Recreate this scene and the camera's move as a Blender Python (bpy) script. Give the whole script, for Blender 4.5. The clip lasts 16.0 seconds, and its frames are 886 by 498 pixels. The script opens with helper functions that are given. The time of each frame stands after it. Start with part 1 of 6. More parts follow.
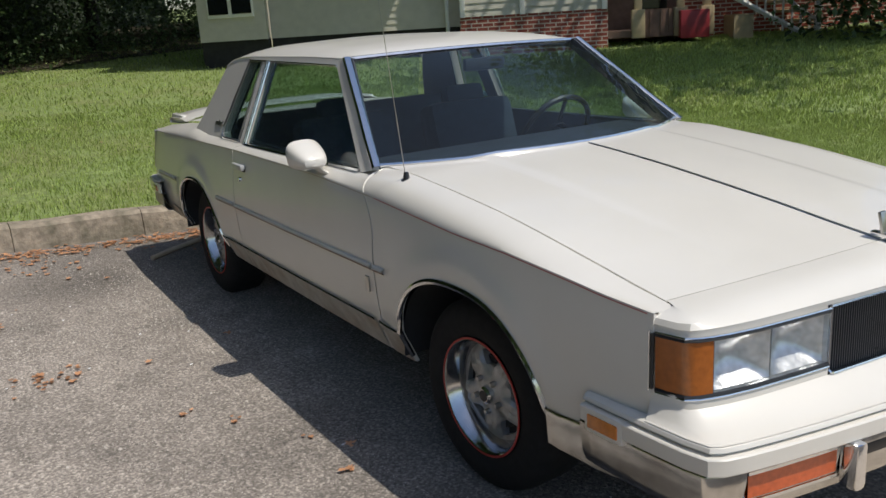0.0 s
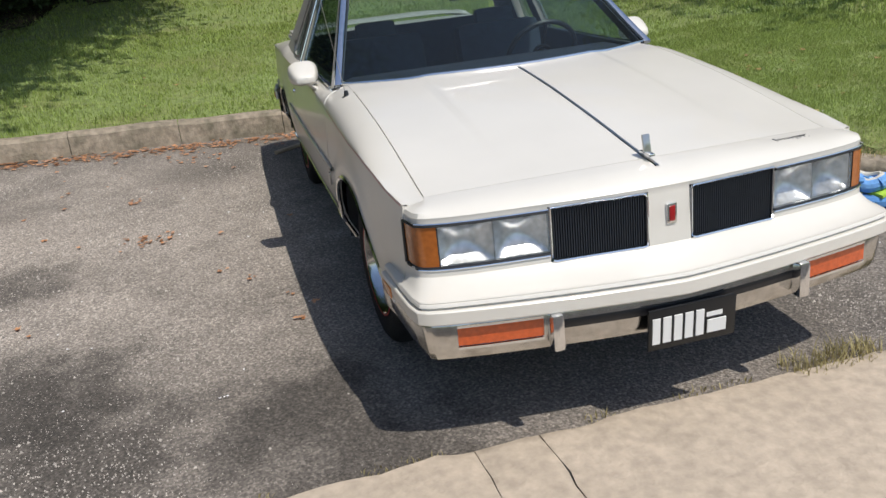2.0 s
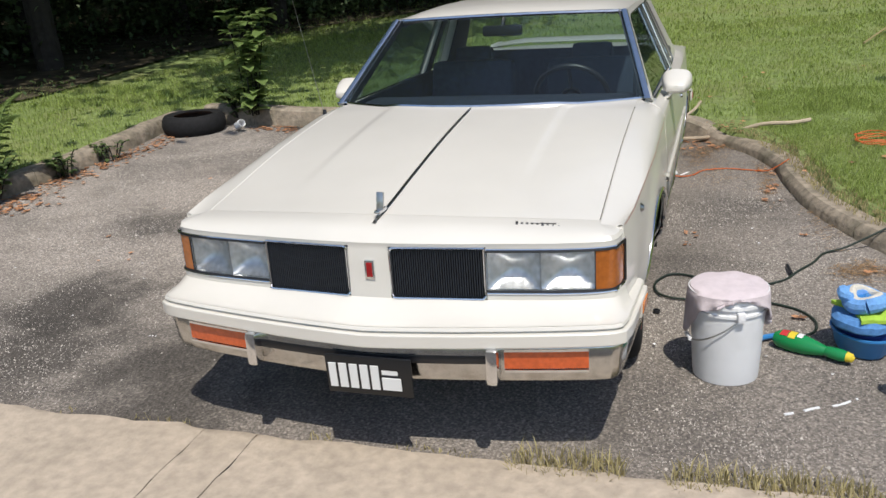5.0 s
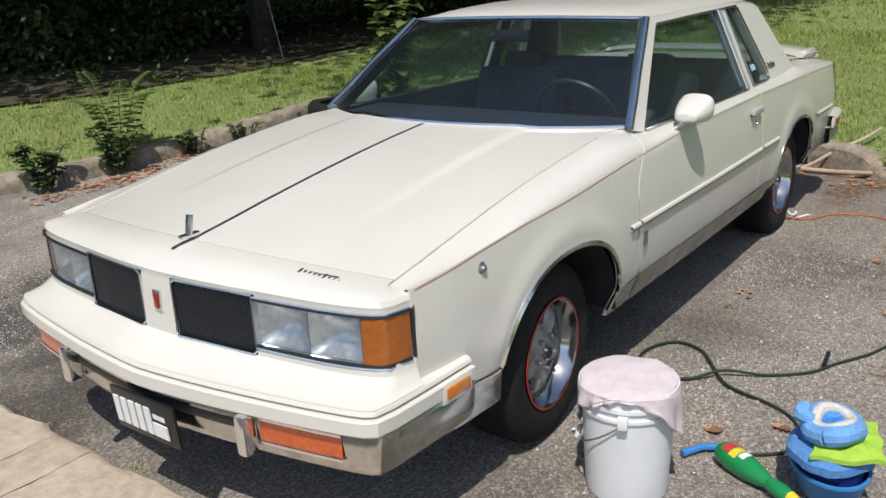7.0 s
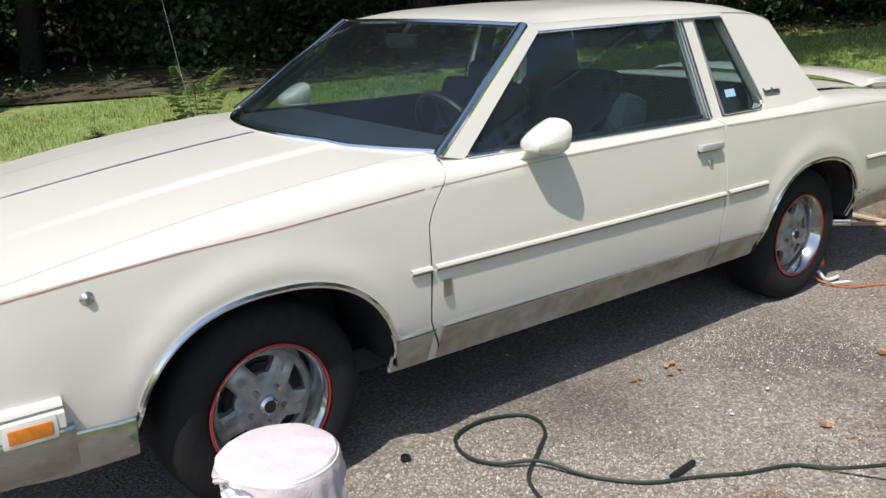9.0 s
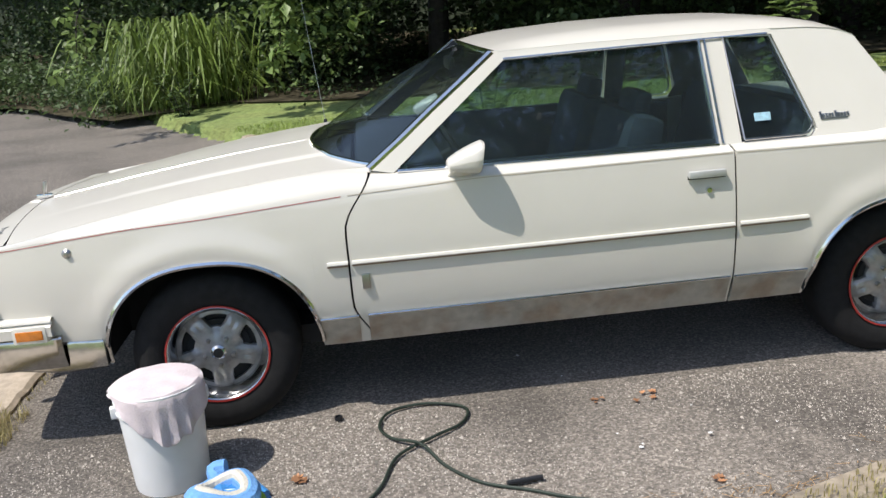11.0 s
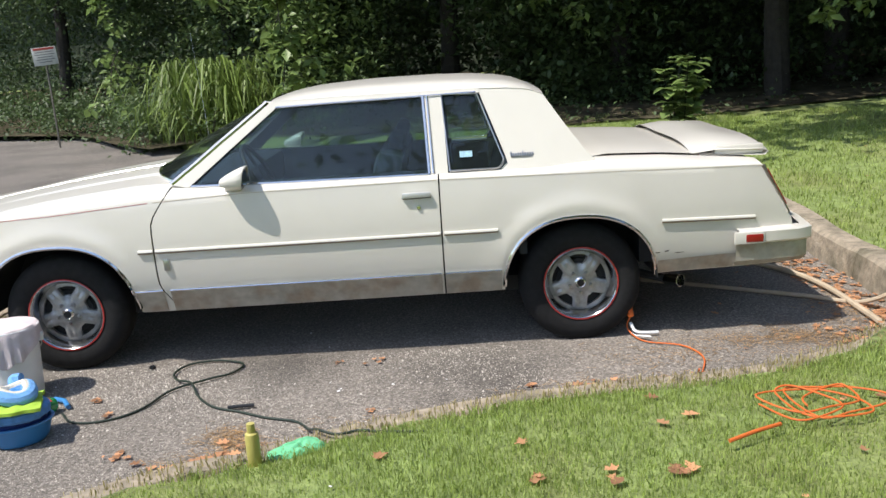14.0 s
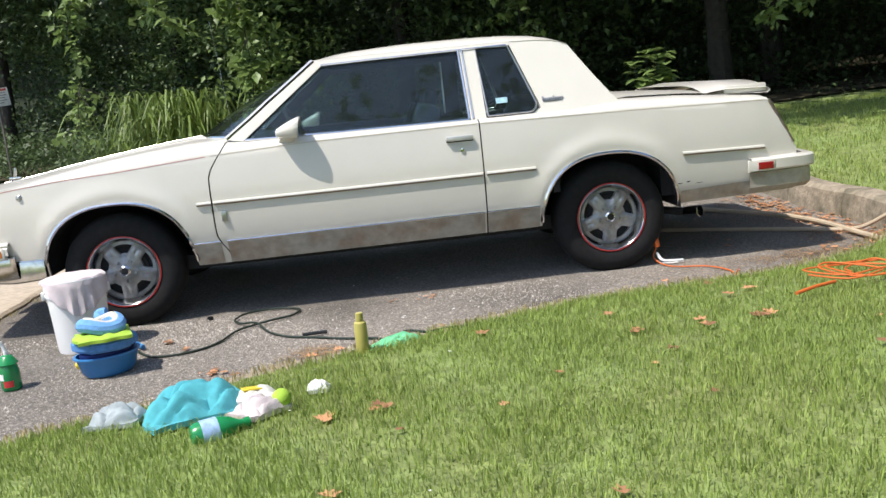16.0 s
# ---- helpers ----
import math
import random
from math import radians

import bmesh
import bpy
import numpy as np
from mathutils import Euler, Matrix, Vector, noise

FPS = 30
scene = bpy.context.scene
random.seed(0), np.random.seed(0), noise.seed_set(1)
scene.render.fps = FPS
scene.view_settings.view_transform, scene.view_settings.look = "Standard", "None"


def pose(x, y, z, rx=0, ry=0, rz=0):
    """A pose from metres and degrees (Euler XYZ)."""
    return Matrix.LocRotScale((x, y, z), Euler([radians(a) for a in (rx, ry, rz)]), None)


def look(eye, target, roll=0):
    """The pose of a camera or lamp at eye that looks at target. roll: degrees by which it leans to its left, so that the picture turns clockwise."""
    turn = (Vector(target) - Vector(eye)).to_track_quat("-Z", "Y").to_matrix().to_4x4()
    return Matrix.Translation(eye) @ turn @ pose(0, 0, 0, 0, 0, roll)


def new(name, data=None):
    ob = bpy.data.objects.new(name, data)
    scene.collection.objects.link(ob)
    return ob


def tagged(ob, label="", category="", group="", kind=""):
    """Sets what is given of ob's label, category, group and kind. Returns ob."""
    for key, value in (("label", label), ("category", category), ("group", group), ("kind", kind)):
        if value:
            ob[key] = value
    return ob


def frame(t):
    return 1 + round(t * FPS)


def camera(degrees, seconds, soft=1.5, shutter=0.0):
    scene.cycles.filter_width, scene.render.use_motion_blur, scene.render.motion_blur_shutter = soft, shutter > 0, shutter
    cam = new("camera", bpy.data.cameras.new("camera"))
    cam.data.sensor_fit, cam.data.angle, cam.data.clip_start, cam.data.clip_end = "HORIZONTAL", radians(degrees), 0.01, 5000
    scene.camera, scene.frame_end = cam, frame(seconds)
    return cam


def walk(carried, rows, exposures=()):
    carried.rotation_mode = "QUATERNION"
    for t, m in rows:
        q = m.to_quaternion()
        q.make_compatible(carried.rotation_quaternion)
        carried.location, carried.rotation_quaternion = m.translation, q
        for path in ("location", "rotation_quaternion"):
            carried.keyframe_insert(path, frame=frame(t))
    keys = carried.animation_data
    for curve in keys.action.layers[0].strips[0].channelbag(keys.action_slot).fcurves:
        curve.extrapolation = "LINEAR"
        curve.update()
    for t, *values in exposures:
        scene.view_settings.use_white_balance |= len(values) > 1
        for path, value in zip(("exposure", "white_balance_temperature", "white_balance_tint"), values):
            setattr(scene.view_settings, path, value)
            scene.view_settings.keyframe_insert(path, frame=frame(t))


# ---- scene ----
cam = camera(54.8, 16.0)
PATH = [
    (0, (2.062, -2.161, 1.481), (0.412, -1.161, 0.955), -3.7),
    (0.5, (2.469, -2.107, 1.508), (0.766, -1.225, 0.94), -2.8),
    (1, (2.803, -1.947, 1.541), (1.049, -1.212, 0.92), -3.4),
    (1.5, (3.084, -1.636, 1.578), (1.302, -1.042, 0.891), -5.0),
    (2, (3.221, -1.274, 1.572), (1.395, -0.846, 0.879), -6.1),
    (2.5, (3.39, -0.904, 1.567), (1.532, -0.643, 0.874), -6.3),
    (3, (3.508, -0.521, 1.595), (1.619, -0.479, 0.939), -5.7),
    (3.5, (3.477, -0.108, 1.599), (1.576, -0.131, 0.981), -3.1),
    (3.7, (3.488, 0.047, 1.611), (1.584, -0.028, 1.001), -2.7),
    (5.8, (3.039, 1.572, 1.624), (1.332, 0.75, 0.981), -3.1),
    (6, (2.907, 1.659, 1.603), (1.21, 0.816, 0.965), -2.3),
    (6.5, (2.593, 1.889, 1.611), (0.943, 0.94, 0.994), -2.1),
    (7, (2.311, 2.111, 1.574), (0.795, 0.966, 0.95), -2.8),
    (7.5, (1.936, 2.259, 1.547), (0.489, 1.03, 0.917), -4.6),
    (8, (1.588, 2.447, 1.54), (0.174, 1.164, 0.945), -4.1),
    (8.5, (1.265, 2.685, 1.53), (-0.012, 1.255, 0.961), -2.1),
    (9, (0.902, 2.906, 1.458), (-0.231, 1.363, 0.879), -1.6),
    (9.2, (0.726, 3.035, 1.446), (-0.335, 1.437, 0.877), -2.1),
    (11.3, (-0.789, 4.038, 1.543), (-0.851, 2.118, 0.986), -4.3),
    (11.5, (-0.851, 4.143, 1.539), (-0.878, 2.223, 0.98), -4.0),
    (12, (-0.968, 4.403, 1.551), (-0.943, 2.498, 0.941), -2.8),
    (12.5, (-1.232, 4.618, 1.563), (-1.122, 2.707, 0.982), -1.6),
    (13, (-1.481, 4.828, 1.576), (-1.357, 2.913, 1.012), -0.6),
    (13.5, (-1.776, 5.018, 1.605), (-1.667, 3.101, 1.046), -2.0),
    (14, (-2.1, 5.098, 1.565), (-2.064, 3.153, 1.103), -3.8),
    (14.5, (-2.155, 5.197, 1.477), (-2.236, 3.227, 1.14), -6.2),
    (15, (-1.962, 5.356, 1.347), (-2.093, 3.382, 1.049), -6.8),
    (15.5, (-1.697, 5.383, 1.192), (-1.817, 3.412, 0.875), -5.7),
    (16, (-1.464, 5.492, 1.1), (-1.588, 3.529, 0.74), -5.8),
]
EXPOSURES = [(0, -0.12), (0.5, 0.08), (1.0, 0.12), (1.5, 0.04), (3.5, -0.07), (6, 0.0), (7.5, 0.05), (9, 0.31), (11.5, 0.34), (13, 0.38), (14.5, 0.60), (15.3, 0.63), (16, 0.56)]
walk(cam, [(t, look(eye, target, roll)) for t, eye, target, roll in PATH], EXPOSURES)

# ---- world, sun, exposure ----
SUN_TO = Vector((0.50, 0.27, 1.0)).normalized()
world = bpy.data.worlds.new("sky")
scene.world = world
world.use_nodes = True
_wn = world.node_tree.nodes
_sky = _wn.new("ShaderNodeTexSky")
_sky.sky_type = 'NISHITA'
_sky.sun_disc = False
_sky.sun_elevation = math.asin(SUN_TO.z)
_sky.sun_rotation = math.atan2(SUN_TO.x, SUN_TO.y)
_wn["Background"].inputs[1].default_value = 0.14
world.node_tree.links.new(_sky.outputs[0], _wn["Background"].inputs[0])
_sun = new("sun", bpy.data.lights.new("sun", 'SUN'))
_sun.data.energy, _sun.data.angle, _sun.data.color = 3.9, radians(0.55), (1.0, 0.95, 0.86)
_sun.matrix_world = look(SUN_TO * 60, (0, 0, 0))


# ---- materials ----
def mat(name, color, rough=0.6, metal=0.0, spec=0.5, var=0.0, scale=20.0, bump=0.0, bscale=80.0, dark=None, dscale=4.0, damt=0.0, coat=0.0, translucent=0.0, island=0.0, diffuse_rough=0.0):
    """A node material: base colour with fine variation, larger stains, bump and random tone per piece."""
    m = bpy.data.materials.new(name)
    m.use_nodes = True
    nt = m.node_tree
    n, l = nt.nodes, nt.links
    b = n["Principled BSDF"]
    b.inputs["Roughness"].default_value = rough
    b.inputs["Metallic"].default_value = metal
    b.inputs["Specular IOR Level"].default_value = spec
    b.inputs["Coat Weight"].default_value = coat
    b.inputs["Coat Roughness"].default_value = 0.05
    b.inputs["Diffuse Roughness"].default_value = diffuse_rough
    co = n.new("ShaderNodeTexCoord").outputs["Object"]
    rgb = n.new("ShaderNodeRGB")
    rgb.outputs[0].default_value = (*color, 1)
    cur = rgb.outputs[0]

    def tex(s, detail=4.0):
        t = n.new("ShaderNodeTexNoise")
        t.inputs["Scale"].default_value, t.inputs["Detail"].default_value = s, detail
        l.new(co, t.inputs["Vector"])
        return t.outputs["Fac"]

    def ramp(src, a, c):
        r = n.new("ShaderNodeMapRange")
        r.inputs[1].default_value, r.inputs[2].default_value = a, c
        l.new(src, r.inputs[0])
        return r.outputs[0]

    def mix(fac, other, mode='MIX'):
        x = n.new("ShaderNodeMix")
        x.data_type, x.blend_type = 'RGBA', mode
        if isinstance(fac, float):
            x.inputs[0].default_value = fac
        else:
            l.new(fac, x.inputs[0])
        l.new(cur, x.inputs[6])
        if isinstance(other, tuple):
            x.inputs[7].default_value = (*other, 1)
        else:
            l.new(other, x.inputs[7])
        return x.outputs[2]
    if damt and dark:
        k = n.new("ShaderNodeMath")
        k.operation = 'MULTIPLY'
        l.new(ramp(tex(dscale), 0.45, 0.68), k.inputs[0])
        k.inputs[1].default_value = damt
        cur = mix(k.outputs[0], dark)
    if var:
        h = n.new("ShaderNodeHueSaturation")
        v = n.new("ShaderNodeMapRange")
        v.inputs[1].default_value, v.inputs[2].default_value = 0.3, 0.7
        v.inputs[3].default_value, v.inputs[4].default_value = 1 - var, 1 + var
        l.new(tex(scale), v.inputs[0])
        l.new(v.outputs[0], h.inputs["Value"])
        l.new(cur, h.inputs["Color"])
        cur = h.outputs[0]
    if island:
        h = n.new("ShaderNodeHueSaturation")
        gi = n.new("ShaderNodeNewGeometry")
        v = n.new("ShaderNodeMapRange")
        v.inputs[3].default_value, v.inputs[4].default_value = 1 - island, 1 + island
        l.new(gi.outputs["Random Per Island"], v.inputs[0])
        l.new(v.outputs[0], h.inputs["Value"])
        l.new(cur, h.inputs["Color"])
        cur = h.outputs[0]
    l.new(cur, b.inputs["Base Color"])
    if bump:
        bp = n.new("ShaderNodeBump")
        bp.inputs["Strength"].default_value, bp.inputs["Distance"].default_value = 1.0, bump
        l.new(tex(bscale, 6.0), bp.inputs["Height"])
        l.new(bp.outputs[0], b.inputs["Normal"])
    if translucent:
        tr = n.new("ShaderNodeBsdfTranslucent")
        l.new(cur, tr.inputs[0])
        mx = n.new("ShaderNodeMixShader")
        mx.inputs[0].default_value = translucent
        l.new(b.outputs[0], mx.inputs[1])
        l.new(tr.outputs[0], mx.inputs[2])
        l.new(mx.outputs[0], n["Material Output"].inputs[0])
    return m


def glass(name, tint, ior=1.5, haze=0.0, rough=0.01):
    """A thin pane: tinted straight-through light with a Fresnel gloss."""
    m = bpy.data.materials.new(name)
    m.use_nodes = True
    n, l = m.node_tree.nodes, m.node_tree.links
    t, g, f, x = n.new("ShaderNodeBsdfTransparent"), n.new("ShaderNodeBsdfGlossy"), n.new("ShaderNodeLayerWeight"), n.new("ShaderNodeMixShader")
    p, k = n.new("ShaderNodeMath"), n.new("ShaderNodeMath")
    t.inputs[0].default_value = (*tint, 1)
    g.inputs["Roughness"].default_value = rough
    # Schlick's curve, alike from both sides of the pane
    base = ((ior - 1) / (ior + 1)) ** 2
    f.inputs["Blend"].default_value = 0.5
    p.operation, k.operation = 'POWER', 'MULTIPLY_ADD'
    p.inputs[1].default_value = 5.0
    k.inputs[1].default_value, k.inputs[2].default_value = 1 - base, base
    l.new(f.outputs["Facing"], p.inputs[0])
    l.new(p.outputs[0], k.inputs[0])
    l.new(k.outputs[0], x.inputs[0])
    clear = t.outputs[0]
    # bluish veil painted in: reflected sky on the panes, frosting on the lamps
    if haze:
        d, h = n.new("ShaderNodeBsdfDiffuse"), n.new("ShaderNodeMixShader")
        d.inputs[0].default_value, h.inputs[0].default_value = (.66, .76, .84, 1), haze
        l.new(clear, h.inputs[1])
        l.new(d.outputs[0], h.inputs[2])
        clear = h.outputs[0]
    l.new(clear, x.inputs[1])
    l.new(g.outputs[0], x.inputs[2])
    l.new(x.outputs[0], n["Material Output"].inputs[0])
    return m


PAINT = mat("cream_paint", (0.69, 0.658, 0.60), 0.30, var=0.03, scale=3, spec=0.5, coat=0.5, dark=(0.66, 0.62, 0.54), dscale=1.3, damt=0.12)
CHROME = mat("chrome", (0.75, 0.76, 0.78), 0.12, 1.0, var=0.05, scale=30)
DULLCHROME = mat("dull_chrome", (0.50, 0.49, 0.48), 0.28, 1.0, var=0.12, scale=25, dark=(0.32, 0.29, 0.25), dscale=9, damt=0.45, bump=0.0006, bscale=60)
ROCKER = mat("weathered_bright_metal", (0.46, 0.44, 0.40), 0.50, 0.35, var=0.15, scale=20, dark=(0.33, 0.24, 0.17), dscale=7, damt=0.7, bump=0.001, bscale=50)
RUBBER = mat("tyre_rubber", (0.015, 0.015, 0.016), 0.85, spec=0.3, var=0.2, scale=30, bump=0.001, bscale=150)
BLACK = mat("black_plastic", (0.014, 0.015, 0.018), 0.45, var=0.1, scale=50)
UNDER = mat("underbody_black", (0.024, 0.024, 0.025), 0.9, var=0.3, scale=10)
STEEL = mat("silver_wheel_paint", (0.47, 0.465, 0.46), 0.38, 0.45, var=0.10, scale=30, dark=(0.12, 0.115, 0.105), dscale=16, damt=0.6)
RIMCHROME = mat("rim_chrome", (0.52, 0.52, 0.53), 0.13, 1.0, var=0.08, scale=25, dark=(0.42, 0.40, 0.37), dscale=12, damt=0.3)
REDLINE = mat("red_stripe", (0.42, 0.035, 0.03), 0.5, var=0.05)
SEAM = mat("seam_dark", (0.018, 0.017, 0.016), 0.9, spec=0.1)
AMBER = mat("amber_lens", (0.62, 0.19, 0.02), 0.2, coat=0.6, var=0.15, scale=60)
DEEPAMBER = mat("orange_red_lens", (0.52, 0.09, 0.02), 0.2, coat=0.6, var=0.15, scale=60)
BROWNLENS = mat("brown_amber_lens", (0.36, 0.105, 0.016), 0.2, coat=0.6, var=0.15, scale=60)
REDLENS = mat("red_lens", (0.30, 0.010, 0.012), 0.2, coat=0.6)
LAMPGLASS = glass("lamp_glass", (0.92, 0.93, 0.94), 1.5, 0.13, 0.03)
REFLECTOR = mat("lamp_reflector", (0.62, 0.63, 0.64), 0.34, 1.0, var=.25, scale=45, bump=.0012, bscale=50)
GLASS = glass("tinted_glass", (0.70, 0.79, 0.79), 1.5, 0.012, 0.01)
SEAT = mat("navy_velour", (0.045, 0.055, 0.080), 0.95, var=0.2, scale=40)
DASH = mat("dash_vinyl", (0.028, 0.035, 0.052), 0.6, var=0.15, scale=20)
HEADLINER = mat("headliner", (0.075, 0.082, 0.10), 0.95, var=0.05)
BACKWALL = mat("shaded_litter", (0.02, 0.018, 0.012), 0.95, var=0.4, scale=3, bump=0.03, bscale=6)
SLAT = mat("dark_grille_plastic", (0.020, 0.024, 0.031), 0.38, var=0.15, scale=40)
PLATE = mat("plate_black", (0.008, 0.009, 0.011), 0.35)
PLATEW = mat("plate_white", (0.75, 0.75, 0.74), 0.5)
ASPHALT = mat("worn_asphalt", (0.205, 0.180, 0.157), 0.92, var=0.42, scale=75, bump=0.008, bscale=95, dark=(0.10, 0.088, 0.077), dscale=0.9, damt=0.6, diffuse_rough=1.0)


def weather(m, stains, chips=0.0, chip_scale=150.0):
    """Adds pale and dark stone chips and dark oil stains, each (x, y, radius, strength), to a ground material."""
    n, l = m.node_tree.nodes, m.node_tree.links
    b = n["Principled BSDF"]
    src = b.inputs["Base Color"].links[0].from_socket
    co = n.new("ShaderNodeTexCoord").outputs["Object"]

    def scaled(value_socket, color):
        h = n.new("ShaderNodeHueSaturation")
        l.new(value_socket, h.inputs["Value"])
        l.new(color, h.inputs["Color"])
        return h.outputs[0]

    def math_node(op, a, c):
        k = n.new("ShaderNodeMath")
        k.operation = op
        for i, q in enumerate((a, c)):
            if isinstance(q, (int, float)):
                k.inputs[i].default_value = q
            else:
                l.new(q, k.inputs[i])
        return k.outputs[0]
    if chips:
        v = n.new("ShaderNodeTexVoronoi")
        v.inputs["Scale"].default_value = chip_scale
        l.new(co, v.inputs["Vector"])
        r = n.new("ShaderNodeSeparateColor")
        l.new(v.outputs["Color"], r.inputs[0])
        k = math_node('POWER', r.outputs[0], 2.2)
        src = scaled(math_node('ADD', math_node('MULTIPLY', k, 2.4 * chips), 1 - .75 * chips), src)
    no = n.new("ShaderNodeTexNoise")
    no.inputs["Scale"].default_value, no.inputs["Detail"].default_value, no.inputs["Roughness"].default_value = 3.2, 8.0, 0.65
    l.new(co, no.inputs["Vector"])
    total = None
    for x, y, rad, amount in stains:
        d = n.new("ShaderNodeVectorMath")
        d.operation = 'DISTANCE'
        l.new(co, d.inputs[0])
        d.inputs[1].default_value = (x, y, 0)
        near = math_node('ADD', math_node('DIVIDE', d.outputs["Value"], rad), math_node('MULTIPLY', math_node('SUBTRACT', no.outputs["Fac"], .5), 2.6))
        mr = n.new("ShaderNodeMapRange")
        mr.interpolation_type = 'SMOOTHSTEP'
        mr.inputs[1].default_value, mr.inputs[2].default_value, mr.inputs[3].default_value, mr.inputs[4].default_value = .25, 1.15, amount, 0.0
        l.new(near, mr.inputs[0])
        total = mr.outputs[0] if total is None else math_node('MAXIMUM', total, mr.outputs[0])
    if total is not None:
        src = scaled(math_node('SUBTRACT', 1.0, total), src)
    l.new(src, b.inputs["Base Color"])


weather(ASPHALT, ((-1.45, -2.6, .45, .6), (-.05, -2.2, .6, .72), (.5, -1.95, .6, .62), (.42, -1.22, .45, .62), (.85, -1.0, .5, .58), (-2.2, 1.15, .5, .4), (-1.2, 1.0, .35, .3), (-3.4, -1.5, .5, .35), (.5, .9, .4, .3)), .34, 120)
# paler stretch of asphalt beside the car
weather(ASPHALT, ((-1.9, -2.7, 2.3, -.42),))
AGG = mat("asphalt_chips", (0.34, 0.31, 0.28), 0.85, island=0.6)
CONCRETE = mat("old_concrete", (0.455, 0.378, 0.297), 0.9, var=0.16, scale=22, bump=0.004, bscale=60, dark=(0.30, 0.25, 0.19), dscale=3, damt=0.25)
KERBMAT = mat("stained_kerb_concrete", (0.31, 0.26, 0.20), 0.92, var=0.3, scale=18, bump=0.008, bscale=35, dark=(0.12, 0.11, 0.075), dscale=5, damt=0.7)
SOIL = mat("lawn_floor", (0.205, 0.265, 0.085), 0.95, var=0.3, scale=14, bump=0.03, bscale=30, dark=(0.20, 0.19, 0.07), dscale=1.2, damt=0.5)
BLADE = mat("grass_blade", (0.298, 0.378, 0.098), 0.55, island=0.38, translucent=0.35)
DRYBLADE = mat("dry_grass", (0.42, 0.36, 0.18), 0.8, island=0.3, translucent=0.3)
# leaf green twice: LEAF dimmed for the woods' shade, LEAFLIT brightened for sun
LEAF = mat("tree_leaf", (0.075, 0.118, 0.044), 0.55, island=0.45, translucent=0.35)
LEAFLIT = mat("sunlit_leaf", (0.19, 0.27, 0.085), 0.45, island=0.3, translucent=0.4)
WEED = mat("weed_leaf", (0.115, 0.170, 0.06), 0.5, island=0.35, translucent=0.35)
REED = mat("reed_leaf", (0.17, 0.24, 0.055), 0.5, island=0.35, translucent=0.35)
BARK = mat("bark", (0.035, 0.030, 0.025), 0.95, var=0.3, scale=12, bump=0.02, bscale=14)
DEADLEAF = mat("dead_leaf", (0.47, 0.235, 0.12), 0.8, island=0.5, translucent=0.2)
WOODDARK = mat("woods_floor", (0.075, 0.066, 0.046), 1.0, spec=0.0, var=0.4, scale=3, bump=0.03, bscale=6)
DEEPWOOD = mat("deep_woods_shade", (0.055, 0.068, 0.050), 1.0, spec=0.0, var=0.5, scale=2.5)


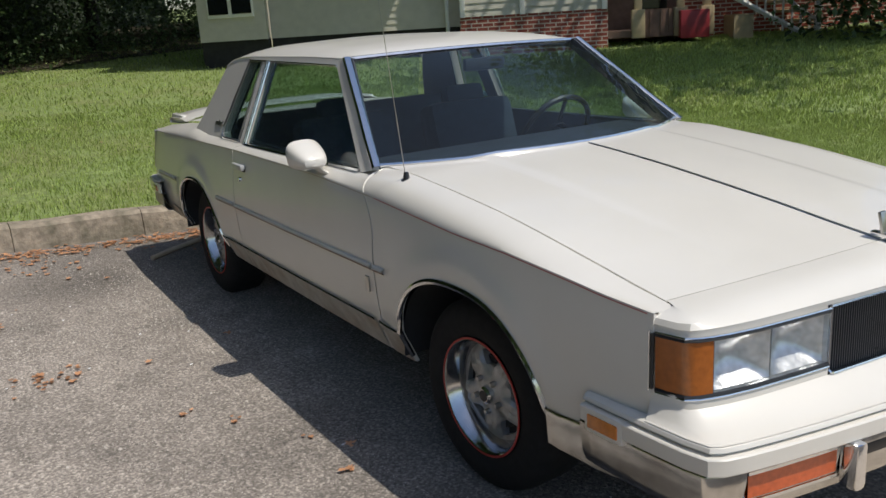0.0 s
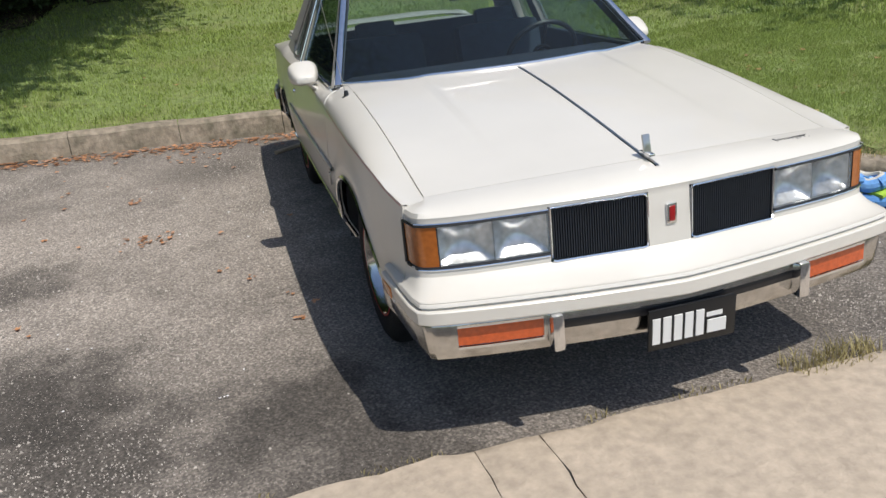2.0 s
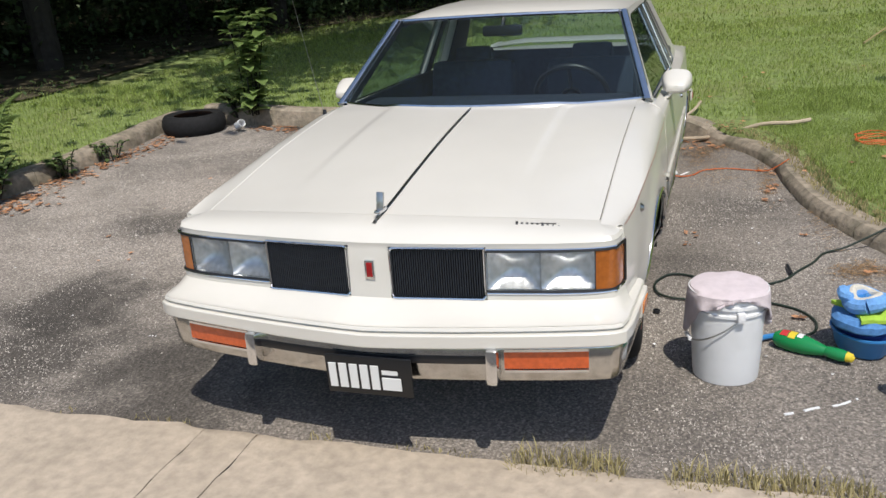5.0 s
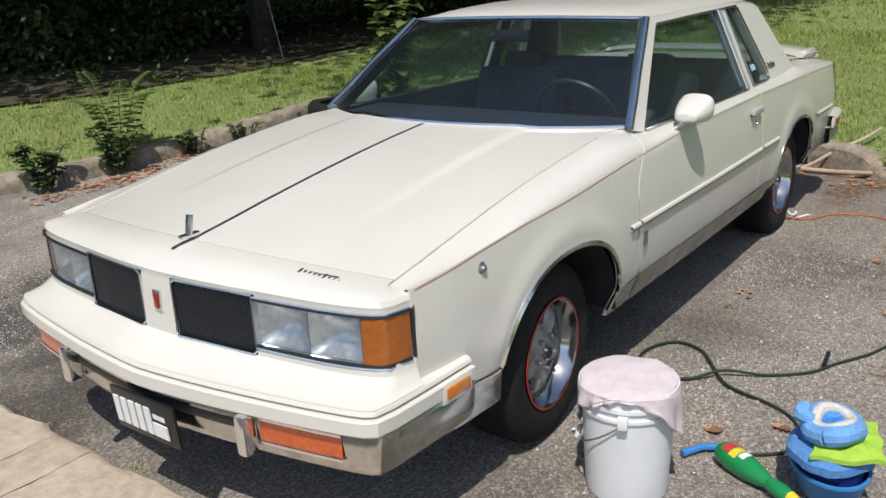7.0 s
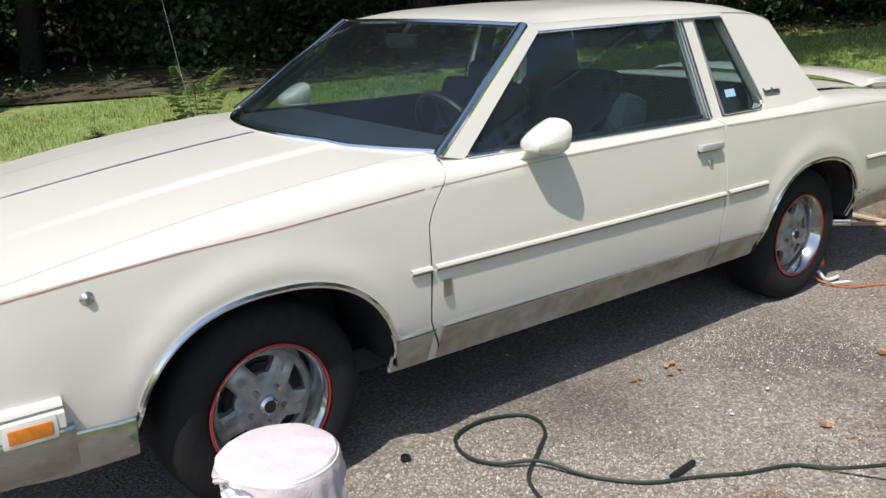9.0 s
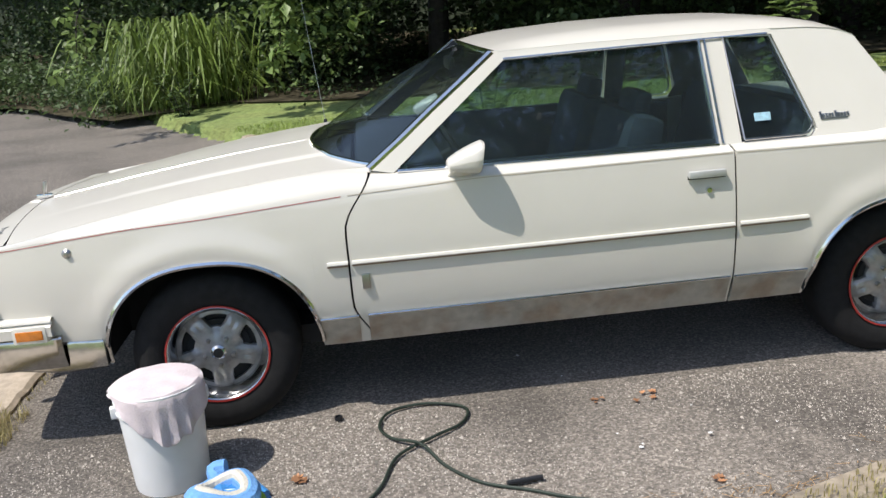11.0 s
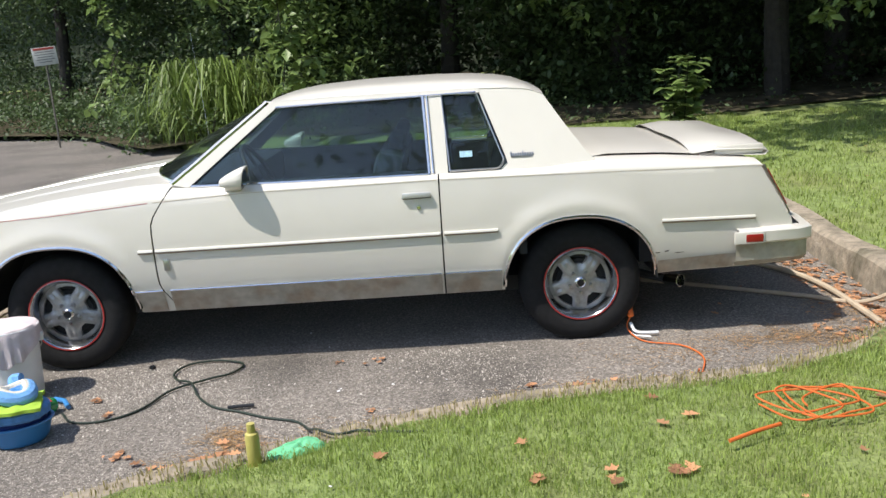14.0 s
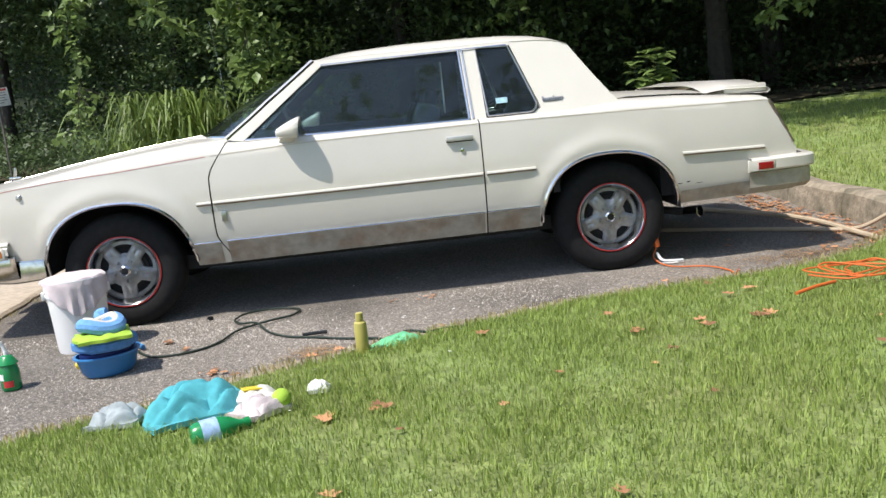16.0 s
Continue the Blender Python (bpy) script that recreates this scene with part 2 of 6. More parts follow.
# ---- mesh tools ----
class G:
    """A list of corners and faces that becomes one mesh."""

    def __init__(self):
        self.v, self.f = [], []

    def add(self, verts, faces):
        k = len(self.v)
        self.v += [tuple(p) for p in verts]
        self.f += [tuple(k + i for i in q) for q in faces]
        return self

    def grid(self, rows, skip=None):
        nj = len(rows[0])
        return self.add([p for r in rows for p in r], [(i * nj + j, i * nj + j + 1, (i + 1) * nj + j + 1, (i + 1) * nj + j)
                        for i in range(len(rows) - 1) for j in range(nj - 1) if not (skip and skip(i, j))])

    def box(self, c, s, m=None, bev=0.0):
        x, y, z = (a / 2 for a in s)
        b = min(bev, x * .9, y * .9, z * .9)
        pts, out = [], []
        if b <= 0:
            pts = [Vector((sx * x, sy * y, sz * z)) for sx in (-1, 1) for sy in (-1, 1) for sz in (-1, 1)]
            out = [(0, 1, 3, 2), (4, 6, 7, 5), (0, 4, 5, 1), (2, 3, 7, 6), (0, 2, 6, 4), (1, 5, 7, 3)]
        else:
            bm = bmesh.new()
            bmesh.ops.create_cube(bm, size=1.0)
            for q in bm.verts:
                q.co = Vector((q.co.x * 2 * x, q.co.y * 2 * y, q.co.z * 2 * z))
            bmesh.ops.bevel(bm, geom=bm.edges[:], offset=b, segments=2, affect='EDGES', profile=0.6)
            bm.verts.index_update()
            pts, out = [q.co.copy() for q in bm.verts], [tuple(q.index for q in f.verts) for f in bm.faces]
            bm.free()
        m = m or Matrix()
        return self.add([Vector(c) + m.to_3x3() @ p for p in pts], out)

    def lathe(self, prof, n=24, m=None, a0=0.0, a1=math.tau):
        """prof: (radius, height) pairs turned round z, then posed by m."""
        m = m or Matrix()
        full = abs(a1 - a0 - math.tau) < 1e-6
        k = n if full else n + 1
        vs = [m @ Vector((r * math.cos(a0 + (a1 - a0) * i / n), r * math.sin(a0 + (a1 - a0) * i / n), h)) for i in range(k) for r, h in prof]
        p = len(prof)
        return self.add(vs, [(i * p + j, ((i + 1) % k) * p + j, ((i + 1) % k) * p + j + 1, i * p + j + 1) for i in range(n) for j in range(p - 1)])

    def tube(self, pts, r, n=8, taper=None, cap=True):
        pts = [Vector(p) for p in pts]
        rows = []
        up = Vector((0.13, 0.07, 1)).normalized()
        for i, p in enumerate(pts):
            d = (pts[min(i + 1, len(pts) - 1)] - pts[max(i - 1, 0)]).normalized()
            a = d.cross(up)
            a = a.normalized() if a.length > 1e-3 else Vector((1, 0, 0))
            b = d.cross(a)
            q = r * (1 if taper is None else 1 + (taper - 1) * i / (len(pts) - 1))
            rows.append([p + (a * math.cos(math.tau * k / n) + b * math.sin(math.tau * k / n)) * q for k in range(n + 1)])
        self.grid(rows)
        if cap:
            for row in (rows[0], rows[-1]):
                self.add(row[:n], [tuple(range(n))])
        return self

    def prism(self, poly, fn, depth):
        """poly of (a, b) turned to space by fn(a, b, layer), with a front and a back layer and sides."""
        n = len(poly)
        return self.add([fn(a, b, 0.0) for a, b in poly] + [fn(a, b, depth) for a, b in poly],
                        [tuple(range(n)), tuple(range(2 * n - 1, n - 1, -1))] + [(i, (i + 1) % n, n + (i + 1) % n, n + i) for i in range(n)])

    def mirror(self):
        """The same shape on the car's other side."""
        o = G()
        o.v = [(x, -y, z) for x, y, z in self.v]
        o.f = [tuple(reversed(q)) for q in self.f]
        return o


def obj(name, g, material, smooth=True):
    me = bpy.data.meshes.new(name)
    me.from_pydata([tuple(p) for p in g.v], [], g.f)
    me.materials.append(material)
    if smooth:
        bm = bmesh.new()
        bm.from_mesh(me)
        bmesh.ops.recalc_face_normals(bm, faces=bm.faces[:])
        for f in bm.faces:
            f.smooth = True
        for e in bm.edges:
            if len(e.link_faces) == 2 and e.calc_face_angle(0) > 0.6:
                e.smooth = False
        bm.to_mesh(me)
        bm.free()
    me.update()
    return new(name, me)


BODY = []


def settled(p):
    """The car's stance: the nose sits a little low, the two ends are pulled in."""
    x, y, z = p
    z -= .009 * sstep(x, .15, .75) * sstep(z, .2, .42)
    z -= .2 * max(0, .47 - z) * sstep(x, .35, .6) * (z > .2)
    if x < -2.1:
        x = -2.1 + (x + 2.1) * .972
    return (x - .017 * sstep(x, -.6, .0), y, z)


def part(name, g, material, parent, label="", smooth=True):
    if parent in BODY:
        g.v = [settled(p) for p in g.v]
    ob = obj(name, g, material, smooth)
    ob.parent = parent
    ob.matrix_parent_inverse = parent.matrix_basis.inverted()
    if label:
        ob["label"] = label
    if parent in BODY:
        BODY.append(ob)
    return ob


def thing(name, label, category, group="", at=(0, 0, 0)):
    ob = new(name)
    ob.matrix_basis = pose(*at)
    return tagged(ob, label, category, group)


def whole(name, g, material, label, category, group="", kind="", smooth=True):
    return tagged(obj(name, g, material, smooth), label, category, group, kind)


def raw(name, verts, faces, material, label="", category="", kind=""):
    """A big mesh from arrays of corners and of faces with one count of corners."""
    me = bpy.data.meshes.new(name)
    verts, faces = np.asarray(verts, np.float32).reshape(-1, 3), np.asarray(faces, np.int32)
    k = faces.shape[1]
    me.vertices.add(len(verts)), me.loops.add(faces.size), me.polygons.add(len(faces))
    me.vertices.foreach_set("co", verts.ravel())
    me.loops.foreach_set("vertex_index", faces.ravel())
    me.polygons.foreach_set("loop_start", np.arange(len(faces), dtype=np.int32) * k)
    me.update(calc_edges=True)
    me.validate()
    me.materials.append(material)
    return tagged(new(name, me), label, category, "", kind)


def lerp(x, table):
    """Smoothed piecewise interpolation in a table of (x, value), x rising."""
    if x <= table[0][0]:
        return table[0][1]
    for (a, p), (b, q) in zip(table, table[1:]):
        if x <= b:
            return p + (q - p) * (x - a) / (b - a)
    return table[-1][1]


def sstep(x, a, b):
    u = min(1, max(0, (x - a) / (b - a)))
    return u * u * (3 - 2 * u)


def spline(pts, per=8):
    """A Catmull-Rom curve through points."""
    pts = [Vector(p) for p in pts]
    out = []
    for i in range(len(pts) - 1):
        p0, p1, p2, p3 = pts[max(i - 1, 0)], pts[i], pts[i + 1], pts[min(i + 2, len(pts) - 1)]
        for k in range(per):
            t = k / per
            out.append(0.5 * ((2 * p1) + (p2 - p0) * t + (2 * p0 - 5 * p1 + 4 * p2 - p3) * t * t + (3 * p1 - p0 - 3 * p2 + p3) * t ** 3))
    return out + [pts[-1]]


RNG = np.random.default_rng(7)


# ---- ground ----
def asphalt_z(x, y):
    return 0.16 * min(1, max(0, -x / 4.4)) * min(1, max(0, (-y - 0.6) / 3.2)) + 0.010 * min(1, max(0, (y - 0.9) / 1.2))


LEFT_KERB = [(3.4, 4.6), (2.0, 3.95), (0.9, 3.25), (0.3, 2.86), (-0.02, 2.66), (-0.5, 2.40), (-0.93, 2.16), (-1.25, 2.04), (-1.66, 1.85), (-2.2, 1.66), (-2.8, 1.56),
             (-3.3, 1.50), (-3.85, 1.30), (-4.25, 1.0), (-4.50, 0.55)]
REAR_KERB = [(-4.50, 0.55), (-4.54, 0.0), (-4.56, -0.8), (-4.56, -1.7), (-4.50, -2.6), (-4.46, -3.5), (-4.55, -4.15)]
RIGHT_KERB = [(-4.55, -4.35), (-4.0, -4.36), (-3.2, -4.28), (-2.2, -4.32), (-1.3, -4.45), (-0.4, -4.95), (0.4, -5.9), (0.85, -6.7)]
PAD = [*LEFT_KERB, *REAR_KERB[1:], *RIGHT_KERB, (2.45, -9.5), (3.4, -12.2), (5.0, -15.0), (7.85, -16.2), (14.0, -20.5), (40.0, -32.0), (40.0, 6.0)]


def pad_distance(x, y):
    """Distance to the paved area's edge; minus inside it."""
    best, inside = 1e9, False
    for (ax, ay), (bx, by) in zip(PAD, PAD[1:] + PAD[:1]):
        dx, dy = bx - ax, by - ay
        t = max(0, min(1, ((x - ax) * dx + (y - ay) * dy) / (dx * dx + dy * dy)))
        best = min(best, math.hypot(x - ax - t * dx, y - ay - t * dy))
        if (ay > y) != (by > y) and x < (bx - ax) * (y - ay) / (by - ay) + ax:
            inside = not inside
    return -best if inside else best


_A = np.array(PAD)
_B = np.roll(_A, -1, 0)


def pad_distances(x, y):
    best, inside = np.full(len(x), 1e9), np.zeros(len(x), bool)
    for (ax, ay), (bx, by) in zip(_A, _B):
        dx, dy = bx - ax, by - ay
        t = np.clip(((x - ax) * dx + (y - ay) * dy) / (dx * dx + dy * dy), 0, 1)
        best = np.minimum(best, np.hypot(x - ax - t * dx, y - ay - t * dy))
        if ay != by:
            inside ^= ((ay > y) != (by > y)) & (x < (bx - ax) * (y - ay) / (by - ay) + ax)
    return np.where(inside, -best, best)


def lawn_z(x, y, d=None):
    d = pad_distance(x, y) if d is None else d
    base = asphalt_z(max(x, -4.5), max(y, -4.3)) + 0.145
    far = min(d, 60)
    if y > .9 and x > -4.0:
        base -= 0.035 * (1 - sstep(d, .1, .5)) * sstep(x, -4.0, -3.6)
    return base + (0.052 * far if y > -4.3 else 0.035 * far) + 0.03 * noise.noise((x * 0.5, y * 0.5, 0)) * min(1, d) - 0.01


def axis(fine0, fine1, step, far):
    a = list(np.arange(fine0, fine1 + 1e-6, step))
    out, s, p = [], step, fine1
    while p < far:
        s *= 1.35
        p += s
        out.append(p)
    low, s, p = [], step, fine0
    while p > -far:
        s *= 1.35
        p -= s
        low.append(p)
    return low[::-1] + a + out


gx, gy = axis(-9.0, 15.0, 0.14, 900), axis(-22.0, 7.0, 0.14, 900)
gd = pad_distances(np.repeat(gx, len(gy)), np.tile(gy, len(gx))).reshape(len(gx), len(gy))
rows = []
for x, ds in zip(gx, gd):
    row = []
    for y, d in zip(gy, ds):
        d = float(d) if -60 < x < 45 and -60 < y < 60 else 60.0
        row.append((x, y, -0.12 if d < (0.14 if y > 0.9 and x > -3.9 else 0.05) else lawn_z(x, y, d)))
    rows.append(row)
ground = whole("ground", G().grid(rows), SOIL, "mown green lawn rising gently behind the kerb", "lawn", kind="structure")
ax_, ay_ = np.arange(-5.0, 3.01, 0.2), np.concatenate([np.arange(-40.0, -11.5, 2.0), np.arange(-11.0, 5.21, 0.2)])
rows = [[(x, y, asphalt_z(x, y) + 0.006 * noise.noise((x * 1.3, y * 1.3, 3.0))) for y in ay_] for x in list(ax_) + [6, 12, 24, 42]]
rows = [[(x, y * (1.0 if x < 3.1 or y < 0 else 1.0 + (x - 3) * 0.03), z) for x, y, z in r] for r in rows]
road = whole("road", G().grid(rows), ASPHALT, "weathered grey asphalt parking pad with oil stains", "asphalt", kind="structure")
# loose aggregate that stands out of the worn binder
n = 42000
cx = np.concatenate([RNG.uniform(-4.3, 0.9, n), RNG.uniform(-3.2, 0.9, n)])
cy = np.concatenate([RNG.uniform(-4.0, -0.95, n), RNG.uniform(0.8, 2.5, n)])
cz = np.array([asphalt_z(a, b) for a, b in zip(cx, cy)])
sz = RNG.uniform(0.002, 0.0052, 2 * n) * (1 + (RNG.random(2 * n) < 0.02) * 1.2)
ang = RNG.uniform(0, 6.28, 2 * n)
vv = np.empty((2 * n, 4, 3))
for k in range(3):
    vv[:, k, 0] = cx + sz * np.cos(ang + k * 2.1)
    vv[:, k, 1] = cy + sz * np.sin(ang + k * 2.1)
    vv[:, k, 2] = cz - 0.002
vv[:, 3] = np.stack([cx, cy, cz + sz * 0.9], 1)
ii = np.arange(2 * n)[:, None, None] * 4
ff = (ii + np.array([[0, 1, 3], [1, 2, 3], [2, 0, 3]])[None]).reshape(-1, 3)
keep = np.array([pad_distance(a, b) < -0.1 for a, b in zip(cx, cy)]).repeat(3)
raw("asphalt_grit", vv, ff[keep], AGG, "pale stone chips set in the worn asphalt", "grit", "stuff")


def kerb(line, name, width=0.15, top=0.16, label=""):
    """Kerb pieces cast end to end along a line, each a stone of its own."""
    root = None
    pts = spline([(x, y, 0) for x, y in line], 6)
    for i in range(0, len(pts) - 1, 6):
        run = pts[i:i + 7]
        g = G()
        rws = []
        for k, q in enumerate(run):
            d = (run[min(k + 1, len(run) - 1)] - run[max(k - 1, 0)]).normalized()
            nrm = Vector((-d.y, d.x, 0))
            if pad_distance(q.x + nrm.x * 0.2, q.y + nrm.y * 0.2) < 0:
                nrm = -nrm
            q = q + d * (0.003 if k == 0 else -0.003 if k == len(run) - 1 else 0)
            z0 = asphalt_z(q.x, q.y)
            h = top + max(0, .19 - top) * sstep(-q.x, 4.1, 4.4) * (name == "kerb_left") + 0.012 * noise.noise((q.x * 3, q.y * 3, 1))
            w = 0.006 * noise.noise((q.x * 5, q.y * 5, 7))
            rws.append([(q + nrm * (o + w)) + Vector((0, 0, z)) for o, z in ((-0.03, z0 - 0.08), (-0.02, z0 + h * 0.5), (-0.008, z0 + h - 0.025), (0.02, z0 + h), (width - 0.02, z0 + h + 0.004), (width, z0 + h - 0.02), (width, z0 - 0.05))])
        g.grid(rws)
        g.add(rws[0], [tuple(range(7))])
        g.add(rws[-1], [tuple(range(7))])
        if root is None:
            root = whole(name, g, KERBMAT, label, "kerb", kind="structure")
        else:
            part("kerb_stone", g, KERBMAT, root)
    return root


kerb(LEFT_KERB, "kerb_left", top=0.085, label="low curved concrete kerb overgrown at the lawn")
kerb(REAR_KERB, "kerb_rear", top=0.19, label="weathered concrete kerb stained brown behind the car")
kerb(RIGHT_KERB, "kerb_far", top=0.14, label="old concrete kerb with weeds along its foot")

# concrete apron with ragged edge, thin wandering joints between the slabs
slabs = [(-6.0, -3.3), (-3.3, -2.0), (-2.0, -0.715), (-0.715, -0.49), (-0.49, 1.75), (1.75, 3.2), (3.2, 5.0)]


def joint(y, q):
    return y + 0.07 * noise.noise((y * 3.1, 0.3, 0.7)) * q + 0.016 * noise.noise((q * 5, y * 7, 4.0)) + 0.008 * noise.noise((q * 16, y * 7, 9.0))


root = None
for i, (y0, y1) in enumerate(slabs):
    for x0, x1 in ((0.95, 1.90),):
        nn = max(4, int((y1 - y0) / 0.06))
        r2 = []
        qs = np.linspace(0, 1, 15)
        for k in range(nn + 1):
            f = k / nn
            y = y0 + (y1 - y0) * f
            e = 0.03 * noise.noise((y * 4, 2.0, 1)) + 0.015 * noise.noise((y * 15, 5.0, 2))
            low = 0.005 if k in (0, nn) else 0.0
            inset = 0.0022 * ((k == 0) - (k == nn))
            ys = [joint(y0, q) * (1 - f) + joint(y1, q) * f + inset * (1 + 1.2 * noise.noise((q * 9, y * 5, 3.0))) for q in qs]
            r2.append([(x0 + e + 0.012, ys[0], -0.05), (x0 + e, ys[0], 0.012), (x0 + e + 0.02, ys[0], 0.028 - low), *[(x0 + 0.05 + (x1 - x0 - 0.05) * q, yy, 0.030 - low + 0.003 * noise.noise((q * 6, y * 3, 1))) for q, yy in zip(qs, ys)], (x1, ys[-1], -0.05)])
        g = G().grid(r2)
        g.add(r2[0], [tuple(range(19))]).add(r2[-1], [tuple(range(19))])
        if root is None:
            root = whole("pavement", g, CONCRETE, "sunlit tan concrete apron with cracks", "pavement", kind="structure")
        else:
            part("slab", g, CONCRETE, root)


BUMPERCHROME = mat("pitted_bumper_chrome", (0.56, 0.56, 0.55), 0.15, 1.0, var=0.10, scale=30, dark=(0.36, 0.33, 0.30), dscale=11, damt=0.5, bump=0.0004, bscale=40)
DARKCHROME = mat("tarnished_chrome", (0.20, 0.195, 0.19), 0.35, 0.8, var=0.2, scale=60)
SATIN = mat("satin_silver", (.56, .56, .55), .34, .3, var=.06, scale=40)
MOULDLINE = mat("brown_shadow_strip", (0.27, 0.18, 0.13), 0.5, var=0.15, scale=40)
PINKLINE = mat("faded_red_stripe", (0.48, 0.15, 0.14), 0.5, var=0.15, scale=40)
TANLINE = mat("faded_tan_stripe", (0.50, 0.42, 0.33), 0.5, var=0.1, scale=40)
# ---- the car: x ahead, y to its left, front axle at x = 0 ----
WHEELBASE, HUB_Z, TYRE_R = 2.728, 0.312, 0.318
car = thing("car", "cream white two-door coupe with weathered chrome trim, parked on asphalt", "car")
BODY.append(car)


def half_width(x):
    return lerp(x, [(-3.95, .80), (-3.6, .838), (-3.0, .860), (-2.2, .868), (-1.3, .870), (-.5, .866), (0, .860), (.3, .850), (.6, .832), (.75, .812), (.9, .78)])


def crease_z(x):
    return lerp(x, [(-3.85, .87), (-3.66, .884), (-2.97, .903), (-2.0, .917), (-1.05, .914), (-.55, .893), (-.03, .857), (.23, .845), (.50, .826), (.73, .806), (.9, .79)])


def hood_z(x, y):
    c = lerp(x, [(-.7, .992), (-.45, .985), (-.2, .962), (0, .940), (.2, .915), (.5, .880), (.8, .838), (.86, .822)])
    rise = 0.008 * sstep(.42 - abs(y), -.010, .010) * sstep(.8 - x, 0, .9)
    return c + rise - (0.018 + .018 * sstep(x, .0, .7)) * (y / .7) ** 2 - 0.004


def hood_edge(y):
    """The hood's front edge, which runs back towards the fenders."""
    return .797 - .085 * (abs(y) / .725) ** 2


def shoulder(x):
    """The seam line where the side panels end above: y and z."""
    zh = hood_z(x, .732)
    if x > -.52:
        return .732, zh
    if x > -.74:
        u = sstep(-x, .52, .74)
        return .732 + (.786 - .732) * u, zh + (.945 - zh) * u
    if x > -2.6:
        return .786, .945 - .008 * sstep(-x, .8, 2.0)
    u = sstep(-x, 2.6, 3.0)
    return .786 + (.705 - .786) * u, lerp(x, [(-3.85, .885), (-3.7, .905), (-3.2, .950), (-2.85, .965), (-2.6, .937)])


ARCH = ((-.012, .405, .690), (-2.738, .400, .684))


def side_bottom(x):
    sill = lerp(x, [(-3.95, .36), (-3.2, .350), (-3.10, .345), (-2.3, .305), (-.45, .300), (.38, .325), (.85, .365)])
    for cx, a, top in ARCH:
        u = abs(x - cx) / a
        if u < 1:
            return max(sill, .315 + (top - .315) * (1 - u ** 2.35) ** (1 / 2.35))
    return sill


def side_y(x, z):
    """Half width of the side at a height below the crease."""
    w = half_width(x)
    d = lerp(z, [(.18, -.16), (.30, -.070), (.36, -.045), (.43, -.014), (.52, -.002), (.62, .004), (.70, .003), (.80, -.006), (.93, -.022)])
    for cx, a, top in ARCH:
        r = math.hypot((x - cx) / (a + .05), (z - .315) / (top - .315 + .06))
        d += 0.010 * math.exp(-((r - 1.0) / .12) ** 2) * sstep(z, .33, .42)
    return w + d


def side_column(x, n=15, m=8, zlow=None):
    zb, zc = side_bottom(x) if zlow is None else zlow, crease_z(x)
    col = [(x, side_y(x, zb + (zc - zb) * k / n), zb + (zc - zb) * k / n) for k in range(n + 1)]
    y0, (y1, z1) = col[-1][1], shoulder(x)
    for k in range(1, m + 1):
        t = k / m
        cy, cz = y0 - .020, z1 - .012
        col.append((x, (1 - t) ** 2 * y0 + 2 * t * (1 - t) * cy + t * t * y1, (1 - t) ** 2 * zc + 2 * t * (1 - t) * cz + t * t * z1))
    return col


def columns(a, b):
    xs = set(np.linspace(a, b, max(3, int(abs(b - a) / .05) + 1)).round(4))
    for cx, w, _ in ARCH:
        xs |= {round(cx + w * math.cos(t), 4) for t in np.linspace(.0, math.pi, 41)}
        xs |= {round(cx - w - .002, 4), round(cx + w + .002, 4)}
    lo, hi = min(a, b), max(a, b)
    return sorted(q for q in xs if lo <= q <= hi)


def skin(rows, thick=.014):
    """A panel with turned-in edges, from columns of points."""
    g = G().grid(rows)
    back = [[(x, y - thick, z - (0.0 if k < len(r) - 1 else .012)) for k, (x, y, z) in enumerate(r)] for r in rows]
    for r, q in ((rows[0], back[0]), (rows[-1], back[-1])):
        g.grid([r, q])
    g.grid([[r[0] for r in rows], [q[0] for q in back]])
    g.grid([[r[-1] for r in rows], [q[-1] for q in back]])
    return g


def both(name, g, material, parent=None, label=""):
    other = g.mirror()
    a = part(name, g, material, parent or car, label)
    b = part(name, other, material, parent or car, label)
    return a, b


# front fenders, doors, rear quarters; the door's front seam curves
def door_seam(z):
    return -.549 - .07 * sstep(.48 - z, 0, .18) - .115 * sstep(z, .76, .99)


def tail_x(z):
    return -3.69 - max(0, .90 - z) * .55


both("fender", skin([[(max(p[0], door_seam(p[2]) + .004), p[1], p[2]) for p in side_column(x)] for x in columns(-.70, .752)]), PAINT)
door_rows = []
for x in columns(-2.018, -.553):
    col = side_column(x)
    if x > -.72:
        col = [(min(p[0], door_seam(p[2]) - .004), p[1], p[2]) for p in col]
    door_rows.append(col)
doors = both("door", skin(door_rows), PAINT)
both("rear_quarter", skin([[(max(p[0], tail_x(p[2])), p[1], p[2]) for p in side_column(x)] for x in columns(-3.86, -2.026)]), PAINT)
# hood with raised centre
rows = []
for i in range(31):
    rows.append([])
    for j in range(81):
        y = -.725 + 1.450 * j / 80
        x0 = -.412 - .262 * (abs(y) / .725) ** 2.2
        x = x0 + (hood_edge(y) - .001 - x0) * i / 30
        rows[-1].append((x, y, hood_z(x, y) - .0015 * (i == 30)))
g = G().grid(rows)
g.grid([rows[-1], [(x, y, z - .02) for x, y, z in rows[-1]]])
g.grid([[r[0] for r in rows], [(r[0][0], r[0][1], r[0][2] - .02) for r in rows]])
g.grid([[r[-1] for r in rows], [(r[-1][0], r[-1][1], r[-1][2] - .02) for r in rows]])
hood = part("hood", g, PAINT, car)
g = G()
g.grid([[(x, o, hood_z(x, 0) + h) for o, h in ((-.007, .0), (-.005, .0025), (.005, .0025), (.007, .0))] for x in np.linspace(-.385, .797, 30)])
part("centre_strip", g, DULLCHROME, hood, "thin dark chrome strip")
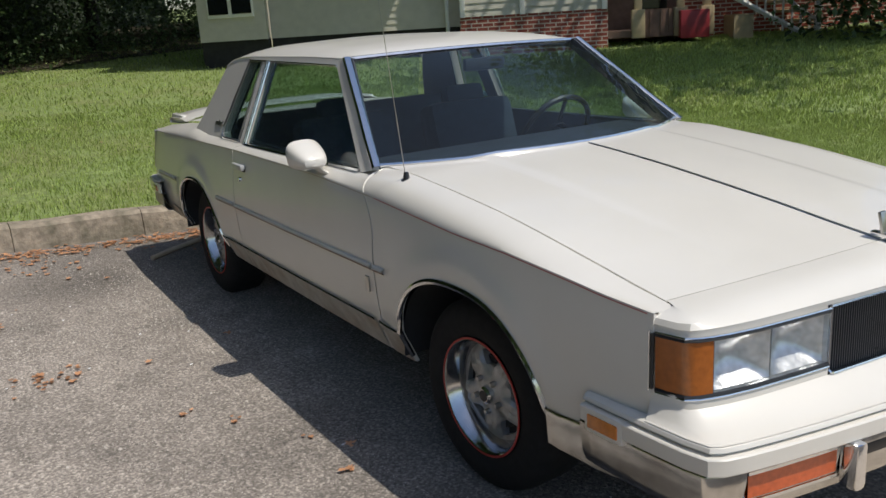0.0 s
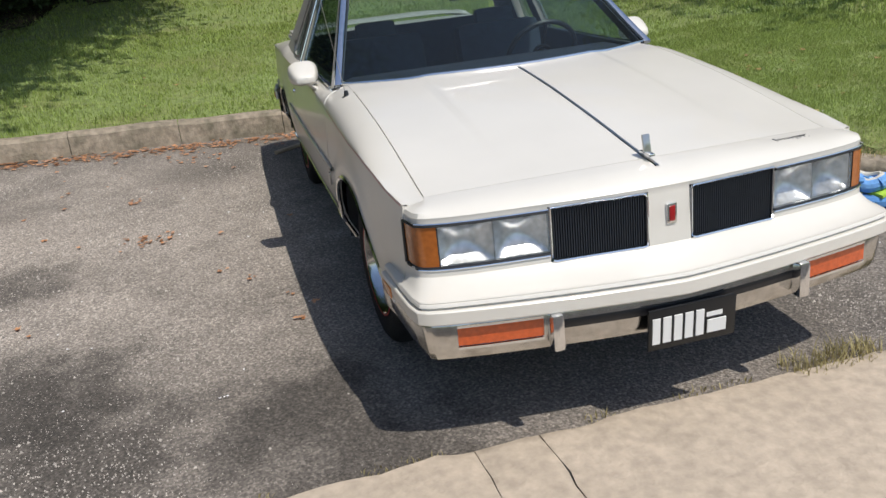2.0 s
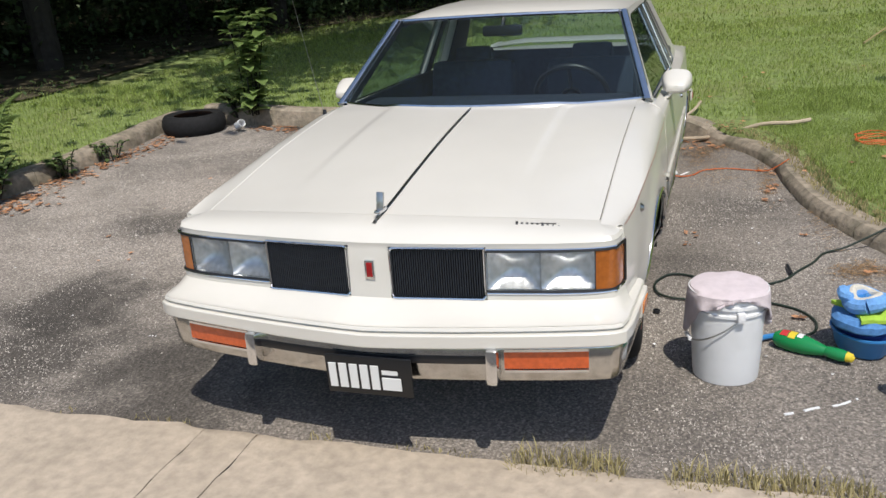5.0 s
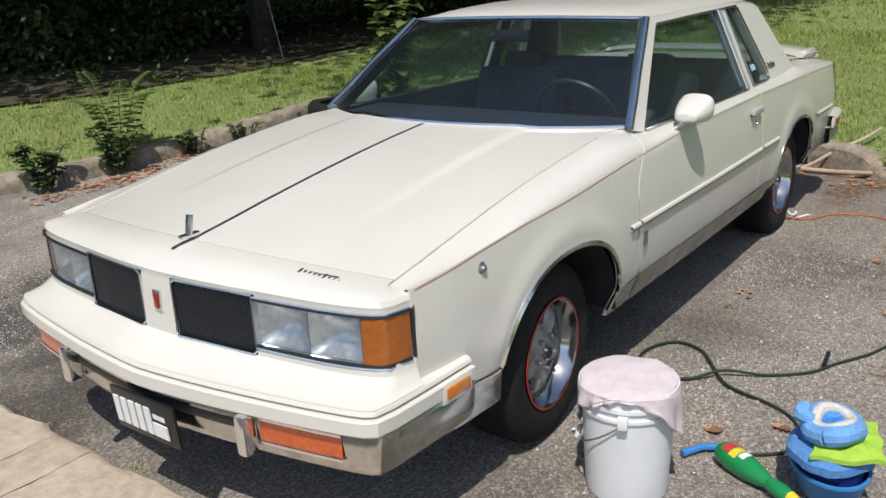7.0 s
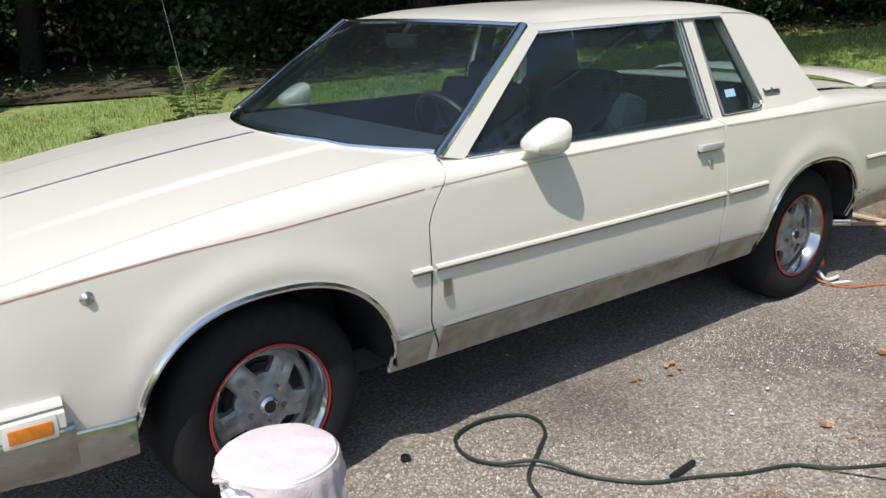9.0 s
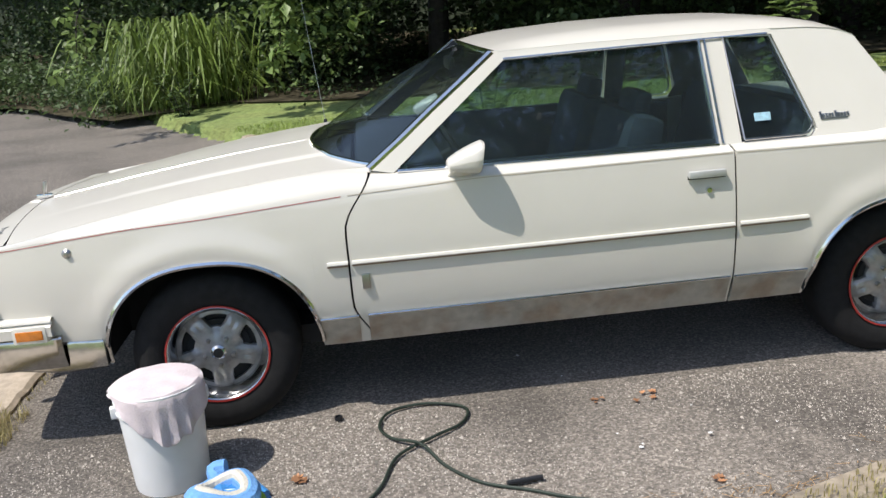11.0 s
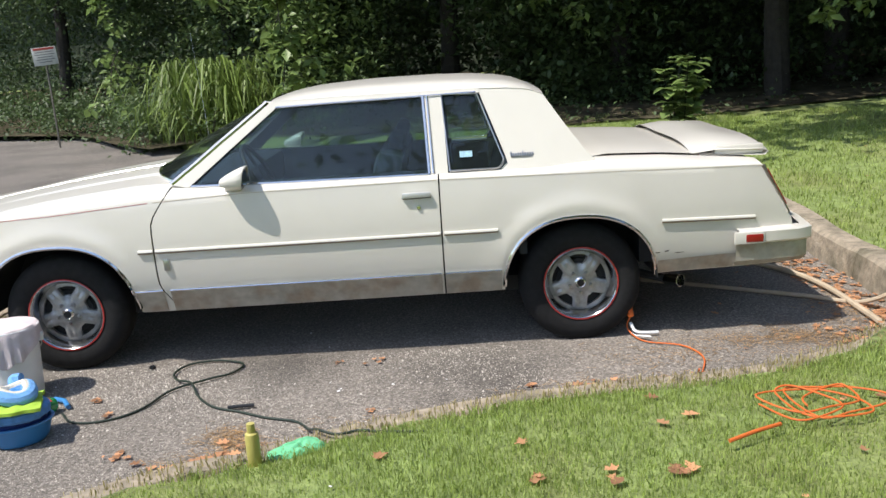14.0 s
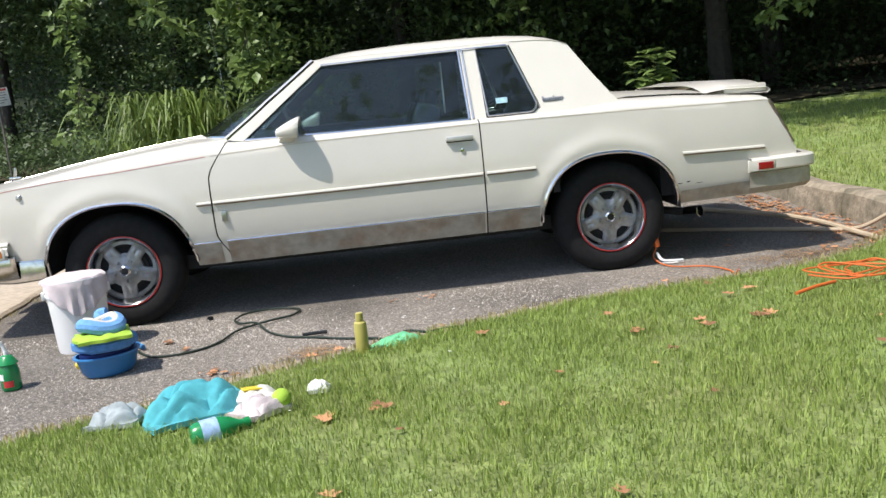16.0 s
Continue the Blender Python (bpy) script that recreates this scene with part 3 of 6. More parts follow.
# dark gutter under hood seams
g = G()
for s in (-1, 1):
    g.grid([[(x, s * (.7285 + o), hood_z(x, .7285) - .005) for o in (-.0045, .0045)] for x in np.linspace(-.50, .715, 20)])
g.grid([[(hood_edge(y) - .005, y, hood_z(hood_edge(y), y) - .006), (hood_edge(y) + .006, y, hood_z(hood_edge(y), y) - .006)] for y in np.linspace(-.7285, .7285, 60)])
part("hood_gutter", g, SEAM, car)
# hood ornament
orn = part("hood_ornament", G().box((.805, 0, .850), (.07, .022, .012), None, .004), CHROME, car)
part("ornament_blade", G().box((.800, 0, .882), (.010, .026, .060), pose(0, 0, 0, 0, -12, 0), .003).box((.798, 0, .884), (.014, .012, .040), pose(0, 0, 0, 0, -12, 0), .002), DULLCHROME, orn)

# nose: a plan curve with a profile that steps out to the bumper shelf
PLAN = [(0, .945), (.072, .943), (.19, .936), (.30, .926), (.392, .914), (.50, .902), (.62, .886), (.705, .868), (.755, .852), (.782, .838), (.797, .812), (.807, .748)]
PLAN = [(-y, x) for y, x in PLAN[:0:-1]] + PLAN
FACE = [(.592, .008), (.622, .006), (.690, .002), (.756, 0.0), (.768, -.003)]


def nose_point(k, out, z):
    y, x = PLAN[k]
    ya, xa = PLAN[max(k - 1, 0)]
    yb, xb = PLAN[min(k + 1, len(PLAN) - 1)]
    d = Vector((xb - xa, yb - ya, 0)).normalized()
    nrm = Vector((d.y, -d.x, 0))
    return Vector((x, y, z)) + nrm * out


SHELF = [(0, 1.050), (.075, 1.048), (.195, 1.040), (.31, 1.030), (.41, 1.018), (.52, 1.004), (.645, .985), (.748, .966), (.800, .952), (.822, .936), (.834, .880), (.842, .76)]
SHELF = [(-y, x) for y, x in SHELF[:0:-1]] + SHELF
TOP = [(y, hood_edge(y) + .0025, hood_z(hood_edge(y), y) - .001) for y, x in PLAN if -.01 <= y < .705] + [(y, x, hood_z(x, .71)) for y, x in ((.730, .7185), (.730, .727), (.730, .735), (.731, .743), (.733, .750))]
TOP = [(-y, x, z) for y, x, z in TOP[:0:-1]] + TOP
rows = []
for k, (y, x) in enumerate(PLAN):
    ty, tx, tz = TOP[k]
    a, c = Vector((tx, ty, tz)), Vector((x, y, .780))
    b = a.lerp(c, .80)
    b.z = min(.828, a.z - .003) + .006 * sstep(abs(y), .6, .807)
    e = abs(y) / .806
    curve = [a * (1 - t) ** 2 + b * 2 * t * (1 - t) + c * t * t for t in (0, .25, .5, .75, 1)]
    d = Vector((c.x - .004 * (1 - e), c.y - math.copysign(.006, y), a.z - .011))
    boxy = [a, a.lerp(d, .38) + Vector((0, 0, .003)), a.lerp(d, .74) + Vector((0, 0, .003)), d, c]
    w = sstep(abs(y), .72, .806)
    rows.append([p.lerp(q, w) for p, q in zip(curve, boxy)])
    rows[-1] += [nose_point(k, o, z) for z, o in reversed(FACE)]
    sy, sx = SHELF[k]
    p0, p1 = rows[-1][-1], Vector((sx, sy, .549 - .02 * max(0, 1 - abs(sy) / .8)))
    rows[-1] += [p0.lerp(p1, t) + Vector((0, 0, -.010 * math.sin(t * math.pi))) for t in (.12, .4, .8, .97, 1)]
NR = len(rows[0])


def opening(i, j):
    y = (PLAN[i][0] + PLAN[i + 1][0]) / 2
    z = (rows[i][j].z + rows[i][j + 1].z) / 2
    return (.072 < abs(y) < .392 and .592 < z < .768) or (.392 < abs(y) and .622 < z < .756)


nose = part("nose_panel", G().grid(rows, opening), PAINT, car)
ca, cb, cc = Vector((.8025, 0, hood_z(.80, 0))), Vector((.9165, 0, .828)), Vector((.945, 0, .780))
part("centre_strip", G().grid([[q + Vector((0, o, h)) for o, h in ((-.007, .0), (-.005, .003), (.005, .003), (.007, .0))] for q in (ca * (1 - t) ** 2 + cb * 2 * t * (1 - t) + cc * t * t for t in np.linspace(0, .36, 7))]), DULLCHROME, nose)

# painted bumper band, stepping with a groove, wrapping to the sides
BAND = [(-.852, .56), (-.847, .66)] + SHELF + [(.847, .66), (.852, .56)]


def band(prof, line, drop=.02):
    out = []
    for k, (y, x) in enumerate(line):
        ya, xa = line[max(k - 1, 0)]
        yb, xb = line[min(k + 1, len(line) - 1)]
        d = Vector((xb - xa, yb - ya, 0)).normalized()
        nrm = Vector((d.y, -d.x, 0))
        dz = -drop * max(0, 1 - abs(y) / .80)
        out.append([Vector((x, y, z + dz)) + nrm * o for o, z in prof])
    return G().grid(out)


bumper = part("front_bumper", band([(-.06, .548), (-.008, .551), (.002, .545), (.006, .536), (-.004, .530), (-.004, .527), (.013, .5255), (.0165, .522), (.015, .484), (.011, .480), (-.05, .478)], BAND), PAINT, car)
LOW = [(y * .985, x - .022) for y, x in BAND]
LOW = [(a[0] + (b[0] - a[0]) * k / 6, a[1] + (b[1] - a[1]) * k / 6) for a, b in zip(LOW, LOW[1:]) for k in range(6)] + LOW[-1:]
part("chrome_bumper", band([(-.02, .474), (.008, .472), (.012, .466), (.004, .392), (-.008, .366), (-.06, .360)], LOW, .012), BUMPERCHROME, bumper, "scuffed chrome lower bumper")
part("bumper_slot", band([(.0085, .452), (.010, .450), (.010, .424), (.0085, .422)], [q for q in LOW if abs(q[0]) < .43], .012), BLACK, bumper)
for s in (-1, 1):
    part("bumper_guard", G().box((1.024, s * .428, .420), (.050, .040, .104), None, .012), CHROME, bumper)
    ky = [q for q in LOW if .45 < s * q[0] < .72]
    lamp = part("parking_lamp", band([(.002, .460), (.0125, .457), (.0125, .410), (.002, .406)], ky, .010), DEEPAMBER, bumper, "orange parking lamp lens")
    fr = band([(.010, .466), (.015, .466), (.015, .459), (.010, .459)], ky, .010)
    fr.v += band([(.010, .406), (.015, .406), (.015, .399), (.010, .399)], ky, .010).v
    k = len(fr.v) // 2
    fr.f += [tuple(i + k for i in q) for q in fr.f]
    part("lamp_frame", fr, CHROME, lamp)
    part("side_marker", G().box((.640, s * .850, .496), (.125, .034, .062), pose(0, 0, 0, 0, 0, -s * 4), .008), PAINT, bumper)
    part("side_marker", G().box((.640, s * .858, .494), (.098, .026, .036), pose(0, 0, 0, 0, 0, -s * 4), .003), AMBER, bumper, "amber side marker lens")
    # chrome lower strip from bumper to the wheel arch
    rws = [[(x, s * (side_y(x, .44) + o), z) for z, o in ((side_bottom(x) + .002, -.006), (side_bottom(x) + .01, .002), (.452 - .05 * (.80 - x), .008), (.460 - .05 * (.80 - x), .004), (.462 - .05 * (.80 - x), -.004))] for x in np.linspace(.394, .80, 10)]
    part("fender_extension", G().grid(rws), BUMPERCHROME, bumper, "scuffed bright metal strip")

# number plate with raised white bars
plate = part("number_plate", G().box((1.058, .012, .374), (.010, .305, .124), pose(0, 0, 0, 0, 5, 0), .004), PLATE, bumper, "black plate with white bars")
for k, (y, w, z, h) in enumerate([(-.115, .026, .372, .078), (-.078, .028, .372, .078), (-.040, .028, .372, .078), (-.002, .028, .372, .078), (.036, .028, .372, .078), (.088, .052, .409, .014), (.088, .056, .391, .014), (.094, .066, .356, .040), (.072, .020, .427, .006)]):
    part("plate_bar", G().box((1.058 + .0065 - (z - .374) * .0875, y, z), (.004, w, h), pose(0, 0, 0, 0, 5, 0)), PLATEW, plate)

# grilles: dark back, thin vertical slats, chrome surround
for s in (-1, 1):
    ks = [k for k, (y, x) in enumerate(PLAN) if .07 < s * y < .40]
    pts = [PLAN[k] for k in ks]
    g = G().grid([[Vector((x - .030, y, z)) for z in (.585, .775)] for y, x in pts])
    for z in (.592, .768):
        g.grid([[Vector((x - .030, y, z)), Vector((x + .008, y, z))] for y, x in pts])
    gr = part("grille", g, SLAT, car, "black grille in a chrome surround")
    for k in range(40):
        y = .080 + k * .0078
        x = lerp(y, [(a, b) for a, b in sorted((abs(q[0]), q[1]) for q in pts)])
        part("slat", G().box((x - .010, s * y, .680), (.020, .0036, .168)), SLAT, gr, smooth=False)
    g = G()
    loop = [(.076, .756), (.080, .763), (.087, .766), (.388, .766), (.388, .604), (.385, .597), (.378, .594), (.087, .594), (.080, .597), (.076, .604), (.076, .756)]
    for (ya, za), (yb, zb) in zip(loop, loop[1:]):
        xa, xb = (lerp(q, [(a, b) for a, b in sorted((abs(p[0]), p[1]) for p in pts)]) + .004 for q in (ya, yb))
        g.tube([(xa + (.006 if za < .6 else 0), s * ya, za), (xb + (.006 if zb < .6 else 0), s * yb, zb)], .0042, 6)
    part("grille_surround", g, CHROME, gr, "thin chrome surround")
    # headlamps
    ks = [k for k, (y, x) in enumerate(PLAN) if .39 < s * y]
    pts = sorted(((abs(PLAN[k][0]), PLAN[k][1]) for k in ks))
    xf = lambda y: lerp(y, pts)
    g = G().grid([[Vector((xf(y) - .085 + .06 * abs(math.sin((y - .395) / .335 * math.tau)) ** .6 * 0 - .0, s * y, z)) for z in np.linspace(.618, .760, 6)] for y in np.linspace(.392, .74, 16)])
    for z in (.622, .756):
        g.grid([[Vector((xf(y) - .085, s * y, z)), Vector((xf(y) + .004, s * y, z))] for y in np.linspace(.392, .80, 16)])
    g.grid([[Vector((xf(.392) - .085, s * .392, z)), Vector((xf(.392) + .004, s * .392, z))] for z in (.622, .756)])
    hl = part("headlight", g, REFLECTOR, car, "clear rectangular headlamp pair with chrome bezel")
    for c in (.476, .646):
        part("bowl", G().grid([[Vector((xf(c + o) - .062 + .050 * max((o / .082) ** 2, ((z - .689) / .066) ** 2), s * (c + o), z)) for z in np.linspace(.623, .755, 11)] for o in np.linspace(-.083, .083, 13)]), REFLECTOR, hl)
        part("lens", G().grid([[Vector((xf(c + o) + .003 + .005 * (1 - (o / .083) ** 2) * (1 - ((z - .689) / .066) ** 4), s * (c + o), z)) for z in np.linspace(.624, .754, 7)] for o in np.linspace(-.0848, .0848, 9)]), LAMPGLASS, hl, "clear lamp glass").visible_shadow = False
    part("turn_signal", G().grid([[Vector((xf(y) + .005, s * (y + .003), z)) for z in np.linspace(.624, .754, 5)] for y in [.731, .742, .755, .767, .780, .790, .800, .806]]), BROWNLENS, hl, "amber wraparound lens")
    for y in (.732,):
        part("divider", G().box((xf(y) - .002, s * y, .689), (.010, .003 if y < .6 else .006, .132)), REFLECTOR if y < .6 else BLACK, hl)
    g = G()
    for z in (.758, .620):
        g.tube([(xf(y) + .007, s * (y + (.004 if y > .78 else 0)), z) for y in [.394, .5, .62, .70, .735, .765, .788, .806]], .0055, 6)
    g.tube([(.753, s * .811, .758), (.750, s * .812, .620)], .0055, 6)
    part("bezel", g, BLACK, hl, "black lamp bezel")
    g = G()
    for z in (.7635, .6145):
        g.tube([(xf(y) + .009, s * (y + (.006 if y > .78 else 0)), z) for y in [.394, .5, .62, .70, .735, .765, .788, .806]], .003, 6)
    g.tube([(.746, s * .812, .7635), (.744, s * .814, .6145)], .003, 6)
    part("bezel_trim", g, CHROME, hl)
part("nose_badge", G().box((.950, .004, .690), (.010, .034, .066), None, .003), CHROME, car)
part("nose_badge", G().box((.953, .004, .690), (.010, .020, .050), None, .002), REDLENS, car, "dark red enamel badge centre")
g = G()
for k in range(9):
    x, y = .806 - .0016 * k, .472 + k * .0165
    g.box((x, y, hood_z(x - .03, y) - .004), (.026 if k in (0, 5) else .015, .0085, .006), pose(0, 0, 0, 0, 6, 12), .001)
g.box((.796, .538, hood_z(.77, .53) - .003), (.003, .12, .005), pose(0, 0, 0, 0, 6, 6))
part("hood_script", g, DARKCHROME, car)

# greenhouse
def glass_y(z):
    return .790 - (z - .94) / (1.335 - .94) * .172


def side_sheet(poly, depth=.03, proud=0.0):
    return G().prism(poly, lambda x, z, d: (x, glass_y(z) + proud - d, z), depth)


def roof_edge(x):
    return lerp(x, [(-2.60, 1.290), (-2.56, 1.309), (-2.50, 1.324), (-2.40, 1.335), (-2.2, 1.341), (-1.5, 1.343), (-1.17, 1.337)])


roof_rows = []
for i in range(31):
    u = i / 30
    x = -1.135 - 1.460 * u
    zc = lerp(u, [(0, 1.343), (.03, 1.358), (.08, 1.374), (.15, 1.387), (.35, 1.403), (.6, 1.404), (.76, 1.395), (.87, 1.377), (.94, 1.354), (1, 1.315)])
    r = []
    for j in range(41):
        w = -1 + 2 * j / 40
        e = abs(w)
        xx = x - .035 * e ** 2.5 * (1 - u)
        ze = min(roof_edge(xx), zc - .004)
        f = .42 * e ** 2 + .58 * max(0, (e - .72) / .28) ** 2.2
        r.append((xx, w * (glass_y(ze) + .004), zc + (ze - zc) * f))
    roof_rows.append(r)
g = G().grid(roof_rows)
g.grid([[(x, y - math.copysign(.012, y), z - .02) for x, y, z in (r[0],)] + [r[0]] for r in roof_rows]).grid([[(x, y - math.copysign(.012, y), z - .02) for x, y, z in (r[-1],)] + [r[-1]] for r in roof_rows])
roof = part("roof", g, PAINT, car)
part("headliner", G().grid([[(x, y, z - .03) for x, y, z in r[2:-2]] for r in roof_rows[1:-1]]), HEADLINER, roof)
sail = [(-2.252, 1.339), (-2.40, 1.334), (-2.50, 1.323), (-2.56, 1.308), (-2.597, 1.288), (-2.70, 1.135), (-2.800, .998), (-2.86, .936), (-2.352, .934), (-2.385, .962), (-2.376, 1.0)]
both("sail_panel", side_sheet(sail, .05), PAINT)
both("a_pillar", side_sheet([(-.655, .962), (-.745, .944), (-1.205, 1.309), (-1.225, 1.329), (-1.155, 1.342)], .024, .004), PAINT)
both("roof_rail", side_sheet([(-1.19, 1.307), (-2.26, 1.319), (-2.26, 1.342), (-1.5, 1.344), (-1.155, 1.340)], .035, .003), PAINT)
both("b_pillar", side_sheet([(-1.985, .934), (-2.072, .934), (-2.060, 1.329), (-1.972, 1.329)], .03, .002), PAINT)
# dark cloth trim that lines the inside of the pillars
LINING = mat("dark_trim_lining", (0.045, 0.052, 0.068), 0.9, var=0.15, scale=30)


def lining(poly, inset):
    return G().prism(poly, lambda x, z, d: (x, glass_y(z) - inset - d, z), .006)


both("sail_lining", lining([(-2.245, 1.335), (-2.40, 1.330), (-2.55, 1.305), (-2.70, 1.130), (-2.83, .95), (-2.34, .935), (-2.372, 1.0)], .054), LINING, roof)
both("pillar_lining", lining([(-.66, .950), (-.76, .940), (-1.215, 1.312), (-1.235, 1.334), (-1.15, 1.338)], .030), LINING, roof)
both("pillar_lining", lining([(-1.980, .934), (-2.078, .934), (-2.066, 1.330), (-1.966, 1.330)], .034), LINING, roof)
both("rail_lining", lining([(-1.19, 1.300), (-2.26, 1.312), (-2.26, 1.338), (-1.5, 1.340), (-1.155, 1.336)], .040), LINING, roof)
# chrome mouldings round the glass
g = G()
pa = lambda x, z, o=.006: (x, glass_y(z) + o, z)
g.grid([[(x + a, glass_y(z) + b, z + c) for a, b, c in ((-.014, .006, -.006), (-.004, .009, .003), (.007, .005, .008), (.010, -.008, .009), (.006, -.022, .007), (-.02, -.024, -.01))] for x, z in ((-.655, .966), (-.78, 1.056), (-.90, 1.148), (-1.03, 1.243), (-1.155, 1.337))])
g.tube([pa(-1.200, 1.310), pa(-1.5, 1.315), pa(-2.24, 1.323)], .005, 6)
both("windshield_trim", g, CHROME)
both("drip_trim", G().tube([pa(-.76, .950), pa(-1.2, .942), pa(-1.98, .936)], .008, 6).tube([pa(-1.976, .94), pa(-1.962, 1.323)], .007, 6).tube([pa(-1.998, .94), pa(-1.984, 1.323)], .006, 6), CHROME)
quarter = [(-2.082, .946), (-2.318, .946), (-2.338, .950), (-2.352, .960), (-2.361, .974), (-2.364, .992), (-2.246, 1.314), (-2.060, 1.319)]
both("quarter_window_trim", G().tube([pa(x, z, .006) for x, z in quarter + quarter[:1]], .0048, 6), DULLCHROME)
part("windshield_header", G().tube([(-1.135 - .035 * abs(w) ** 2.5, w * .606, 1.343 - .010 * w * w) for w in np.linspace(-1, 1, 13)], .010, 6), CHROME, car)
part("windshield_base_trim", G().tube([(-.409 - .27 * abs(w) ** 2.2, w * .750, hood_z(-.409 - .27 * abs(w) ** 2.2, w * .704) + .003) for w in np.linspace(-1, 1, 17)], .008, 6), CHROME, car)
panes = []
rows = []
for i in range(9):
    u = i / 8
    rows.append([])
    for w in np.linspace(-1, 1, 17):
        a = Vector((-.415 - .27 * abs(w) ** 2.2, w * .756, hood_z(-.41 - .27 * abs(w) ** 2.2, w * .704) + .002))
        b = Vector((-1.137 - .035 * abs(w) ** 2.5, w * .603, 1.341 - .012 * w * w))
        q = a.lerp(b, u)
        rows[-1].append(q + Vector((.02, 0, .03)) * math.sin(u * math.pi) * .7)
panes.append(part("windshield", G().grid(rows), GLASS, car, "tinted laminated windshield"))
rows = [[Vector((-2.590, w * .575, 1.311 - .022 * w * w)).lerp(Vector((-2.80, w * .66, .972)), u) for w in np.linspace(-1, 1, 9)] for u in np.linspace(0, 1, 5)]
panes.append(part("rear_window", G().grid(rows), GLASS, car, "tinted rear glass"))
panes += both("door_window", G().prism([(-.765, .952), (-1.97, .936), (-1.962, 1.323), (-1.20, 1.309)], lambda x, z, d: (x, glass_y(z) - .008 - d, z), .004), GLASS)
panes += both("quarter_window", G().prism(quarter, lambda x, z, d: (x, glass_y(z) - .004 - d, z), .004), GLASS)
part("window_sticker", G().box((-2.170, glass_y(1.022) + .001, 1.022), (.066, .002, .032), pose(0, 0, 0, 24 * 0 + 23.5, 0, 0)), mat("sticker_blue", (.35, .55, .66), .5, var=.3, scale=60), car, "small pale blue sticker")
part("cowl", G().grid([[(-.42 - .24 * abs(w) ** 2.2 + o, w * .71, hood_z(-.45, 0) - .03 * w * w - dz) for w in np.linspace(-1, 1, 17)] for o, dz in ((.06, .06), (.0, .055), (-.10, .035))]), BLACK, car)
both("cowl_corner", G().grid([[Vector((x, .718, hood_z(x, .72) - .003)).lerp(Vector((x, *shoulder(x))), t) + Vector((0, 0, .003 * math.sin(t * math.pi) - .001)) for t in (0, .3, .6, .85, 1)] for x in np.linspace(-.48, -.80, 14)]), PAINT)

# rear deck, lid, spoiler, tail
def deck_z(x):
    return lerp(x, [(-3.86, .882), (-3.75, .905), (-3.5, .940), (-3.2, .966), (-2.85, .985), (-2.6, .985)])


rows = [[(x, w * (shoulder(x)[0] - .005), deck_z(x) - max(0, deck_z(x) - shoulder(x)[1] - .004) * abs(w) ** 6 + .012 * (1 - w * w) + (.006 if x < -2.9 else 0)) for w in np.linspace(-1, 1, 17)] for x in np.linspace(-2.66, -3.70, 22)]
lid = part("boot_lid", G().grid(rows), PAINT, car)
g = G()
sp = []
for w in np.linspace(-1, 1, 25):
    e = abs(w)
    lift = .038 * (1 - e ** 5)
    y = w * .70
    x0, x1 = -3.28, -3.75
    base = deck_z(-3.6)
    top = [(x0 - .06, base + .046 + lift * .55), (x0 - .20, base + .060 + lift * .62), (x1 + .03, base + .050 + lift * .55), (x1, base + .035 + lift * .5), (x1 + .02, base + .018 + lift * .45), (x0 - .18, base + .030 + lift * .55), (x0 - .06, base + .046 + lift * .55)]
    sp.append([(x - .02 * e, y, z - .03 * e ** 5) for x, z in top])
g.grid(sp)
for s in (-1, 1):
    g.box((-3.62, s * .665, deck_z(-3.6) + .022), (.26, .05, .05), None, .015)
part("spoiler", g, PAINT, car, "cream bolt-on rear wing")
rows = [[(x, w * half_width(x) * .97, z) for w in np.linspace(-1, 1, 9)] for x, z in ((-3.690, .893), (-3.705, .872), (-3.835, .635), (-3.87, .56), (-3.85, .40), (-3.80, .36))]
part("tail_panel", G().grid(rows), PAINT, car)
for s in (-1, 1):
    part("tail_lamp", G().box((-3.776, s * .66, .755), (.03, .27, .22), pose(0, 0, 0, 0, 29, 0), .01), REDLENS, car, "dark red tail lamp")
    part("tail_trim", G().tube([(-3.700, s * .812, .880), (-3.838, s * .812, .630)], .010, 6), DULLCHROME, car)
RB = [(s * y, x) for s, seq in ((1, [(.872, -3.56), (.866, -3.72), (.850, -3.88), (.815, -3.95), (.6, -3.985)]), (-1, [(.6, -3.985), (.815, -3.95), (.850, -3.88), (.866, -3.72), (.872, -3.56)])) for y, x in seq]
rb = part("rear_bumper", band([(-.05, .565), (.0, .562), (.010, .550), (.010, .500), (.002, .490), (-.05, .486)], RB, 0), PAINT, car)
part("chrome_bumper", band([(-.02, .488), (.004, .484), (.004, .400), (-.02, .375), (-.06, .370)], [(y * .985, x * .997) for y, x in RB], 0), ROCKER, rb, "scuffed chrome lower bumper")
for s in (-1, 1):
    part("rear_marker", G().box((-3.640, s * .880, .520), (.088, .016, .040), None, .003), REDLENS, rb, "red rear side marker")
    part("marker_frame", G().box((-3.615, s * .876, .522), (.155, .014, .062), None, .004), PAINT, rb)
    rws = [[(x, s * (side_y(x, z) + .005), z) for z in (side_bottom(x) + .004, .40, .425 + .03 * (-x - 3.14))] for x in np.linspace(-3.145, -3.86, 10)]
    part("quarter_extension", G().grid(rws), ROCKER, car, "rust-stained bright metal strip")

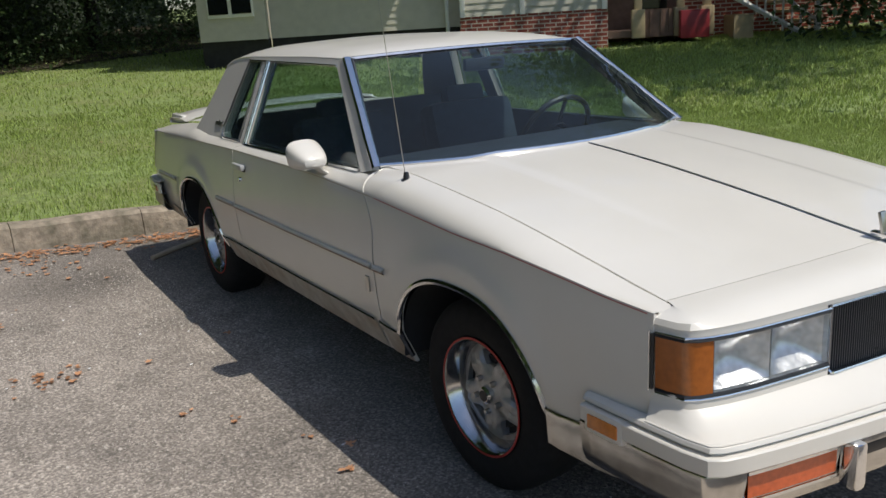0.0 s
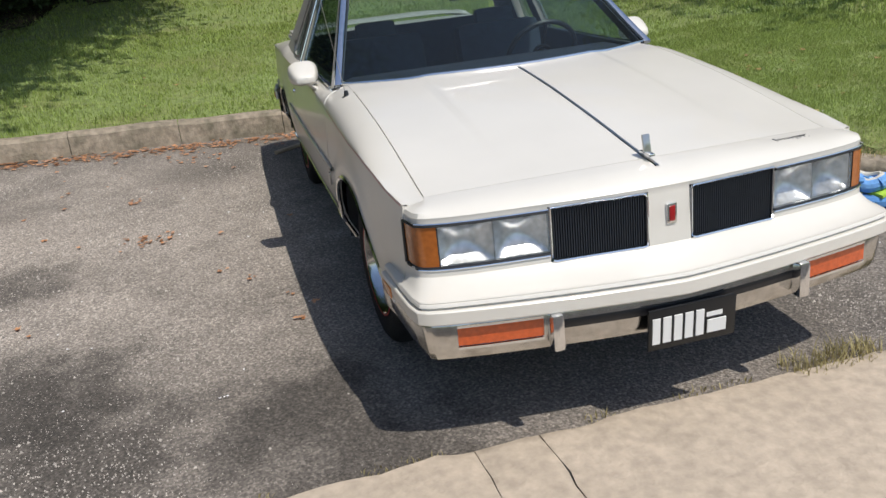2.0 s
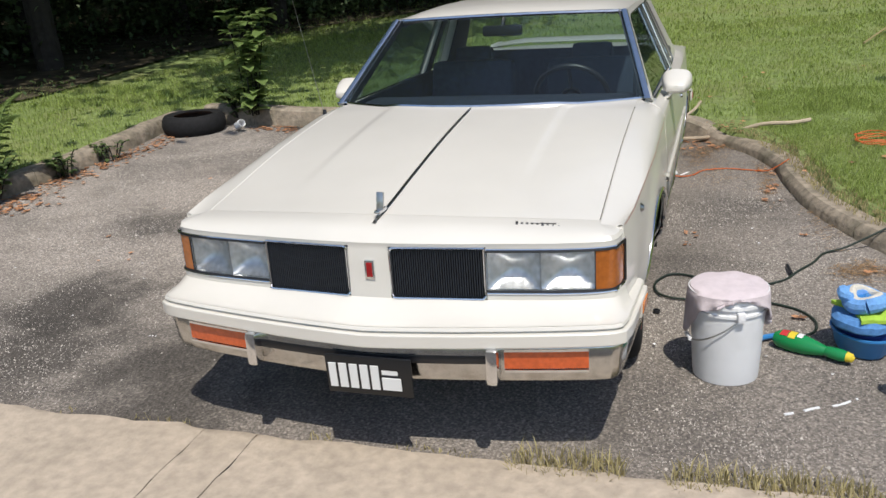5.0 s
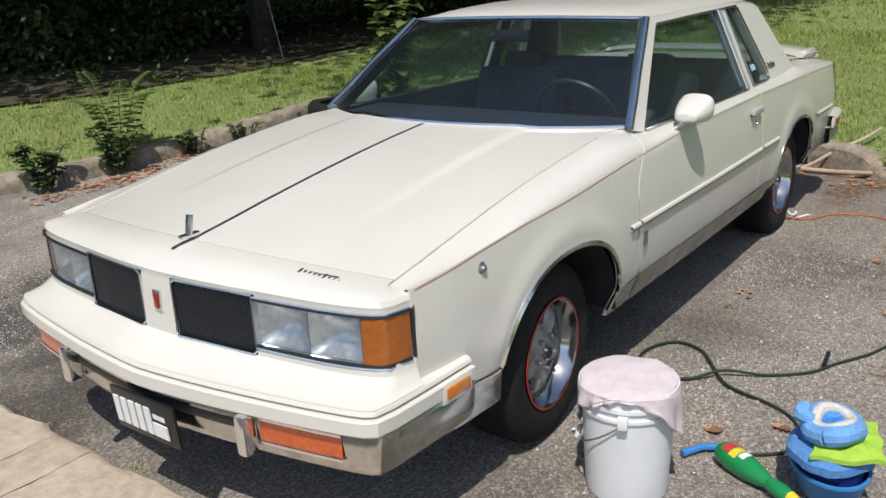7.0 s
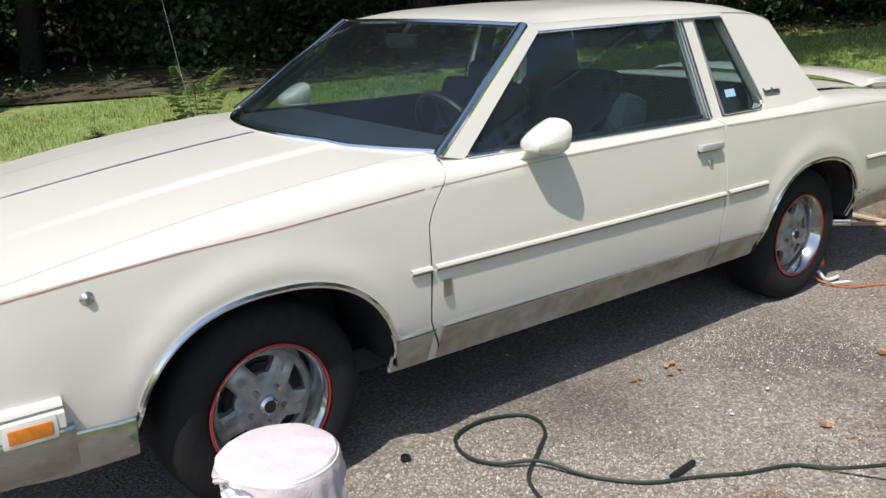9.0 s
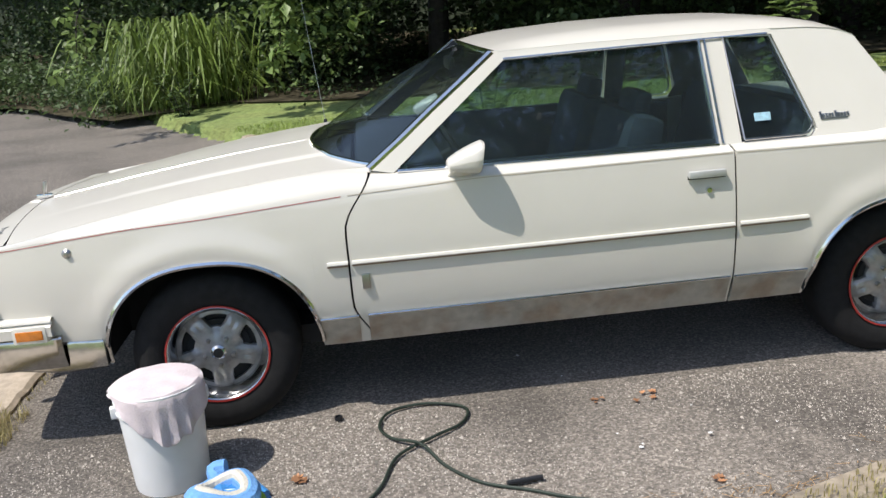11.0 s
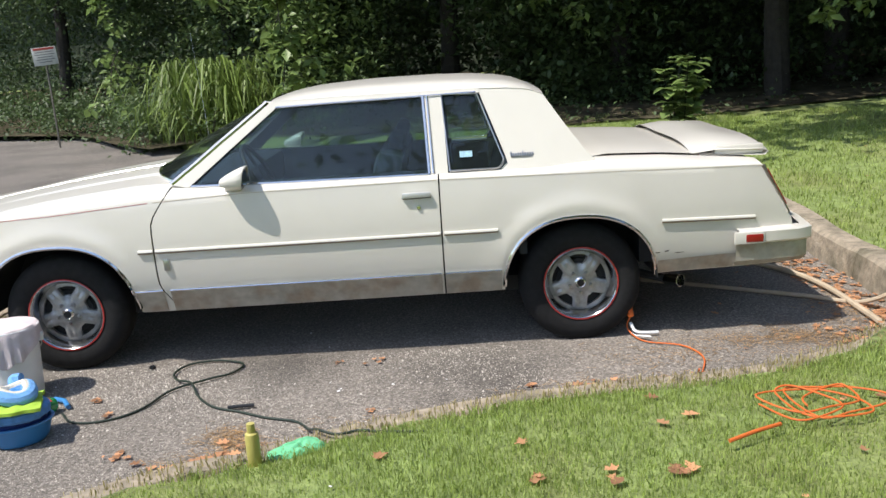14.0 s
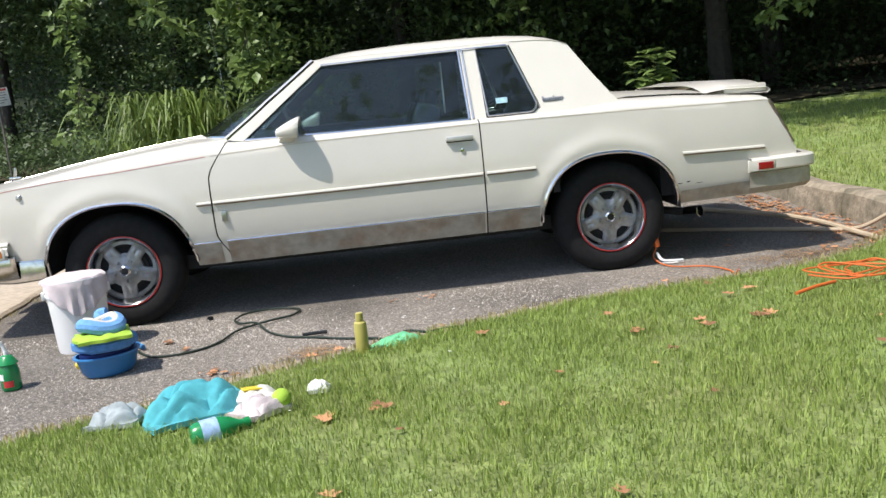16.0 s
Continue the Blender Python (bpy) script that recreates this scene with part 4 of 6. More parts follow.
# side trim: body moulding, rocker, arches, pinstripe, handles, emblems
for s in (-1, 1):
    dr = doors[0] if s > 0 else doors[1]
    for a, b, own, z0, z1 in ((-.468, -.546, car, .640, .640), (-.560, -2.014, dr, .640, .640), (-2.034, -2.312, car, .641, .641), (-3.165, -3.655, car, .633, .622)):
        xs = np.linspace(a, b, max(3, int(abs(b - a) / .08)))
        g = G().grid([[(x, s * (side_y(x, z) + o), z + h) for h, o in ((-.010, 0), (-.008, .009), (0, .012), (.008, .009), (.010, 0))] for x in xs for z in [z0 + (z1 - z0) * (x - a) / (b - a)]])
        part("body_moulding", g, PAINT, own, "slim cream moulding with bright edge")
        # brown lower strip paints the shadow that lies under the moulding
        g = G().grid([[(x, s * (side_y(x, z) + o), z + h) for h, o in ((-.0115, .004), (-.0095, .0095), (-.0035, .0122))] for x in xs for z in [z0 + (z1 - z0) * (x - a) / (b - a)]])
        part("moulding_shadow", g, MOULDLINE, own, "brown edge painted as shadow below the moulding")
    for a, b, own in ((-.4185, -.565, car), (-.60, -2.008, dr), (-2.026, -2.322, car)):
        xs = np.linspace(a, b, max(3, int(abs(b - a) / .08)))
        g = G().grid([[(x, s * (side_y(x, z) + .005), z) for z in (side_bottom(x) + .002, .34, .39, .424)] for x in xs])
        part("rocker_trim", g, ROCKER, own, "weathered bright rocker panel")
        part("rocker_strip", G().tube([(x, s * (side_y(x, .428) + .004), .428) for x in xs], .005, 6), CHROME, own)
    for cx, a, top in ARCH:
        xs = [cx + a * math.cos(t) for t in np.linspace(.02, math.pi - .02, 41)]
        zs = [side_bottom(x) for x in xs]
        part("arch_trim", G().tube([(x, s * (side_y(x, z) + .001), z) for x, z in zip(xs, zs) if z > .318], .010, 6), CHROME, car)
        # inner arch
        g = G().grid([[(cx + (a + .01) * math.cos(t), s * y, .33 + (top - .33) * max(0, math.sin(t)) ** .75) for y in (.835, .60, .45)] for t in np.linspace(0, math.pi, 24)])
        g.add([(cx + (a + .02) * math.cos(t), s * .46, .33 + (top - .33) * max(0, math.sin(t)) ** .75) for t in np.linspace(0, math.pi, 16)], [tuple(range(16))])
        part("wheel_well", g, UNDER, car)
    for a, b, m_, lb in ((.735, -.545, PINKLINE, "thin faded red pinstripe"), (-.57, -2.01, TANLINE, ""), (-2.03, -3.70, TANLINE, "")):
        part("pinstripe", G().grid([[(x, s * (side_y(x, z) + .0012), z) for z in (crease_z(x) - .004 + o for o in (-.003, 0.0))] for x in np.linspace(a, b, 26)]), m_, car, lb)
    if s > 0:
        for x0, x1, z0, h in ((-3.13, -3.155, .468, .003), (-3.18, -3.205, .474, .004), (-3.235, -3.285, .460, .002)):
            part("scuff", G().grid([[(x, side_y(x, z) + .0012, z) for z in (z0 - h * (.4 + .6 * k % 1), z0 + h * (.3 + .5 * (k * .37 % 1)))] for k, x in enumerate(np.linspace(x0, x1, 7))]), SEAM, own, "dark scrape in the paint")
    # handle and lock
    part("door_handle", G().box((-1.905, s * .872, .846), (.145, .024, .028), None, .008), SATIN, dr, "chrome pull handle")
    part("handle_recess", G().box((-1.905, s * .866, .834), (.146, .006, .014), None, .003), SEAM, dr)
    part("door_lock", G().lathe([(0, .013), (.010, .012), (.013, .0)], 14, pose(-1.914, s * .862, .783, -90 * s, 0, 0)), CHROME, dr)
    part("side_emblem", G().box((-.606, s * (side_y(-.606, .566) + .004), .566), (.030, .008, .058), None, .003), DULLCHROME, dr)
    if s > 0:
        part("fender_emblem", G().lathe([(0, .016), (.009, .015), (.013, .008), (.019, .003)], 16, pose(.463, s * (side_y(.463, .775) - .004), .775, -90 * s, 0, 0)), DULLCHROME, car, "small round worn emblem")
    g = G()
    for k in range(10):
        g.box((-2.405 - k * .0125, s * (glass_y(1.013) + .004), 1.005 + (.004 if k in (0, 5) else 0)), (.010, .006, .026 if k in (0, 5) else .016), pose(0, 0, 0, s * 23, 8, 0), .001)
    g.box((-2.46, s * (glass_y(.995) + .004), .995), (.11, .004, .004), pose(0, 0, 0, s * 23, 0, 0))
    part("roof_badge", g, DULLCHROME, car)
    # mirror
    g = G()
    rws = []
    for u, w, h, c in ((0.0, .0005, .0005, .972), (.004, .034, .013, .972), (.06, .052, .021, .973), (.25, .066, .032, .978), (.5, .076, .043, .984), (.75, .083, .052, .989), (.93, .086, .057, .992), (1.0, .083, .054, .992), (1.0, .074, .046, .992)):
        rws.append([(-.935 - .125 * u - .012 * (c - .972) / .02 * math.sin(t), s * (.880 + w * .86 * math.copysign(abs(math.cos(t)) ** .7, math.cos(t))), c + h * math.copysign(abs(math.sin(t)) ** .7, math.sin(t))) for t in np.linspace(0, math.tau, 25)])
    g.grid(rws)
    mir = part("door_mirror", g, PAINT, dr, "cream bullet-shaped mirror housing")
    part("mirror_foot", G().grid([[(-.985 + r * math.cos(t) * 1.5, s * (y + r * .6 * math.sin(t)), z) for t in np.linspace(0, math.tau, 13)] for y, z, r in ((.812, .915, .040), (.835, .925, .030), (.855, .940, .024), (.875, .970, .030))]), PAINT, mir)
    part("mirror_glass", G().add([(-1.059, s * (.880 + .066 * math.cos(t)), .990 + .044 * math.sin(t)) for t in np.linspace(0, math.tau, 20, endpoint=False)], [tuple(range(20))]), CHROME, mir)
# seams as recessed dark strips
for x in (-.549, -2.022):
    g = G()
    for k in range(16):
        z = .32 + k * .036
        xx = x - (.07 * sstep(.48 - z, 0, .18) + .115 * sstep(z, .76, .99) if x > -1 else -.0)
        z2 = z + .036
        x2 = x - (.07 * sstep(.48 - z2, 0, .18) + .115 * sstep(z2, .76, .99) if x > -1 else -.0)
        g.add([(xx - .012, side_y(xx, z) - .006, z), (xx + .012, side_y(xx, z) - .006, z), (x2 + .012, side_y(x2, z2) - .006, z2), (x2 - .012, side_y(x2, z2) - .006, z2)], [(0, 1, 2, 3)])
    both("door_seam", g, SEAM)
part("antenna_base", G().lathe([(0, .03), (.008, .028), (.012, .006), (.022, 0)], 12, pose(-.448, -.765, .948)), BLACK, car)
part("antenna", G().tube([(-.448, -.768, .96), (-.408, -.824, 1.36), (-.368, -.880, 1.76)], .0016, 6, .6), DULLCHROME, car, "thin tilted whip antenna")

# floor pan, sills inside, bulkheads
g = G()
g.box((-1.40, 0, .30), (3.30, 1.30, .08))
part("floor_pan", g, UNDER, car)
part("boot_floor", G().box((-3.45, 0, .47), (.75, 1.45, .16)), UNDER, car)
part("sill_box", G().box((-1.38, 0, .335), (1.80, 1.588, .05)), UNDER, car)
part("engine_bay", G().box((.15, 0, .60), (.95, .9, .34)), UNDER, car)
part("cabin_tub", G().box((-.56, 0, .67), (.04, 1.36, .46)).box((-2.45, 0, .72), (.04, 1.5, .48)).box((-1.4, .775, .66), (1.9, .02, .50)).box((-1.4, -.775, .66), (1.9, .02, .50)), DASH, car)
for s in (-1, 1):
    part("door_panel", G().box((-1.42, s * .752, .70), (1.36, .035, .505), None, .012), DASH, doors[0] if s > 0 else doors[1], "dark vinyl inner door panel")
part("exhaust_tip", G().lathe([(.026, 0), (.029, .002), (.033, .105), (.030, .106), (.024, .02), (0, .01)], 18, pose(-3.235, .665, .272, 0, -84, -58)), CHROME, car, "chrome exhaust tip")
part("exhaust_pipe", G().tube([(-2.6, .45, .30), (-3.05, .5, .29), (-3.245, .68, .273)], .024, 8), UNDER, car)
# interior
def seat(y, x):
    g = G().box((x, y, .60), (.52, .54, .16), None, .05)
    st = part("seat", g, SEAT, car, "dark navy cloth seat")
    part("backrest", G().box((x - .27, y, .82), (.16, .52, .46), pose(0, 0, 0, 0, -16, 0), .06), SEAT, st)
    part("head_restraint", G().box((x - .345, y, 1.065), (.08, .24, .12), pose(0, 0, 0, 0, -14, 0), .04), SEAT, st)


seat(.36, -1.45)
seat(-.36, -1.45)
part("rear_seat", G().box((-2.20, 0, .60), (.45, 1.30, .18), None, .05).box((-2.44, 0, .80), (.16, 1.30, .46), pose(0, 0, 0, 0, -16, 0), .05), SEAT, car)
part("parcel_shelf", G().box((-2.66, 0, .945), (.34, 1.36, .03), None, .008), HEADLINER, car)
part("dashboard", G().box((-.78, 0, .86), (.36, 1.42, .20), None, .05), DASH, car)
wheel_m = pose(-1.03, .36, .93, 0, -62, 0)
sw = part("steering_wheel", G().lathe([(.185 + .013 * math.cos(t), .013 * math.sin(t)) for t in np.linspace(0, math.tau, 9)], 32, wheel_m), BLACK, car)
part("wheel_hub", G().lathe([(0, .01), (.05, .01), (.06, -.02)], 16, wheel_m), BLACK, sw)
g = G()
for a in (0, 120, 240):
    p0, p1 = wheel_m @ Vector((.05 * math.cos(radians(a)), .05 * math.sin(radians(a)), 0)), wheel_m @ Vector((.18 * math.cos(radians(a)), .18 * math.sin(radians(a)), 0))
    g.tube([p0, p1], .010, 6)
g.tube([wheel_m @ Vector((0, 0, 0)), (-.80, .36, .84)], .03, 8)
part("wheel_spokes", g, BLACK, sw)
part("inner_mirror", G().box((-1.06, 0, 1.270), (.03, .21, .055), None, .02).tube([(-1.05, 0, 1.27), (-1.10, 0, 1.33)], .01, 6), BLACK, car)


# wheels
BODY.clear()


def wheel(x, y, steer):
    s = 1 if y > 0 else -1
    m = pose(x, y, HUB_Z, 0, 0, steer) @ pose(0, 0, 0, -90 * s, 0, 0)
    hub = part("wheel", G().lathe([(0, -.06), (.12, -.06), (.13, -.12), (.10, -.16)], 24, m), UNDER, car, "five-spoke silver wheel with red-line trim ring")
    R = TYRE_R
    tyre_m, m = m, m @ Matrix.Diagonal((.955, .955, 1, 1))
    prof = [(.184, -.03), (.186, -.004), (.205, .010), (.25, .016), (R - .035, .010), (R - .014, -.004), (R - .003, -.022), (R, -.05), (R, -.15), (R - .004, -.178), (R - .02, -.196), (.25, -.214), (.20, -.205)]
    part("tyre", G().lathe(prof, 48, tyre_m), RUBBER, hub, "black radial tyre")
    part("rim", G().lathe([(.200, .006), (.203, .010), (.197, .012), (.190, .006), (.184, -.014), (.172, -.030), (.168, -.058), (.163, -.080), (.10, -.088), (.0, -.090)], 48, m), RIMCHROME, hub, "bright trim ring")
    part("red_line", G().lathe([(.1985, .0125), (.2055, .0125), (.2055, .0095), (.1985, .010)], 48, m), REDLINE, hub)
    g = G()
    rings = ((.030, .20, -.024, 0), (.058, .20, -.026, 0), (.074, .20, -.031, .004), (.099, .20, -.038, .010), (.110, .25, -.039, .014), (.122, .30, -.042, .015), (.144, .345, -.046, .013), (.150, .35, -.048, .010), (.160, .42, -.051, .004), (.172, .41, -.057, 0))
    for k in range(5):
        wc = math.tau * k / 5 - s * math.pi / 2
        pos = lambda r, a, z: m @ Vector((r * math.cos(a), r * math.sin(a), z))
        rws = []
        for r, wa, z, up in rings:
            gap = math.tau / 5 - 2 * wa
            q = [pos(r, wc + c * wa, z - (up * .6 if abs(c) < 1 else 0)) for c in (-1, -.5, 0, .5, 1)]
            q += [pos(r, wc + wa + gap * f, z + up * h) for f, h in ((.12, .75), (.32, 1), (.5, .55), (.68, 1), (.88, .75), (1.0, 0))]
            rws.append(q)
        g.grid(rws, lambda i, j: 3 <= i < 7 and j < 4)
        rim_ = [(3, c) for c in range(5)] + [(i, 4) for i in range(4, 8)] + [(7, c) for c in range(3, -1, -1)] + [(i, 0) for i in range(6, 2, -1)]
        edge = [rws[i][c] for i, c in rim_]
        deep = m.to_3x3() @ Vector((0, 0, -.030))
        g.grid([edge, [q + deep for q in edge]])
    g.lathe([(0, -.020), (.032, -.022), (.040, -.026)], 30, m)
    part("disc", g, STEEL, hub, "dull silver five-spoke centre")
    part("window_back", G().lathe([(.05, -.076), (.160, -.072)], 36, m), UNDER, hub)
    part("centre_cap", G().lathe([(0, -.004), (.022, -.005), (.030, -.012), (.031, -.028)], 24, m), CHROME, hub)
    part("cap_disc", G().lathe([(0, -.0025), (.020, -.0035)], 20, m), BLACK, hub)
    for k in range(5):
        a = math.tau * (k + .5) / 5 - s * math.pi / 2
        part("lug_nut", G().lathe([(0, .002), (.007, .001), (.010, -.005), (.010, -.028)], 6, m @ pose(.060 * math.cos(a), .060 * math.sin(a), -.008)), DULLCHROME, hub)
    return hub


for _x, _y, _steer in ((-.016, .792, 3), (-.016, -.792, 3), (-WHEELBASE, .786, 0), (-WHEELBASE, -.786, 0)):
    wheel(_x, _y, _steer)


# ---- lawn blades ----
def scatter(n, x0, x1, y0, y1, dmin, clump=0.35):
    """Points on the lawn, denser in tufts."""
    x, y = RNG.uniform(x0, x1, n), RNG.uniform(y0, y1, n)
    d = pad_distances(x, y)
    k = d > dmin
    x, y, d = x[k], y[k], d[k]
    t = np.array([noise.noise((a * 2.2, b * 2.2, 4.0)) + .5 * noise.noise((a * 7, b * 7, 9.0)) for a, b in zip(x, y)])
    k = t > RNG.uniform(-1.2, clump, len(x)) - .25
    x, y, d, t = x[k], y[k], d[k], t[k]
    return x, y, np.array([lawn_z(a, b, c) for a, b, c in zip(x, y, d)]), t


def blades(name, pts, h0, h1, w, material, label, category="grass"):
    x, y, z, t = pts
    n = len(x)
    h = RNG.uniform(h0, h1, n) * (1 + .5 * np.clip(t, -.6, .8))
    a = RNG.uniform(0, 6.283, n)
    lean, la = RNG.uniform(.15, .85, n) * h, RNG.uniform(0, 6.283, n)
    ww = w * RNG.uniform(.6, 1.3, n)
    v = np.zeros((n, 5, 3))
    cx, cy = np.cos(a) * ww, np.sin(a) * ww
    v[:, 0] = np.stack([x - cx, y - cy, z - .01], 1)
    v[:, 1] = np.stack([x + cx, y + cy, z - .01], 1)
    mx, my = x + np.cos(la) * lean * .35, y + np.sin(la) * lean * .35
    v[:, 2] = np.stack([mx + cx * .8, my + cy * .8, z + h * .6], 1)
    v[:, 3] = np.stack([mx - cx * .8, my - cy * .8, z + h * .6], 1)
    v[:, 4] = np.stack([x + np.cos(la) * lean, y + np.sin(la) * lean, z + h], 1)
    i = np.arange(n)[:, None] * 5
    f = np.concatenate([i + [0, 1, 2], i + [0, 2, 3], i + [3, 2, 4]])
    return raw(name, v, f, material, label, category, "stuff")


blades("lawn_grass", scatter(340000, -5.6, 1.6, 1.4, 5.3, .20), .011, .036, .0016, BLADE, "short green lawn grass in sunlight")
blades("lawn_grass", scatter(100000, -11, -4.5, -6.4, 5.0, .14), .02, .05, .0035, BLADE, "short green lawn grass in sunlight")
blades("lawn_grass", scatter(26000, -6, 1.0, -7.6, -4.3, .14), .02, .055, .0035, BLADE, "short green lawn grass beside the woods")
blades("lawn_grass", scatter(70000, -26, -9, -7, 16.0, .3, .2), .03, .065, .008, BLADE, "short green lawn grass up to the house")
blades("lawn_grass", scatter(90000, -9.6, -.5, 4.7, 13.0, .3, .2), .03, .06, .006, BLADE, "short green lawn grass in front of the house")
pts = scatter(70000, -5.2, 1.2, .3, 3.4, .04, .2)
k = pad_distances(pts[0], pts[1]) < .25
blades("kerb_thatch", tuple(p[k] for p in pts), .006, .020, .0024, DRYBLADE, "dry straw-coloured grass along the kerb")
x, y = RNG.uniform(.86, 1.02, 1500), RNG.uniform(.45, 1.6, 1500)
k = np.array([noise.noise((a * 3, b * 5, 2.2)) for a, b in zip(x, y)]) > .0
blades("crack_grass", (x[k], y[k], np.zeros(k.sum()), np.zeros(k.sum())), .02, .075, .0025, DRYBLADE, "dry tuft of grass at the concrete's edge")
x, y = RNG.uniform(.90, 1.0, 500), RNG.uniform(-1.4, .4, 500)
k = np.array([noise.noise((a * 3, b * 6, 8.2)) for a, b in zip(x, y)]) > .18
blades("crack_grass", (x[k], y[k], np.zeros(k.sum()), np.zeros(k.sum())), .008, .03, .0025, DRYBLADE, "dry grass in a concrete joint")


# ---- woods ----
def leaf_mesh(name, c, size, material, label="", category="", kind="", droop=.3, parent=None):
    """Single leaves, each a folded diamond, at points c."""
    c = np.asarray(c, float).reshape(-1, 3)
    n = len(c)
    a, tilt, r = RNG.uniform(0, 6.283, n), RNG.normal(-droop, .55, n), RNG.uniform(-.9, .9, n)
    s = size * RNG.uniform(.6, 1.35, n)
    d = np.stack([np.cos(a) * np.cos(tilt), np.sin(a) * np.cos(tilt), np.sin(tilt)], 1)
    sd = np.stack([-np.sin(a), np.cos(a), np.zeros(n)], 1)
    up = np.cross(d, sd)
    sd = sd * np.cos(r)[:, None] + up * np.sin(r)[:, None]
    up = np.cross(d, sd)
    v = np.zeros((n, 4, 3))
    v[:, 0] = c
    v[:, 1] = c + (d * .45 + sd * .30 + up * .10) * s[:, None]
    v[:, 2] = c + d * s[:, None]
    v[:, 3] = c + (d * .45 - sd * .30 + up * .10) * s[:, None]
    i = np.arange(n)[:, None] * 4
    f = np.concatenate([i + [0, 1, 2], i + [0, 2, 3]])
    ob = raw(name, v, f, material, label, category, kind)
    if parent is not None:
        ob.parent = parent
        ob.matrix_parent_inverse = parent.matrix_basis.inverted()
    return ob


EDGE = [Vector((x, y, 0)) for x, y in ((26, -31), (11, -19.4), (5.2, -16.1), (2.7, -12.9), (.8, -10.4), (-2, -8.2), (-5, -7.2), (-9, -7.6), (-12.5, -6.6), (-15.5, -4.6), (-18, -1.6), (-20, 2.2), (-23, 8), (-28, 15))]
EL = spline(EDGE, 6)


def edge_at(u):
    k = min(int(u), len(EL) - 2)
    p = EL[k].lerp(EL[k + 1], u - k)
    d = (EL[k + 1] - EL[k]).normalized()
    return p, Vector((d.y, -d.x, 0)) * (1 if Vector((d.y, -d.x, 0)).y < 0 else -1) if abs(d.x) > .01 else Vector((0, -1, 0))


def wood_points(n, u0, u1, dep0, dep1, z0, z1, clusters, spread):
    out = []
    cs = []
    for _ in range(clusters):
        p, q = edge_at(RNG.uniform(u0, u1))
        p = p + q * RNG.uniform(dep0, dep1)
        g0 = .4
        cs.append((p.x, p.y, g0 + RNG.uniform(z0, z1)))
    cs = np.array(cs)
    k = RNG.integers(0, clusters, n)
    return cs[k] + RNG.normal(0, 1, (n, 3)) * np.array([spread, spread, spread * .55])


LAST = len(EL) - 1.001
# litter sheet; its dark colour also carries the shade below the trees
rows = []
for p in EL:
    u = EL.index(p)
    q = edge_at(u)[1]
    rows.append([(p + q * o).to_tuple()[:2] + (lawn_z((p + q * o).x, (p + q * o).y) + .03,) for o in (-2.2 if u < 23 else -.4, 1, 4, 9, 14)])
whole("woods_floor", G().grid(rows), WOODDARK, "leaf litter under the trees, darkened for their shade", "forest floor", kind="structure")
# dark sheet behind the trees, its colour standing for the wood's deep shade
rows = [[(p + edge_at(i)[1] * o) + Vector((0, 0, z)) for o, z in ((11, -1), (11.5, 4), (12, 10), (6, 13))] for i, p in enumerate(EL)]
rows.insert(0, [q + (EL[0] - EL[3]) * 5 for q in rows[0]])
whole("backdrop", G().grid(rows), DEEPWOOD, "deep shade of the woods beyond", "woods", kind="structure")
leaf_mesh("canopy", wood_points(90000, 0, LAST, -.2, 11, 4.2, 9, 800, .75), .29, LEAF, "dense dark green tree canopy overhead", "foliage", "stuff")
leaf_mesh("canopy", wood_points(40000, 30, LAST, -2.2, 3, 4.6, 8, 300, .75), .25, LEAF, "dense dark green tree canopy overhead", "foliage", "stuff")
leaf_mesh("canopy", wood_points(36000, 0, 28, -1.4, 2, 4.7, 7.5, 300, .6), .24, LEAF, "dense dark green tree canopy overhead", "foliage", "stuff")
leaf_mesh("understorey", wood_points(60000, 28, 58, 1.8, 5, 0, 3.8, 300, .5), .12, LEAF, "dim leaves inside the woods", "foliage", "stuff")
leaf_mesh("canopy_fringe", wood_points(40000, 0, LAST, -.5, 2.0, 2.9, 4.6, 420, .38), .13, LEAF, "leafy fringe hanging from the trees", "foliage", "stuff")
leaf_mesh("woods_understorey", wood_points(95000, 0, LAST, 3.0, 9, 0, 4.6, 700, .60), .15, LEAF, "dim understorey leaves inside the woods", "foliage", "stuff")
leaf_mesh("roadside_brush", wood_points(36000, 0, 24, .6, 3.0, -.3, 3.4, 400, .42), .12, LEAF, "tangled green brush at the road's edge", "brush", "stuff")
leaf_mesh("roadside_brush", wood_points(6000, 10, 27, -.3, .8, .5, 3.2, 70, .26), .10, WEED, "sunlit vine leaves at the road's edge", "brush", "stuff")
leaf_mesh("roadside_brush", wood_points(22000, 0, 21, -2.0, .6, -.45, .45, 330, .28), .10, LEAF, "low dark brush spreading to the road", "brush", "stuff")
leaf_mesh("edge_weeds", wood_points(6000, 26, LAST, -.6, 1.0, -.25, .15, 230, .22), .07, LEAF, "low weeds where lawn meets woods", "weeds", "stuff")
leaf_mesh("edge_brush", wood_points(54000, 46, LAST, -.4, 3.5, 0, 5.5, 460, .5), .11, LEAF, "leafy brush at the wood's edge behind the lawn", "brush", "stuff")


